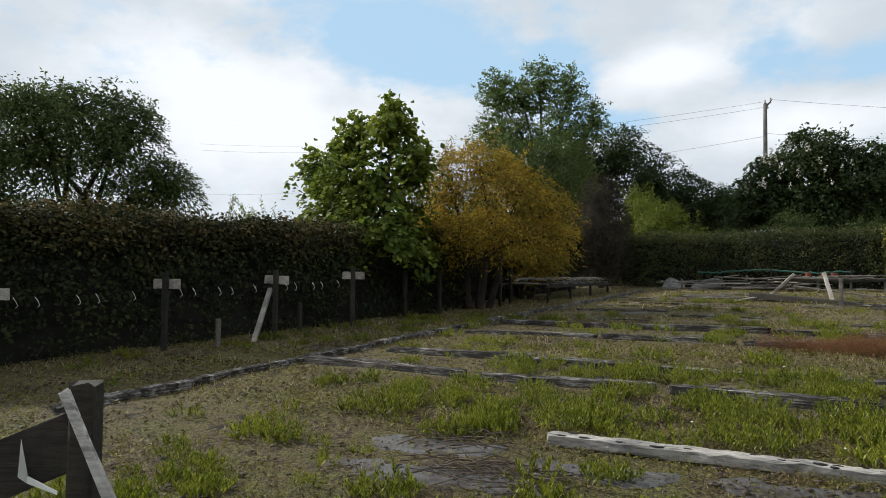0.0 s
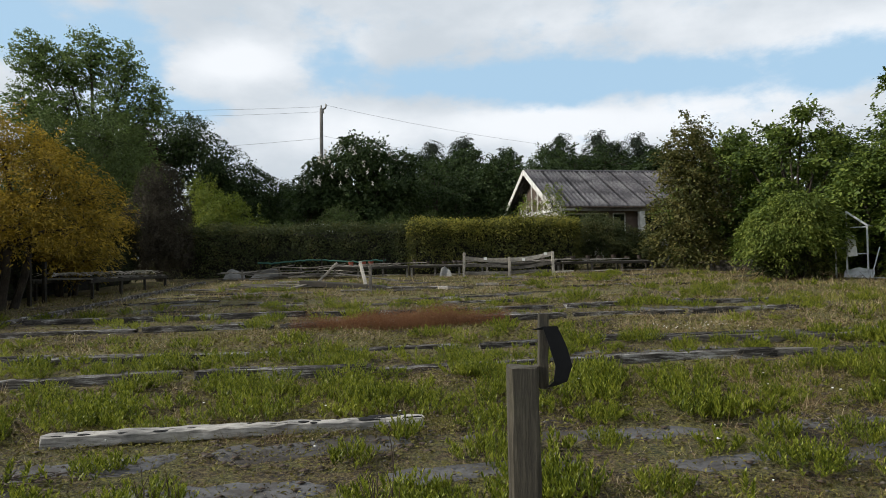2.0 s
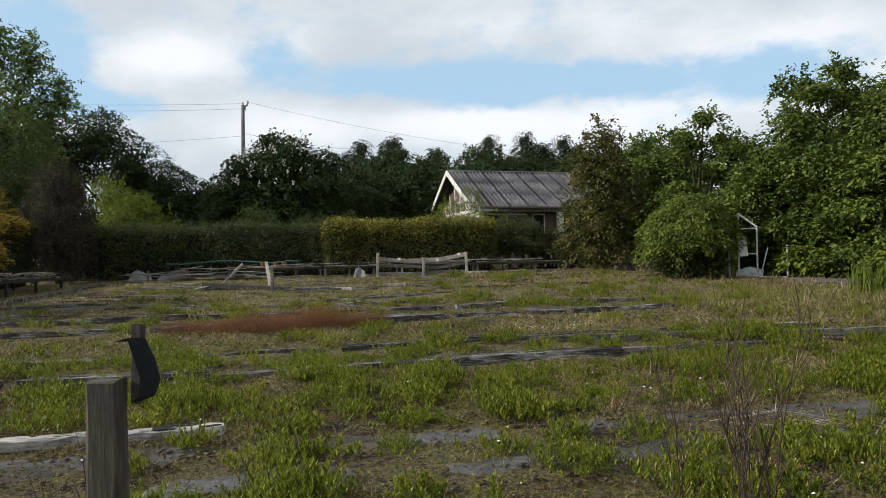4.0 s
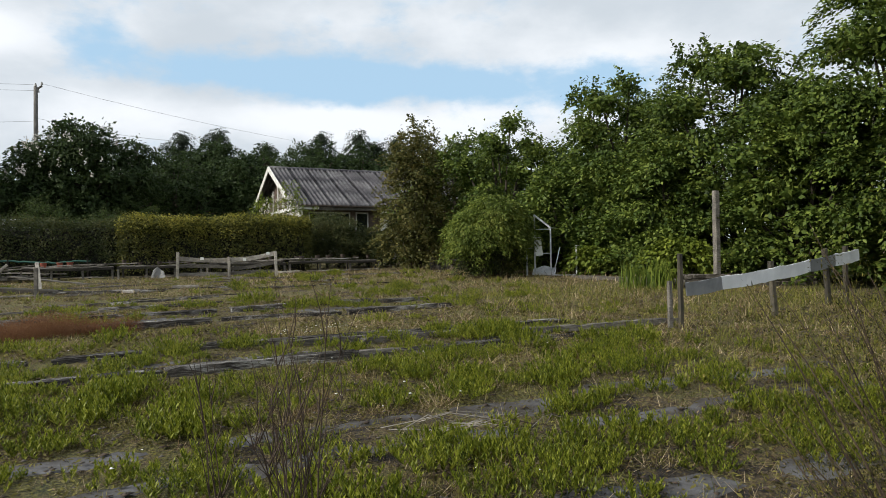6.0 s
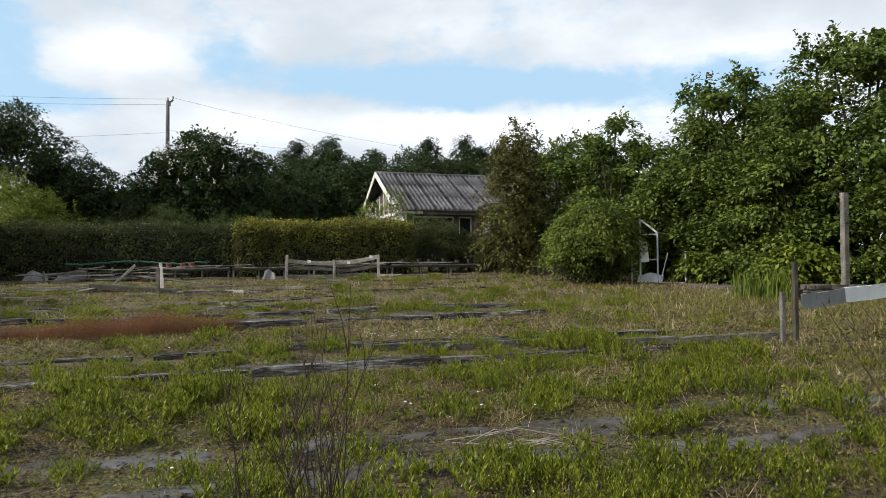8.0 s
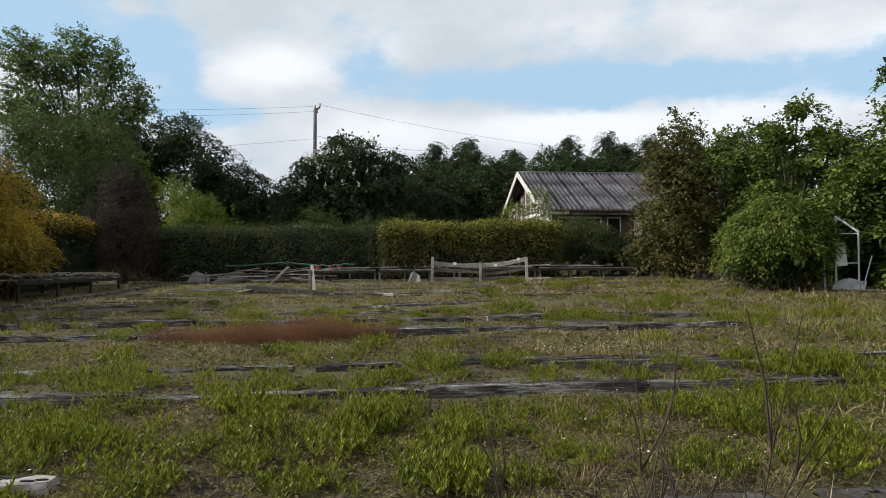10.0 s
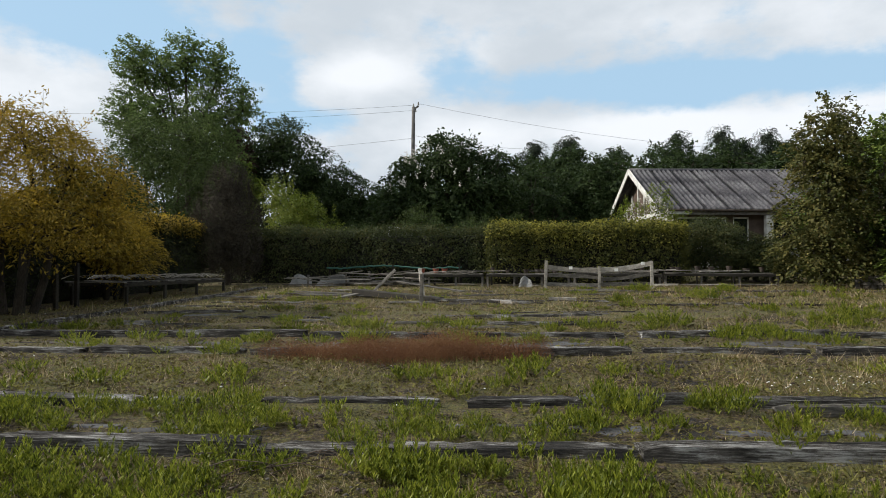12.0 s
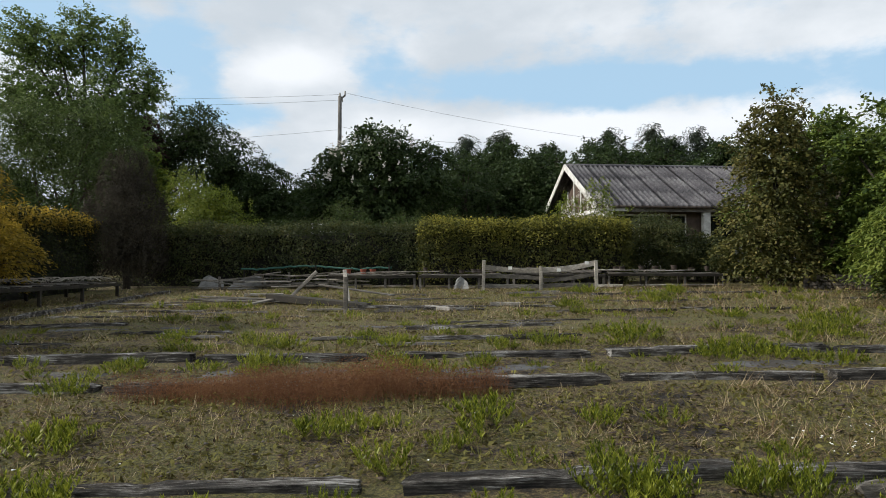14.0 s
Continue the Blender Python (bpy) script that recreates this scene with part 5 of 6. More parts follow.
def build_wreck():
    """Fallen frame in the middle of the field: upright, two leaning timbers and boards on the ground."""
    G0 = gz(-2.6, 19.6)
    group = "broken frame timbers"
    post_thing(-2.62, 19.4, G0 + 0.78, 0.09, M_PALE, "pale upright post of a broken frame", "post", group, (0.0, 0), 2)
    z = gz(-3.3, 21.8)
    plank_thing("leaning_timber", (-3.05, 21.2, G0 + 0.03), (-3.42, 22.2, z + 0.82), 0.10, 0.07, M_PALE, "pale timber leaning on a fallen frame", "timber", group, 3)
    plank_thing("leaning_timber", (-5.0, 22.2, gz(-5, 22.2)), (-4.25, 22.4, z + 0.80), 0.10, 0.08, M_PALE, "pale timber leaning on a fallen frame", "timber", group, 4)
    plank_thing("fallen_timber", (-5.3, 21.7, z + 0.14), (-2.3, 20.3, G0 + 0.05), 0.22, 0.2, M_DARKWOOD, "dark fallen timber among dry grass", "timber", group, 5)
    plank_thing("fallen_plank", (-4.4, 23.2, z + 0.42), (-2.2, 22.6, z + 0.16), 0.22, 0.035, M_GREYWOOD, "grey plank lying on the broken frame", "plank", group, 6)
    plank_thing("fallen_plank", (-2.4, 19.7, G0 + 0.12), (0.4, 19.9, G0 + 0.05), 0.14, 0.06, M_SLEEPER, "dark plank lying in the field", "plank", group, 7)
    plank_thing("fallen_plank", (-5.6, 20.6, z - 0.04), (-4.9, 22.0, z + 0.16), 0.2, 0.04, M_GREYWOOD, "grey plank propped on a fallen timber", "plank", group, 8)
    rnd = random.Random(2)
    for k in range(9):
        x, y = rnd.uniform(-8.3, -5.4), rnd.uniform(20.3, 22.6)
        L = rnd.uniform(1.0, 2.4)
        plank_thing("fallen_plank", (x - L / 2, y, gz(x, y) + 0.05 + 0.03 * (k % 3)), (x + L / 2, y + rnd.uniform(-0.25, 0.25), gz(x, y) + 0.07 + 0.03 * (k % 2)), 0.12, 0.03, M_GREYWOOD, "thin grey plank in a loose pile", "plank", group, 30 + k)
    for k, (x0, y0, x1, y1, m) in enumerate(((-0.9, 20.0, -0.3, 19.6, M_LOG), (0.5, 20.6, 1.2, 20.7, M_PALE), (3.4, 27.0, 4.4, 27.0, M_PALE), (-6.8, 23.6, -5.7, 23.8, M_PALE))):
        plank_thing("loose_board", (x0, y0, gz(x0, y0) + 0.06), (x1, y1, gz(x1, y1) + 0.05), 0.14, 0.08, m, "bleached board offcut lying in the grass", "board", "loose boards", 60 + k)


build_wreck()


def build_table():
    """Low slatted table in the shade of the hedge."""
    x, y = -11.6, 21.2
    g = gz(x, y)
    ob = thing("slatted_table", x, y, g, "long low slatted nursery table strewn with dead twigs", "table", rz=6)
    L, W, H = 6.0, 1.7, 0.52
    for k in range(24):
        yy = -L / 2 + L * k / 23
        part("slat", beam((-W / 2, yy, H + 0.015 * (k % 2)), (W / 2 + 0.05 * math.sin(k * 2.2), yy + 0.05 * math.sin(k), H), 0.13, 0.025, 0.006, 4, k), M_GREYWOOD if k % 3 == 0 else M_DARKWOOD, ob)
    for s in (-1, 1):
        part("side_rail", beam((s * (W / 2 - 0.05), -L / 2, H - 0.07), (s * (W / 2 - 0.05), L / 2, H - 0.07), 0.05, 0.09, 0.004, 8, s + 5), M_DARKWOOD, ob)
        for k in range(4):
            yy = -L / 2 + 0.15 + (L - 0.3) * k / 3
            part("leg", beam((s * (W / 2 - 0.06), yy, -0.1), (s * (W / 2 - 0.06), yy, H - 0.05), 0.08, 0.08, 0.004, 3, k), M_DARKWOOD, ob)
    rng = random.Random(6)
    for k in range(60):
        bx, by = x + rng.uniform(-0.7, 0.7), y + rng.uniform(-2.8, 2.8)
        a, L2 = rng.uniform(0, 6.28), rng.uniform(0.4, 1.2)
        p = [(L2 * f * math.cos(a) - L2 / 2 * math.cos(a), L2 * f * math.sin(a) - L2 / 2 * math.sin(a), 0.04 + 0.1 * math.sin(f * 3.1) + rng.uniform(0, 0.03)) for f in (0, 0.33, 0.66, 1)]
        solo("dead_twig", tube(p, [0.012, 0.01, 0.008, 0.004], 5), M_PALE, "dead twig lying on the slatted table", "twig", "twigs on the table", Matrix.Translation((bx, by, g + 0.55)))


build_table()


# ---------------------------------------------------------------- left fence with board signs
def build_left_fence():
    for k, (x, y) in enumerate(((-11.0, 3.35), (-11.1, 6.04), (-11.1, 8.4), (-11.1, 10.55))):
        g = gz(x, y)
        ob = thing("fence_post", x, y, g, "dark fence post with a pale board nailed across", "post", "hedge-side fence posts", rz=28)
        part("post", beam((0, 0, -0.15), (0.01, 0, 1.36), 0.09, 0.09, 0.005, 8, k), M_DARKWOOD if k else M_POST, ob)
        part("board", beam((-0.26, 0.062, 1.17), (0.26, 0.062, 1.15 + 0.02 * (k % 2)), 0.03, 0.17, 0.004, 5, 40 + k), M_PALE, ob, "pale cross board")
    plank_thing("brace", (-10.35, 7.35, gz(-10.35, 7.35)), (-11.0, 8.2, gz(-11, 8.2) + 0.98), 0.09, 0.08, M_PALE, "pale brace leaning against a fence post", "brace", "", 3)
    post_thing(-10.7, 6.85, gz(-10.7, 6.85) + 0.5, 0.07, M_GREYWOOD, "short grey stake beside the hedge", "stake", seed=4)
    post_thing(-11.3, 9.2, gz(-11.3, 9.2) + 0.62, 0.08, M_DARKWOOD, "short dark stake beside the hedge", "stake", seed=5)
    for k, (x, y) in enumerate(((-11.6, 12.9), (-11.4, 14.1), (-11.3, 16.9), (-11.5, 17.8))):
        post_thing(x, y, gz(x, y) + 1.15, 0.1, M_DARKWOOD, "dark fence post in the shade of the trees", "post", "shaded fence posts", seed=k)
    # wire with hooks
    for a, b in (((-11.0, 1.0), (-11.0, 3.35)), ((-11.0, 3.35), (-11.1, 6.04)), ((-11.1, 6.04), (-11.1, 8.4)), ((-11.1, 8.4), (-11.1, 10.55))):
        z0, z1 = gz(*a) + 1.1, gz(*b) + 1.1
        n = 9
        pts = [(a[0] + (b[0] - a[0]) * i / n, a[1] + (b[1] - a[1]) * i / n, z0 + (z1 - z0) * i / n - 0.12 * (i / n) * (1 - i / n)) for i in range(n + 1)]
        c = Vector(pts[n // 2])
        wire = thing("fence_wire", c.x, c.y, c.z, "sagging fence wire hung with curled plastic ties", "wire", "fence wires")
        part("strand", tube([Vector(p) - c for p in pts], [0.002] * (n + 1), 5), M_RUBBER, wire)
        for k in (1, 2, 4, 5, 7):
            p = Vector(pts[k]) - c
            part("tie", tube([p, p + Vector((0.03, 0.03, -0.06)), p + Vector((0.0, 0.07, -0.13)), p + Vector((-0.03, 0.05, -0.16))], [0.0045] * 4, 5), M_DAISY, wire, "curled white tie")


build_left_fence()


def build_near_gate():
    """Broken fence at the walker's side: post, dark boards, mesh and a pale leaning bar."""
    x, y = -1.83, 0.78
    g = gz(x, y)
    ob = thing("broken_gate", x, y, g, "broken dark board gate with a pale leaning bar", "gate", rz=39)
    part("post", beam((0, 0, -0.1), (0.005, 0, 1.20 - g), 0.066, 0.07, 0.003, 8, 1), M_DARKWOOD, ob)
    part("rail", beam((-1.3, 0.02, 0.58), (-0.03, 0.02, 1.09), 0.03, 0.15, 0.005, 8, 2), M_DARKWOOD, ob)
    part("rail", beam((-1.3, 0.02, 0.98), (-0.03, 0.02, 0.76), 0.03, 0.11, 0.005, 8, 3), M_DARKWOOD, ob)
    part("leaning_bar", beam((-0.015, -0.07, 1.235), (0.50, -0.12, 0.15), 0.016, 0.024, 0.003, 8, 4), M_LOG, ob, "pale leaning bar")
    bm = bmesh.new()
    v = [bm.verts.new(p) for p in ((-0.165, -0.01, 1.0), (-0.158, -0.01, 1.10), (-0.135, -0.015, 1.005), (-0.06, -0.01, 0.965), (-0.06, -0.012, 0.955), (-0.14, -0.012, 0.985))]
    bm.faces.new(v)
    bmesh.ops.solidify(bm, geom=bm.faces[:], thickness=0.004)
    part("torn_sheet", bm, M_DAISY, ob, "torn white plastic")
    for k in range(12):
        part("mesh_wire", tube([(-1.2, 0.0, 0.72 + 0.016 * k), (-0.05, 0.0, 0.72 + 0.017 * k)], [0.0035, 0.0035], 4), M_RUBBER, ob)


build_near_gate()
# made-up post: its top stands in for a chimney beyond the hedge
solo("chimney_stand_in", beam((0, 0, -2.75), (0.02, 0, 0), 0.13, 0.11, 0.006, 6, 2), M_WHITE, "white post standing in for a chimney top over the hedge", "post", "", Matrix.Translation((-14.6, 5.55, 2.72)))


def build_field_gate():
    """Top of a pale metal gate seen over the far hedge."""
    x, y = -7.3, 33.0
    g = gz(x, y)
    ob = thing("metal_gate", x, y, g, "pale metal field gate behind the far hedge", "gate")
    for dx in (-0.55, 0.55):
        part("gate_post", beam((dx, 0, -0.1), (dx, 0, 3.42 - g), 0.08, 0.08, 0.001, 2, 1), M_METAL, ob)
    for z in (3.38 - g, 3.05 - g, 2.5 - g, 1.6 - g):
        part("bar", beam((-0.55, 0, z), (0.55, 0, z), 0.05, 0.06, 0.001, 2, 1), M_METAL, ob)


build_field_gate()


def build_near_post():
    x, y = 0.695, 2.1
    g = gz(x, y)
    ob = thing("gate_post", x, y, g, "square weathered gate post with a black rubber strap", "post", rz=2)
    part("post", beam((0, 0, -0.1), (0.0, 0.0, 1.11 - g), 0.097, 0.09, 0.003, 10, 5), M_POST, ob)
    bat = part("batten", beam((0.07, 0.05, 1.03 - g), (0.074, 0.05, 1.27 - g), 0.032, 0.04, 0.002, 5, 6), M_POST, ob, "thin upright batten")
    bm = bmesh.new()
    prof = [(0.06, 1.225), (0.10, 1.235), (0.125, 1.17), (0.142, 1.11), (0.13, 1.06), (0.10, 1.045)]
    rings = []
    for k, (px, pz) in enumerate(prof):
        w = (0.020, 0.024, 0.028, 0.027, 0.022, 0.012)[k]
        rings.append([bm.verts.new((px - 0.012 + dx, 0.005 + dy, pz - g)) for dx, dy in ((-w, -0.02), (w, -0.012), (w, -0.004), (-w, -0.012))])
    for a, b in zip(rings, rings[1:]):
        for j in range(4):
            bm.faces.new((a[j], a[(j + 1) % 4], b[(j + 1) % 4], b[j]))
    bm.faces.new(rings[0][::-1]); bm.faces.new(rings[-1])
    part("strap", bm, M_RUBBER, ob, "curled black rubber strap")


build_near_post()


# ---------------------------------------------------------------- right side
def build_right_fence():
    posts = ((8.98, 8.75, 1.42, 0.062), (8.83, 8.8, 1.02, 0.062), (11.1, 9.25, 1.27, 0.08), (13.75, 10.4, 1.50, 0.075), (13.45, 10.5, 1.46, 0.085))
    for k, (x, y, t, w) in enumerate(posts):
        post_thing(x, y, t, w, M_POST if k != 1 else M_GREYWOOD, "leaning weathered fence post in long grass", "fence_post", "open fence posts", (-0.08 if k in (2, 4) else 0.0, 0), k)
    # sheet strips strung between the posts
    def band(p, q, w, mat, label, seed):
        rng = random.Random(seed)
        p, q = Vector(p), Vector(q)
        c = (p + q) / 2
        bm = beam(p - c, q - c, 0.014, w, 0.006, 12, seed, bend=-0.015)
        solo("plastic_band", bm, mat, label, "plastic sheet", "bands along the fence", Matrix.Translation(c))
    a, b, c = Vector((9.02, 8.67, 0.90)), Vector((11.1, 9.17, 1.08)), Vector((13.85, 10.3, 1.32))
    def on(u, p, q):
        return p.lerp(q, u)
    band(on(0.0, a, b), on(0.36, a, b), 0.2, M_TAPE, "grey plastic band stretched between fence posts", 1)
    band(on(0.36, a, b), on(1.0, a, b), 0.2, M_TAPEW, "white plastic band stretched between fence posts", 2)
    band(on(0.0, b, c), on(0.38, b, c), 0.21, M_TAPEW, "white plastic band stretched between fence posts", 3)
    band(on(0.38, b, c), on(0.72, b, c), 0.21, M_TAPE, "grey plastic band stretched between fence posts", 4)
    band(on(0.72, b, c), on(1.08, b, c), 0.22, M_TAPEW, "white plastic band stretched between fence posts", 5)


build_right_fence()


def build_stone_walls():
    """Low dry walls: each stone its own piece on a rubble core."""
    rnd = random.Random(13)
    meshes = []
    for k in range(8):
        bm = bmesh.new()
        bmesh.ops.create_cube(bm, size=1.0)
        bmesh.ops.bevel(bm, geom=bm.edges[:], offset=0.12, segments=1, affect="EDGES")
        for v in bm.verts:
            v.co += Vector([rnd.uniform(-0.12, 0.12) for _ in range(3)])
        me = bpy.data.meshes.new("stone")
        bm.to_mesh(me); bm.free()
        me.materials.append(M_STONE)
        meshes.append(me)
    def wall(p, q, h, w, label):
        d = Vector((q[0] - p[0], q[1] - p[1], 0))
        L, ang = d.length, math.degrees(math.atan2(d.y, d.x))
        cx, cy = (p[0] + q[0]) / 2, (p[1] + q[1]) / 2
        ob = thing("stone_wall", cx, cy, gz(cx, cy), label, "wall", rz=ang)
        part("rubble_core", slab(bmesh.new(), -L / 2 + 0.05, L / 2 - 0.05, -w / 2 + 0.06, w / 2 - 0.06, -0.2, h - 0.07), M_STONE, ob)
        z = 0.0
        while z < h:
            ch = rnd.uniform(0.07, 0.12)
            for s in (-1, 1):
                x = -L / 2
                while x < L / 2:
                    cl = rnd.uniform(0.16, 0.38)
                    part("stone", rnd.choice(meshes), M_STONE, ob, "", Matrix.Translation((x + cl / 2, s * (w / 2 - 0.07), z + ch / 2)) @ Euler((rnd.uniform(-0.1, 0.1), rnd.uniform(-0.08, 0.08), rnd.uniform(-0.15, 0.15))).to_matrix().to_4x4() @ Matrix.Diagonal((cl * 0.97, 0.2, ch * 0.95, 1)))
                    x += cl
            z += ch
    wall((12.75, 19.6), (13.2, 15.2), 0.08, 0.45, "low mossy stone edging wall below the trees")
    wall((13.4, 15.0), (16.6, 14.2), 0.25, 0.5, "low stone wall in front of the dense trees")
    wall((9.7, 26.2), (12.2, 25.4), 0.34, 0.5, "low dry-stone wall at the shrub's foot")
    z = gz(9.6, 25.9)
    post_thing(9.55, 25.95, z + 0.5, 0.12, M_GREYWOOD, "short grey post beside the dry-stone wall", "post", seed=7)
    post_thing(14.25, 14.75, 3.0, 0.145, M_GREYWOOD, "tall square wooden post above the stone wall", "tall_post", seed=9)


build_stone_walls()


def build_greenhouse():
    """Remains of a small metal greenhouse, swallowed by leaves."""
    x, y = 12.1, 20.45
    g = gz(x, y)
    ob = thing("greenhouse_frame", x, y, g, "rusting aluminium greenhouse frame overgrown by shrubs", "greenhouse", rz=-38)
    def bar(p, q, w=0.05, label=""):
        part("bar", beam(p, q, w, w * 0.8, 0.001, 2, 1), M_METAL, ob, label)
    bar((-0.42, 0, -0.05), (-0.42, 0, 2.05)); bar((0.12, 0, -0.05), (0.12, 0, 1.62)); bar((-0.42, 0, 2.03), (0.14, 0, 1.58), 0.07)
    bar((-0.75, 0.2, -0.05), (-0.75, 0.2, 0.95)); bar((0.95, 0.05, -0.05), (0.95, 0.05, 1.0))
    bar((-0.75, 0.2, 0.93), (-0.42, 0.05, 0.93)); bar((-0.42, 0.0, 1.55), (0.12, 0.0, 1.55), 0.035); bar((-0.42, 0, 0.75), (0.12, 0, 0.75), 0.04)
    bar((0.2, 0, 0.05), (0.42, 0.03, 0.95), 0.04); bar((-0.42, 0, 0.03), (0.95, 0.05, 0.03), 0.05); bar((0.12, 0.02, 1.6), (0.14, 0.9, 1.6), 0.04); bar((0.95, 0.05, 0.98), (1.0, 0.9, 1.0), 0.04)
    pane = part("panel", slab(bmesh.new(), -0.30, -0.06, -0.05, -0.035, 0.70, 1.33), M_DAISY, ob, "slipped white panel", Matrix.Rotation(radians(-6), 4, "Y"))
    bm = bmesh.new()
    rnd = random.Random(5)
    v = [[bm.verts.new((-0.5 + 0.13 * i, -0.12 + 0.05 * j + rnd.uniform(-0.03, 0.03), 0.02 + 0.075 * j * (1 - 0.08 * abs(i - 3)) + rnd.uniform(0, 0.03))) for i in range(7)] for j in range(5)]
    for j in range(4):
        for i in range(6):
            bm.faces.new((v[j][i], v[j][i + 1], v[j + 1][i + 1], v[j + 1][i]))
    bmesh.ops.solidify(bm, geom=bm.faces[:], thickness=0.006)
    part("crumpled_sheet", bm, M_TAPEW, ob, "crumpled white sheet")


build_greenhouse()


# ---------------------------------------------------------------- utility pole and wires
def build_pole():
    x, y = -10.1, 45.0
    g = gz(x, y)
    ob = thing("utility_pole", x, y, g, "weathered wooden utility pole with a bracket", "utility pole")
    smooth(part("shaft", tube([(0, 0, -0.3), (0, 0, 5), (0.03, 0, 10.75)], [0.15, 0.135, 0.11], 12), M_POLE, ob))
    part("bracket", beam((-0.05, 0.1, 10.55), (0.35, 0.1, 10.85), 0.07, 0.1, 0.003, 2, 1), M_GREYWOOD, ob, "short angled bracket")
    for dx, dz in ((0.33, 10.9), (0.0, 10.8), (0.14, 10.45)):
        bm = bmesh.new()
        bmesh.ops.create_cone(bm, cap_ends=True, segments=10, radius1=0.07, radius2=0.04, depth=0.2)
        part("insulator", bm, M_RENDER, ob, "ceramic insulator", Matrix.Translation((dx, 0.1, dz + 0.1)))
    def wire(p, q, sag, n=18):
        p, q = Vector(p), Vector(q)
        c = (p + q) / 2
        pts = [p.lerp(q, i / n) - c - Vector((0, 0, 4 * sag * (i / n) * (1 - i / n))) for i in range(n + 1)]
        solo("overhead_wire", tube(pts, [0.007] * (n + 1), 4), M_RUBBER, "thin overhead wire strung from the pole", "wire", "overhead wires", Matrix.Translation(c))
    top = g + 10.9
    wire((x + 0.3, y + 0.1, top + 0.1), (40, 62, 10.8), 2.0)
    wire((x, y + 0.1, top), (-60, 36, 14.0), 1.2)
    wire((x + 0.05, y + 0.1, top - 0.35), (-60, 36.4, 13.4), 1.2)
    wire((x, y + 0.1, top - 2.2), (-60, 37, 9.0), 1.0)
    wire((x, y + 0.1, top - 2.0), (-2, 47, g + 8.0), 0.2)


build_pole()


# ---------------------------------------------------------------- low plants of the field
def on_path(x, y):
    base = y - 0.165 * x + 0.0035 * x * np.abs(x)
    m = np.zeros(len(x), bool)
    for lo, hi in PATHS + [(2.4, 3.0)]:
        m |= (base > lo) & (base < hi)
    return m & (x > -8.2) & (x < 8.4)


def off_rows(x, y):
    base = y - 0.165 * x + 0.0035 * x * np.abs(x)
    m = np.ones(len(x), bool)
    for b in (7.6, 9.06, 11.98, 13.7, 15.4, 16.6, 17.7):
        m &= (base < b - 0.2 - 0.006 * b) | (base > b + 0.10) | (x > 6.6)
    return m


def patchy(x, y, s):
    return 0.5 + 0.25 * np.sin(x * 0.9 * s + 1.3) * np.cos(y * 1.1 * s) + 0.15 * np.sin(x * 2.3 * s + y * 1.7 * s) + 0.1 * np.sin(y * 4.1 * s - x * 3.3 * s)


def field_points(rng, n, far=29.0):
    """Places over the field, as thick to the eye near the walk as far off."""
    d = 1.6 * np.exp(rng.random(n) * math.log(far / 1.6))
    a = np.radians(rng.uniform(-88, 64, n))
    start = rng.random(n)
    ox = np.where(start < 0.35, 0.2, np.where(start < 0.7, 3.4, 1.6))
    oy = np.where(start < 0.7, 0.2, 4.2)
    x, y = ox + d * np.sin(a), oy + d * np.cos(a)
    keep = off_rows(x, y) & (x > -12.0) & (x < 15.0) & (y < 27.0) & (np.hypot(x - 5.85, y - 1.28) > 0.3)
    return x[keep], y[keep], d[keep]


def carpet(name, n, lo, hi, mat, label, rng, want, height=0.03):
    """Low herbs, moss and litter: small leaves that hug the ground."""
    x, y, d = field_points(rng, n)
    ok = rng.random(len(x)) < want(x, y)
    x, y, d = x[ok], y[ok], d[ok]
    k = len(x)
    z = ground_z(x, y) + rng.uniform(0.0, 1.0, k) ** 2 * height * (0.5 + patchy(x, y, 1.3)) + 0.004
    nrm = rng.normal(size=(k, 3)) * 0.5 + np.array([0, 0, 1.0])
    size = rng.uniform(lo, hi, k) * (0.5 + 0.19 * d).clip(0.6, 2.7)
    tagged(new(name, leaf_mesh(name, np.stack([x, y, z], 1), nrm, size, mat, rng, 0.42)), label, "ground cover", kind="stuff")


def blades(name, x, y, h, w, mat, label, rng, lean=0.35):
    """Bent narrow blades of grass rooted at x, y."""
    n = len(x)
    h = h * (0.8 + 0.045 * np.hypot(x - 2, y)).clip(0.9, 1.7)
    a = rng.uniform(0, 2 * np.pi, n)
    z = ground_z(x, y) - 0.02
    root = np.stack([x, y, z], 1)
    side = np.stack([np.cos(a), np.sin(a), np.zeros(n)], 1) * (w / 2)[:, None]
    tilt = rng.normal(0, lean, (n, 2))
    tip = root + np.stack([tilt[:, 0] * h, tilt[:, 1] * h, h * (1 - 0.25 * np.abs(tilt).sum(1)).clip(0.3, 1)], 1)
    v = np.stack([root - side, root + side, tip], 1).reshape(-1, 3)
    me = fast_mesh(name, v, np.arange(3 * n).reshape(n, 3), mat)
    return tagged(new(name, me), label, "grass", kind="stuff")


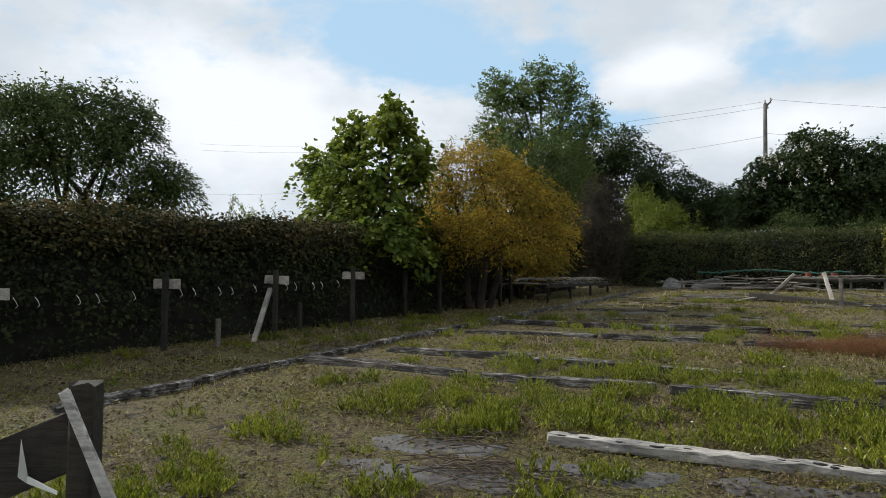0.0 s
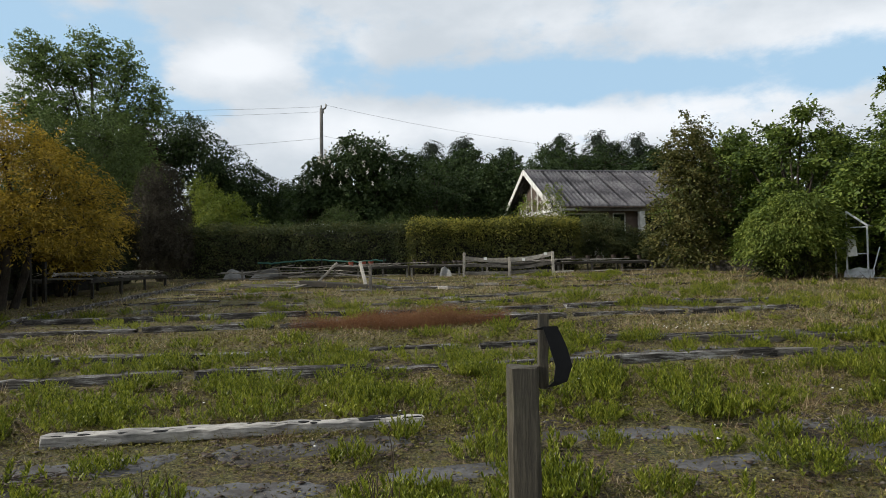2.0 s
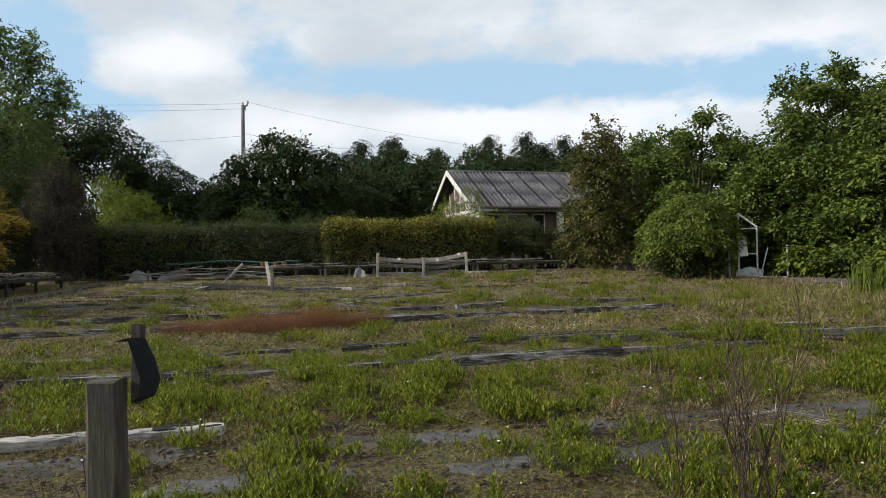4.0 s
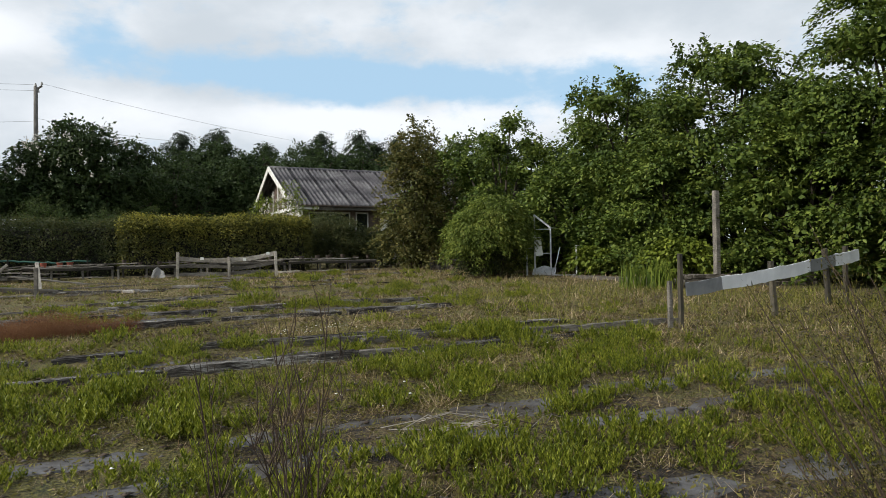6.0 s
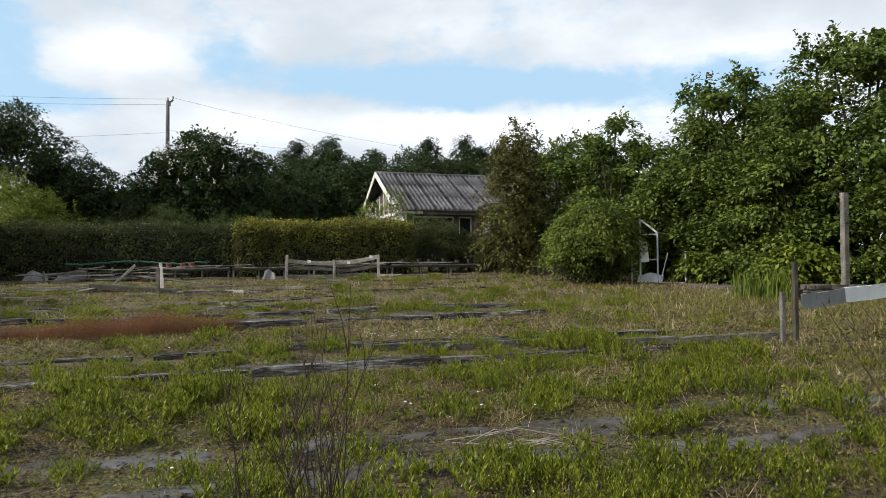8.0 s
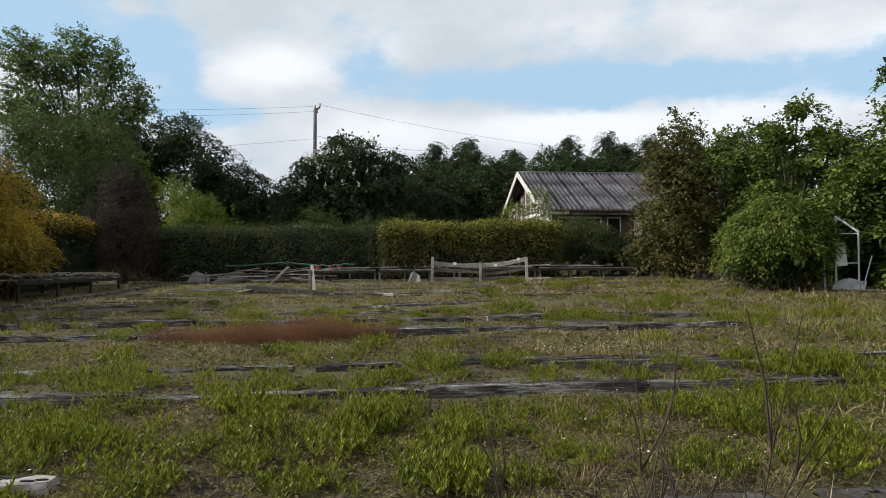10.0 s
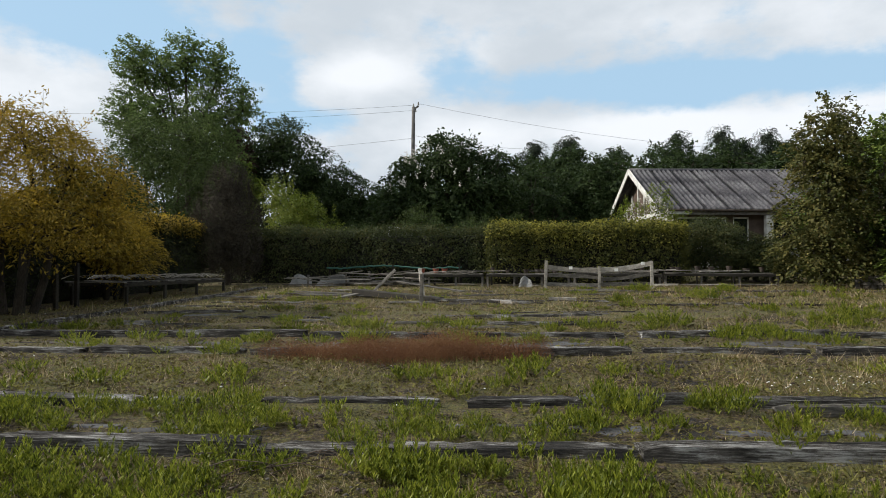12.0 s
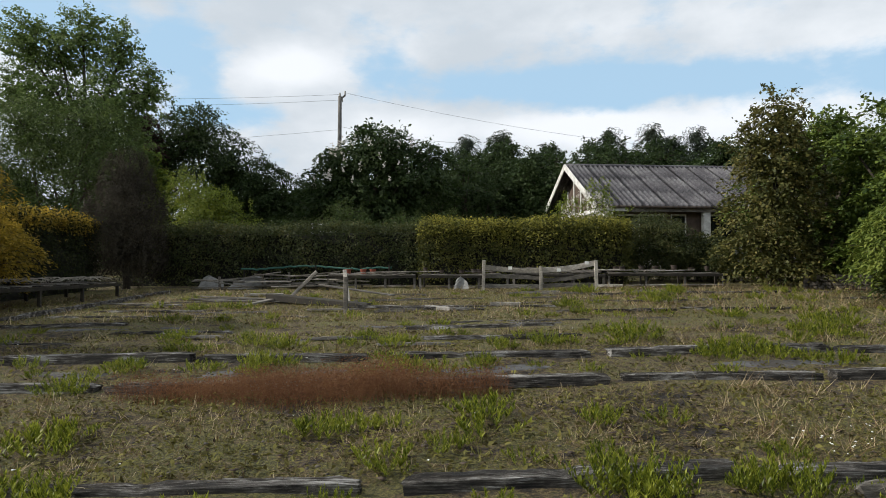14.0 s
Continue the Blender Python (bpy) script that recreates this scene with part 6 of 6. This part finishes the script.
def build_grass():
    rng = np.random.default_rng(51)
    carpet("low_herbs", 330000, 0.014, 0.032, M_MOSS, "low mossy herbs and litter over the beds", rng, lambda x, y: np.where(on_path(x, y), 0.3, 0.35 + 0.6 * patchy(x, y, 2.3)), 0.05)
    carpet("dry_litter", 80000, 0.010, 0.024, M_LITTER, "dry stalks and dead leaves strewn on the beds", rng, lambda x, y: np.where(on_path(x, y), 0.35, 0.2 + 0.6 * (1 - patchy(x, y, 1.7))), 0.03)
    def tuft(x, y):
        return (0.5 + 0.5 * np.sin(x * 9.1 + 2.0 * np.sin(y * 5.3)) * np.sin(y * 10.3 + 2.0 * np.sin(x * 4.7))) ** 2.2
    x, y, d = field_points(rng, 620000)
    t = tuft(x, y)
    keep = rng.random(len(x)) < np.where(on_path(x, y), 0.08, (0.1 + 0.9 * patchy(x, y, 1.0)) * (0.08 + 0.92 * t))
    x, y, d, t = x[keep], y[keep], d[keep], t[keep]
    blades("grass", x, y, rng.uniform(0.025, 0.09, len(x)) * (0.5 + 0.9 * t), 0.004 + 0.0010 * d, M_GRASS, "short patchy field grass", rng, 0.6)
    x, y, d = field_points(rng, 760000)
    t = tuft(y * 0.8 + 3, x * 0.8 - 2)
    keep = rng.random(len(x)) < np.where(on_path(x, y), 0.06, (0.8 * (1 - patchy(x, y, 1.0)) + 0.08 + 0.018 * y + np.where((x > 2.5) & (y > 8), 0.2, 0.0)) * (0.08 + 0.92 * t))
    x, y, d, t = x[keep], y[keep], d[keep], t[keep]
    blades("dry_grass", x, y, rng.uniform(0.03, 0.13, len(x)) * (0.4 + 1.0 * t) * np.where(x > 3, 1.35, 1.0), 0.0020 + 0.0007 * d, M_STRAW, "dry straw-coloured grass stems", rng, 0.75)
    x, y, d = field_points(rng, 100000)
    t = tuft(x + 1, y + 5)
    keep = (x > 3.0) & (y < 15) & (rng.random(len(x)) < np.where(on_path(x, y), 0.1, t * patchy(x, y, 1.4) * np.clip((x - 2) / 5, 0.1, 0.9)))
    x, y, d, t = x[keep], y[keep], d[keep], t[keep]
    blades("lush_grass", x, y, rng.uniform(0.04, 0.16, len(x)) * (0.6 + 0.7 * t), 0.004 + 0.0011 * d, M_LUSH, "lush yellow-green grass near the open fence", rng, 0.45)
    # long grass towards the open fence
    n = 15000
    x, y = rng.uniform(7.0, 15.5, n), rng.uniform(4.5, 16.0, n)
    keep = rng.random(n) < 1.4 * patchy(x, y, 0.8) ** 2
    x, y = x[keep], y[keep]
    blades("long_grass", x, y, rng.uniform(0.06, 0.22, len(x)), np.full(len(x), 0.012), M_LUSH, "long green grass around the open fence", rng, 0.3)
    # red sorrel patch: green leaves low down, stems and loose rusty flower heads above
    n = 7000
    x = rng.normal(-0.75, 0.95, n)
    y = row_y(11.6, x) + rng.normal(0, 0.24, n) * (1.1 - 0.35 * np.abs(x + 0.75))
    keep = np.abs(x + 0.75) < 1.9
    x, y = x[keep], y[keep]
    h = rng.uniform(0.10, 0.30, len(x)) * (0.6 + 0.8 * patchy(x, y, 2.0))
    blades("sorrel_stems", x, y, h * 0.7, np.full(len(x), 0.004), M_SORREL, "rust-red stems of sorrel in flower", rng, 0.3)
    m = 6
    fx, fy, fh = np.repeat(x, m), np.repeat(y, m), np.repeat(h, m)
    pos = np.stack([fx + rng.normal(0, 0.025, len(fx)), fy + rng.normal(0, 0.025, len(fx)), ground_z(fx, fy) + fh * rng.uniform(0.45, 1.05, len(fx))], 1)
    tagged(new("red_sorrel", leaf_mesh("red_sorrel", pos, sphere_dirs(rng, len(pos)), rng.uniform(0.008, 0.020, len(pos)), M_SORREL, rng, 0.6)), "rust-red patch of sorrel in flower", "sorrel", kind="stuff")


build_grass()


def weed_arrays(rng, stems, h, r, leaf=0.045):
    """A dense tuft of leafy shoots: narrow leaves spiral up each stem and crowd at its tip."""
    P, N, A, S = [], [], [], []
    for s in range(stems):
        a, q = rng.uniform(0, 6.283), r * math.sqrt(rng.random())
        bx, by = q * math.cos(a), q * math.sin(a)
        hh = h * rng.uniform(0.55, 1.1) * (1 - 0.45 * (q / r) ** 2)
        lx, ly = bx * 0.7 + rng.normal(0, 0.02), by * 0.7 + rng.normal(0, 0.02)
        n = int(11 + 5 * rng.random())
        f = np.linspace(0.15, 1.0, n) ** 0.7
        ang = np.arange(n) * 2.4 + a
        out = np.stack([np.cos(ang), np.sin(ang), 1.1 + 2.2 * f ** 2], 1)
        out /= np.linalg.norm(out, axis=1, keepdims=True)
        L = leaf * (1.15 - 0.35 * f) * rng.uniform(0.8, 1.25, n)
        c = np.stack([bx + lx * f, by + ly * f, hh * f * 0.92], 1) + out * (L * 0.45)[:, None]
        nr = np.cross(out, np.stack([-np.sin(ang), np.cos(ang), np.zeros(n)], 1))
        nr[nr[:, 2] < 0] *= -1
        P.append(c); N.append(nr); A.append(out); S.append(L)
    return np.concatenate(P), np.concatenate(N), np.concatenate(A), np.concatenate(S)


def build_weeds():
    rng = np.random.default_rng(71)
    meshes = []
    for k in range(8):
        P, N, A, S = weed_arrays(rng, 30 + 6 * k, 0.16 + 0.012 * k, 0.10 + 0.013 * k)
        meshes.append(leaf_mesh("weed_clump", P, N, S, M_WEED, rng, 0.23, A))
    def thick(x, y, b):
        # crowded on the paths and the near bed, thin on the open beds
        if min(abs(b - q) for q in (7.6, 9.06, 11.98, 13.7)) < 0.16 or abs(b - 4.8) < 0.17 or abs(b - 4.08) < 0.14 or (-3.0 < x < 0.5 and 4.6 < b < 5.5):
            return 0.06
        near = 0.7 if 2.6 < b < 4.75 else 0.65 if 5.0 < b < 7.3 else 0.6 if 7.75 < b < 8.95 else 0.12
        return near * (0.25 + 1.1 * patchy(np.array([x]), np.array([y]), 0.9)[0])
    # single large tufts on the further beds
    for k, (x, y, s) in enumerate(((1.0, 14.4, 1.3), (1.6, 14.9, 1.4), (2.9, 15.4, 1.7), (3.8, 14.1, 1.7), (4.2, 14.2, 1.3), (-2.6, 14.5, 1.2), (-0.3, 10.2, 1.3), (-3.3, 11.3, 1.1), (-0.4, 15.0, 1.1), (5.9, 15.8, 1.5), (6.6, 17.2, 1.6), (-4.6, 17.6, 1.2), (2.3, 20.5, 1.6), (4.5, 21.6, 1.7), (5.4, 24.2, 1.8), (3.0, 24.6, 1.7), (7.0, 22.4, 1.6), (-6.2, 19.6, 1.3))):
        solo("weed_clump", meshes[(3 * k) % 8], M_WEED, "large bright green weed tuft on an open bed", "weed", "weed clumps on the beds", pose(x, y, gz(x, y) - 0.012, 0, 0, 77 * k) @ Matrix.Diagonal((s, s, s * 0.9, 1)))
    count = 0
    while count < 280:
        x, b = rng.uniform(-5.0, 8.0), rng.uniform(2.3, 9.0)
        y = row_y(b, x)
        if rng.random() > thick(x, y, b) or y < 1.7 or math.hypot(x - 0.72, y - 2.1) < 0.25 or math.hypot(x - 5.85, y - 1.28) < 1.0 or (x < -2.2 and 3.0 < b < 4.6 and rng.random() < 0.6):
            continue
        s = rng.uniform(0.65, 1.3)
        solo("weed_clump", meshes[count % 8], M_WEED, "bright green clump of leafy weed shoots", "weed", "weed clumps on the beds", pose(x, y, gz(x, y) - 0.012, 0, 0, rng.uniform(0, 360)) @ Matrix.Diagonal((s, s, s * rng.uniform(0.85, 1.15), 1)))
        count += 1
    P, N, A, S = [], [], [], []
    k = 0
    while k < 600:
        u = rng.random()
        if u < 0.74:
            x, b = rng.uniform(-6.5, 9.0), rng.uniform(2.3, 9.0)
            if rng.random() > thick(x, row_y(b, x), b):
                continue
        elif u < 0.95:
            x = rng.uniform(-8, 10)
            b = rng.choice([9.4, 10.5, 12.4, 12.9, 13.3, 14.4, 14.9, 15.8, 17.1, 18.3, 21.2, 23.0, 24.8]) + rng.normal(0, 0.25)
        else:
            x, b = rng.uniform(-11.2, -8.0), rng.uniform(4.5, 15)
        y = row_y(b, x)
        far = b > 9.2
        p, n, a, s = weed_arrays(rng, int(rng.integers(6, 22)) if not far else int(rng.integers(14, 34)), 0.16 if not far else 0.2, 0.11 if not far else 0.18, 0.05 if not far else 0.06)
        sc = rng.uniform(0.55, 1.15)
        P.append(p * sc + np.array([x, y, gz(x, y) - 0.012])); N.append(n); A.append(a); S.append(s * sc)
        k += 1
    me = leaf_mesh("weeds", np.concatenate(P), np.concatenate(N), np.concatenate(S), M_WEED, rng, 0.24, np.concatenate(A))
    tagged(new("weeds", me), "scattered bright green weed shoots over the field", "weed", kind="stuff")


build_weeds()


def build_litter():
    """Pebbles, chips and white flower heads strewn over the field."""
    rng = np.random.default_rng(81)
    def bits(name, n, lo, hi, mat, label, cat, zoff=0.02, flat=0.5, region=None):
        x, y, _ = field_points(rng, n)
        if region:
            x, y = rng.uniform(region[0], region[1], n), rng.uniform(region[2], region[3], n)
        n = len(x)
        base = np.array([(1, 0, 0), (-0.5, 0.87, 0), (-0.5, -0.87, 0), (0.15, 0.1, 1), (0, 0, -0.6)])
        f = np.array([(0, 1, 3), (1, 2, 3), (2, 0, 3), (1, 0, 4), (2, 1, 4), (0, 2, 4)])
        s = rng.uniform(lo, hi, n)
        a = rng.uniform(0, 6.283, n)
        c, sn = np.cos(a)[:, None], np.sin(a)[:, None]
        bx = (base[None, :, 0] * c - base[None, :, 1] * sn) * s[:, None] + rng.normal(0, 0.15, (n, 5)) * s[:, None]
        by = (base[None, :, 0] * sn + base[None, :, 1] * c) * s[:, None] + rng.normal(0, 0.15, (n, 5)) * s[:, None]
        bz = base[None, :, 2] * s[:, None] * flat
        v = np.stack([bx + x[:, None], by + y[:, None], bz + (ground_z(x, y) + zoff)[:, None]], 2).reshape(-1, 3)
        ff = (np.arange(n)[:, None, None] * 5 + f[None]).reshape(-1, 3)
        tagged(new(name, fast_mesh(name, v, ff, mat)), label, cat, kind="stuff")
    bits("pebbles", 3500, 0.008, 0.028, M_STONE, "small grey pebbles strewn over the soil", "pebbles", 0.03)
    bits("wood_chips", 5500, 0.012, 0.045, M_TWIG, "dark wood chips and dead stalks on the soil", "wood chips", 0.02, 0.3)
    bits("white_flowers", 90, 0.008, 0.018, M_DAISY, "small white flower heads among the grass", "flowers", 0.11)
    bits("white_flowers", 45, 0.008, 0.014, M_DAISY, "small white flower heads among the grass", "flowers", 0.13, region=(3.2, 4.6, 9.6, 10.6))


build_litter()


def build_brush():
    """Dead stalks lying in loose heaps."""
    rng = random.Random(31)
    for x, y, n, L0 in ((-2.55, 3.75, 46, 0.7), (-3.3, 4.4, 26, 0.6), (4.75, 5.0, 14, 0.8), (5.2, 4.6, 10, 0.5), (-0.4, 7.2, 12, 0.6)):
        bm = bmesh.new()
        for k in range(n):
            a, L = rng.uniform(-0.5, 0.9), L0 * rng.uniform(0.4, 1.2)
            ox, oy = rng.uniform(-0.45, 0.45), rng.uniform(-0.25, 0.25)
            pts = [(ox + L * (f - 0.5) * math.cos(a), oy + L * (f - 0.5) * math.sin(a), 0.02 + 0.07 * math.sin(3.14 * f) * rng.random() + 0.05 * rng.random()) for f in (0, 0.33, 0.66, 1)]
            tube(pts, [0.004, 0.004, 0.003, 0.0015], 4, bm)
        ob = solo("dead_stalks", bm, M_TWIG if L0 < 0.75 else M_PALE, "loose heap of dead stalks on the soil", "brushwood", "heaps of dead stalks", Matrix.Translation((x, y, gz(x, y))))
        ob["kind"] = "stuff"


build_brush()


# ---------------------------------------------------------------- twiggy stems and the broom bush by the path
def build_twigs():
    """Bare upright stems in front of the walker."""
    def clump(x, y, n, h, spread, seed, label):
        rng = random.Random(seed)
        g = gz(x, y)
        ob = thing("bare_shrub", x, y, g, label, "shrub", "bare stems")
        for k in range(n):
            a = rng.uniform(0, 6.283)
            r = rng.uniform(0, 0.1)
            hh = h * rng.uniform(0.5, 1.0)
            lx, ly = spread * rng.uniform(-1, 1), spread * rng.uniform(-1, 1)
            pts = [(r * math.cos(a) + lx * f * f + rng.uniform(-0.008, 0.008), r * math.sin(a) + ly * f * f, hh * f - 0.03) for f in (0, 0.2, 0.4, 0.6, 0.8, 1.0)]
            bm = tube(pts, [0.0036, 0.0033, 0.003, 0.0024, 0.0018, 0.001], 5)
            for j in range(4):
                i = rng.randrange(2, 5)
                p = Vector(pts[i])
                q = p + Vector((rng.uniform(-0.08, 0.08), rng.uniform(-0.08, 0.08), rng.uniform(0.1, 0.28)))
                tube([p, p.lerp(q, 0.5) + Vector((0.01, 0, 0)), q], [0.003, 0.0022, 0.001], 4, bm)
            part("stem", bm, M_TWIG, ob)
    clump(TWIG[0], TWIG[1], 18, 1.4, 0.3, 3, "thin bare brown stems rising from the weeds")
    clump(TWIG[0] - 0.32, TWIG[1] + 0.05, 3, 1.45, 0.12, 4, "thin bare brown stems rising from the weeds")
    clump(-0.9, 2.9, 6, 0.55, 0.12, 5, "few short dead stalks among weeds")
    clump(0.1, 3.0, 5, 0.6, 0.12, 6, "few short dead stalks among weeds")


TWIG = (3.16, 3.1)
build_twigs()


def build_reeds():
    """Upright sword leaves of an iris clump below the trees."""
    rng = np.random.default_rng(12)
    for cx, cy, n in ((12.55, 14.75, 150), (12.2, 15.4, 90)):
        x, y = cx + rng.normal(0, 0.2, n), cy + rng.normal(0, 0.2, n)
        g = np.array([cx, cy, gz(cx, cy)])
        a, h = rng.uniform(0, 6.283, n), rng.uniform(0.4, 0.85, n)
        root = np.stack([x, y, ground_z(x, y) - 0.03], 1) - g
        side = np.stack([np.cos(a), np.sin(a), np.zeros(n)], 1) * 0.012
        mid = root + np.stack([rng.normal(0, 0.04, n), rng.normal(0, 0.04, n), h * 0.55], 1)
        tip = mid + np.stack([rng.normal(0, 0.09, n), rng.normal(0, 0.09, n), h * 0.45], 1)
        v = np.stack([root - side, root + side, mid + side * 0.8, tip, mid - side * 0.8], 1).reshape(-1, 3)
        tagged(new("iris_clump", fast_mesh("iris_clump", v, np.arange(5 * n).reshape(n, 5), L_SYC)), "upright green sword leaves of an iris clump", "plant", "iris clumps").matrix_basis = Matrix.Translation(g)


build_reeds()


def build_broom():
    """Large broom bush with arching green-brown switches."""
    x, y = 5.85, 1.28
    g = gz(x, y)
    rng = np.random.default_rng(97)
    ob = thing("broom_bush", x, y, g, "large broom bush with arching olive switches", "shrub")
    P, N, A, S = [], [], [], []
    for k in range(760):
        a, r = rng.uniform(0, 6.283), 1.05 * math.sqrt(rng.random())
        bx, by = r * math.cos(a), r * math.sin(a)
        hh = rng.uniform(1.0, 2.6) * (1 - 0.45 * r)
        lx, ly = math.cos(a) * (0.1 + 0.5 * r) * rng.uniform(0.3, 0.9) + rng.normal(0, 0.14), math.sin(a) * (0.1 + 0.5 * r) * rng.uniform(0.3, 0.9) + rng.normal(0, 0.14)
        fs = np.linspace(0, 1, 6)
        pts = np.stack([bx + lx * fs ** 1.6, by + ly * fs ** 1.6, hh * fs - 0.05], 1)
        if k % 3 == 0:
            part("switch", tube([tuple(p) for p in pts], [0.006, 0.005, 0.0045, 0.0035, 0.0025, 0.001], 5), M_TWIG, ob, "brown woody switch")
        n = 330
        f = rng.uniform(0.06, 1.0, n)
        c = np.stack([np.interp(f, fs, pts[:, i]) for i in range(3)], 1) + rng.normal(0, 0.017, (n, 3))
        d = np.stack([np.full(n, lx), np.full(n, ly), np.full(n, hh)], 1) + rng.normal(0, 0.42, (n, 3))
        d /= np.linalg.norm(d, axis=1, keepdims=True)
        P.append(c); A.append(d); N.append(sphere_dirs(rng, n)); S.append(rng.uniform(0.008, 0.018, n))
    m = 120000
    d = sphere_dirs(rng, m) * (rng.random((m, 1)) ** 0.45)
    P.append(d * np.array([1.1, 1.1, 0.95]) + np.array([0.05, 0.0, 0.75]))
    A.append(rng.normal(size=(m, 3)) * 0.5 + np.array([0, 0, 1.0])); N.append(sphere_dirs(rng, m)); S.append(rng.uniform(0.010, 0.026, m))
    P, N, A, S = np.concatenate(P), np.concatenate(N), np.concatenate(A), np.concatenate(S)
    keep = P[:, 2] > 0.05
    part("foliage", leaf_mesh("foliage", P[keep], N[keep], S[keep], L_BROOM, rng, 0.28, A[keep]), L_BROOM, ob, "fine olive-green leaves")


build_broom()
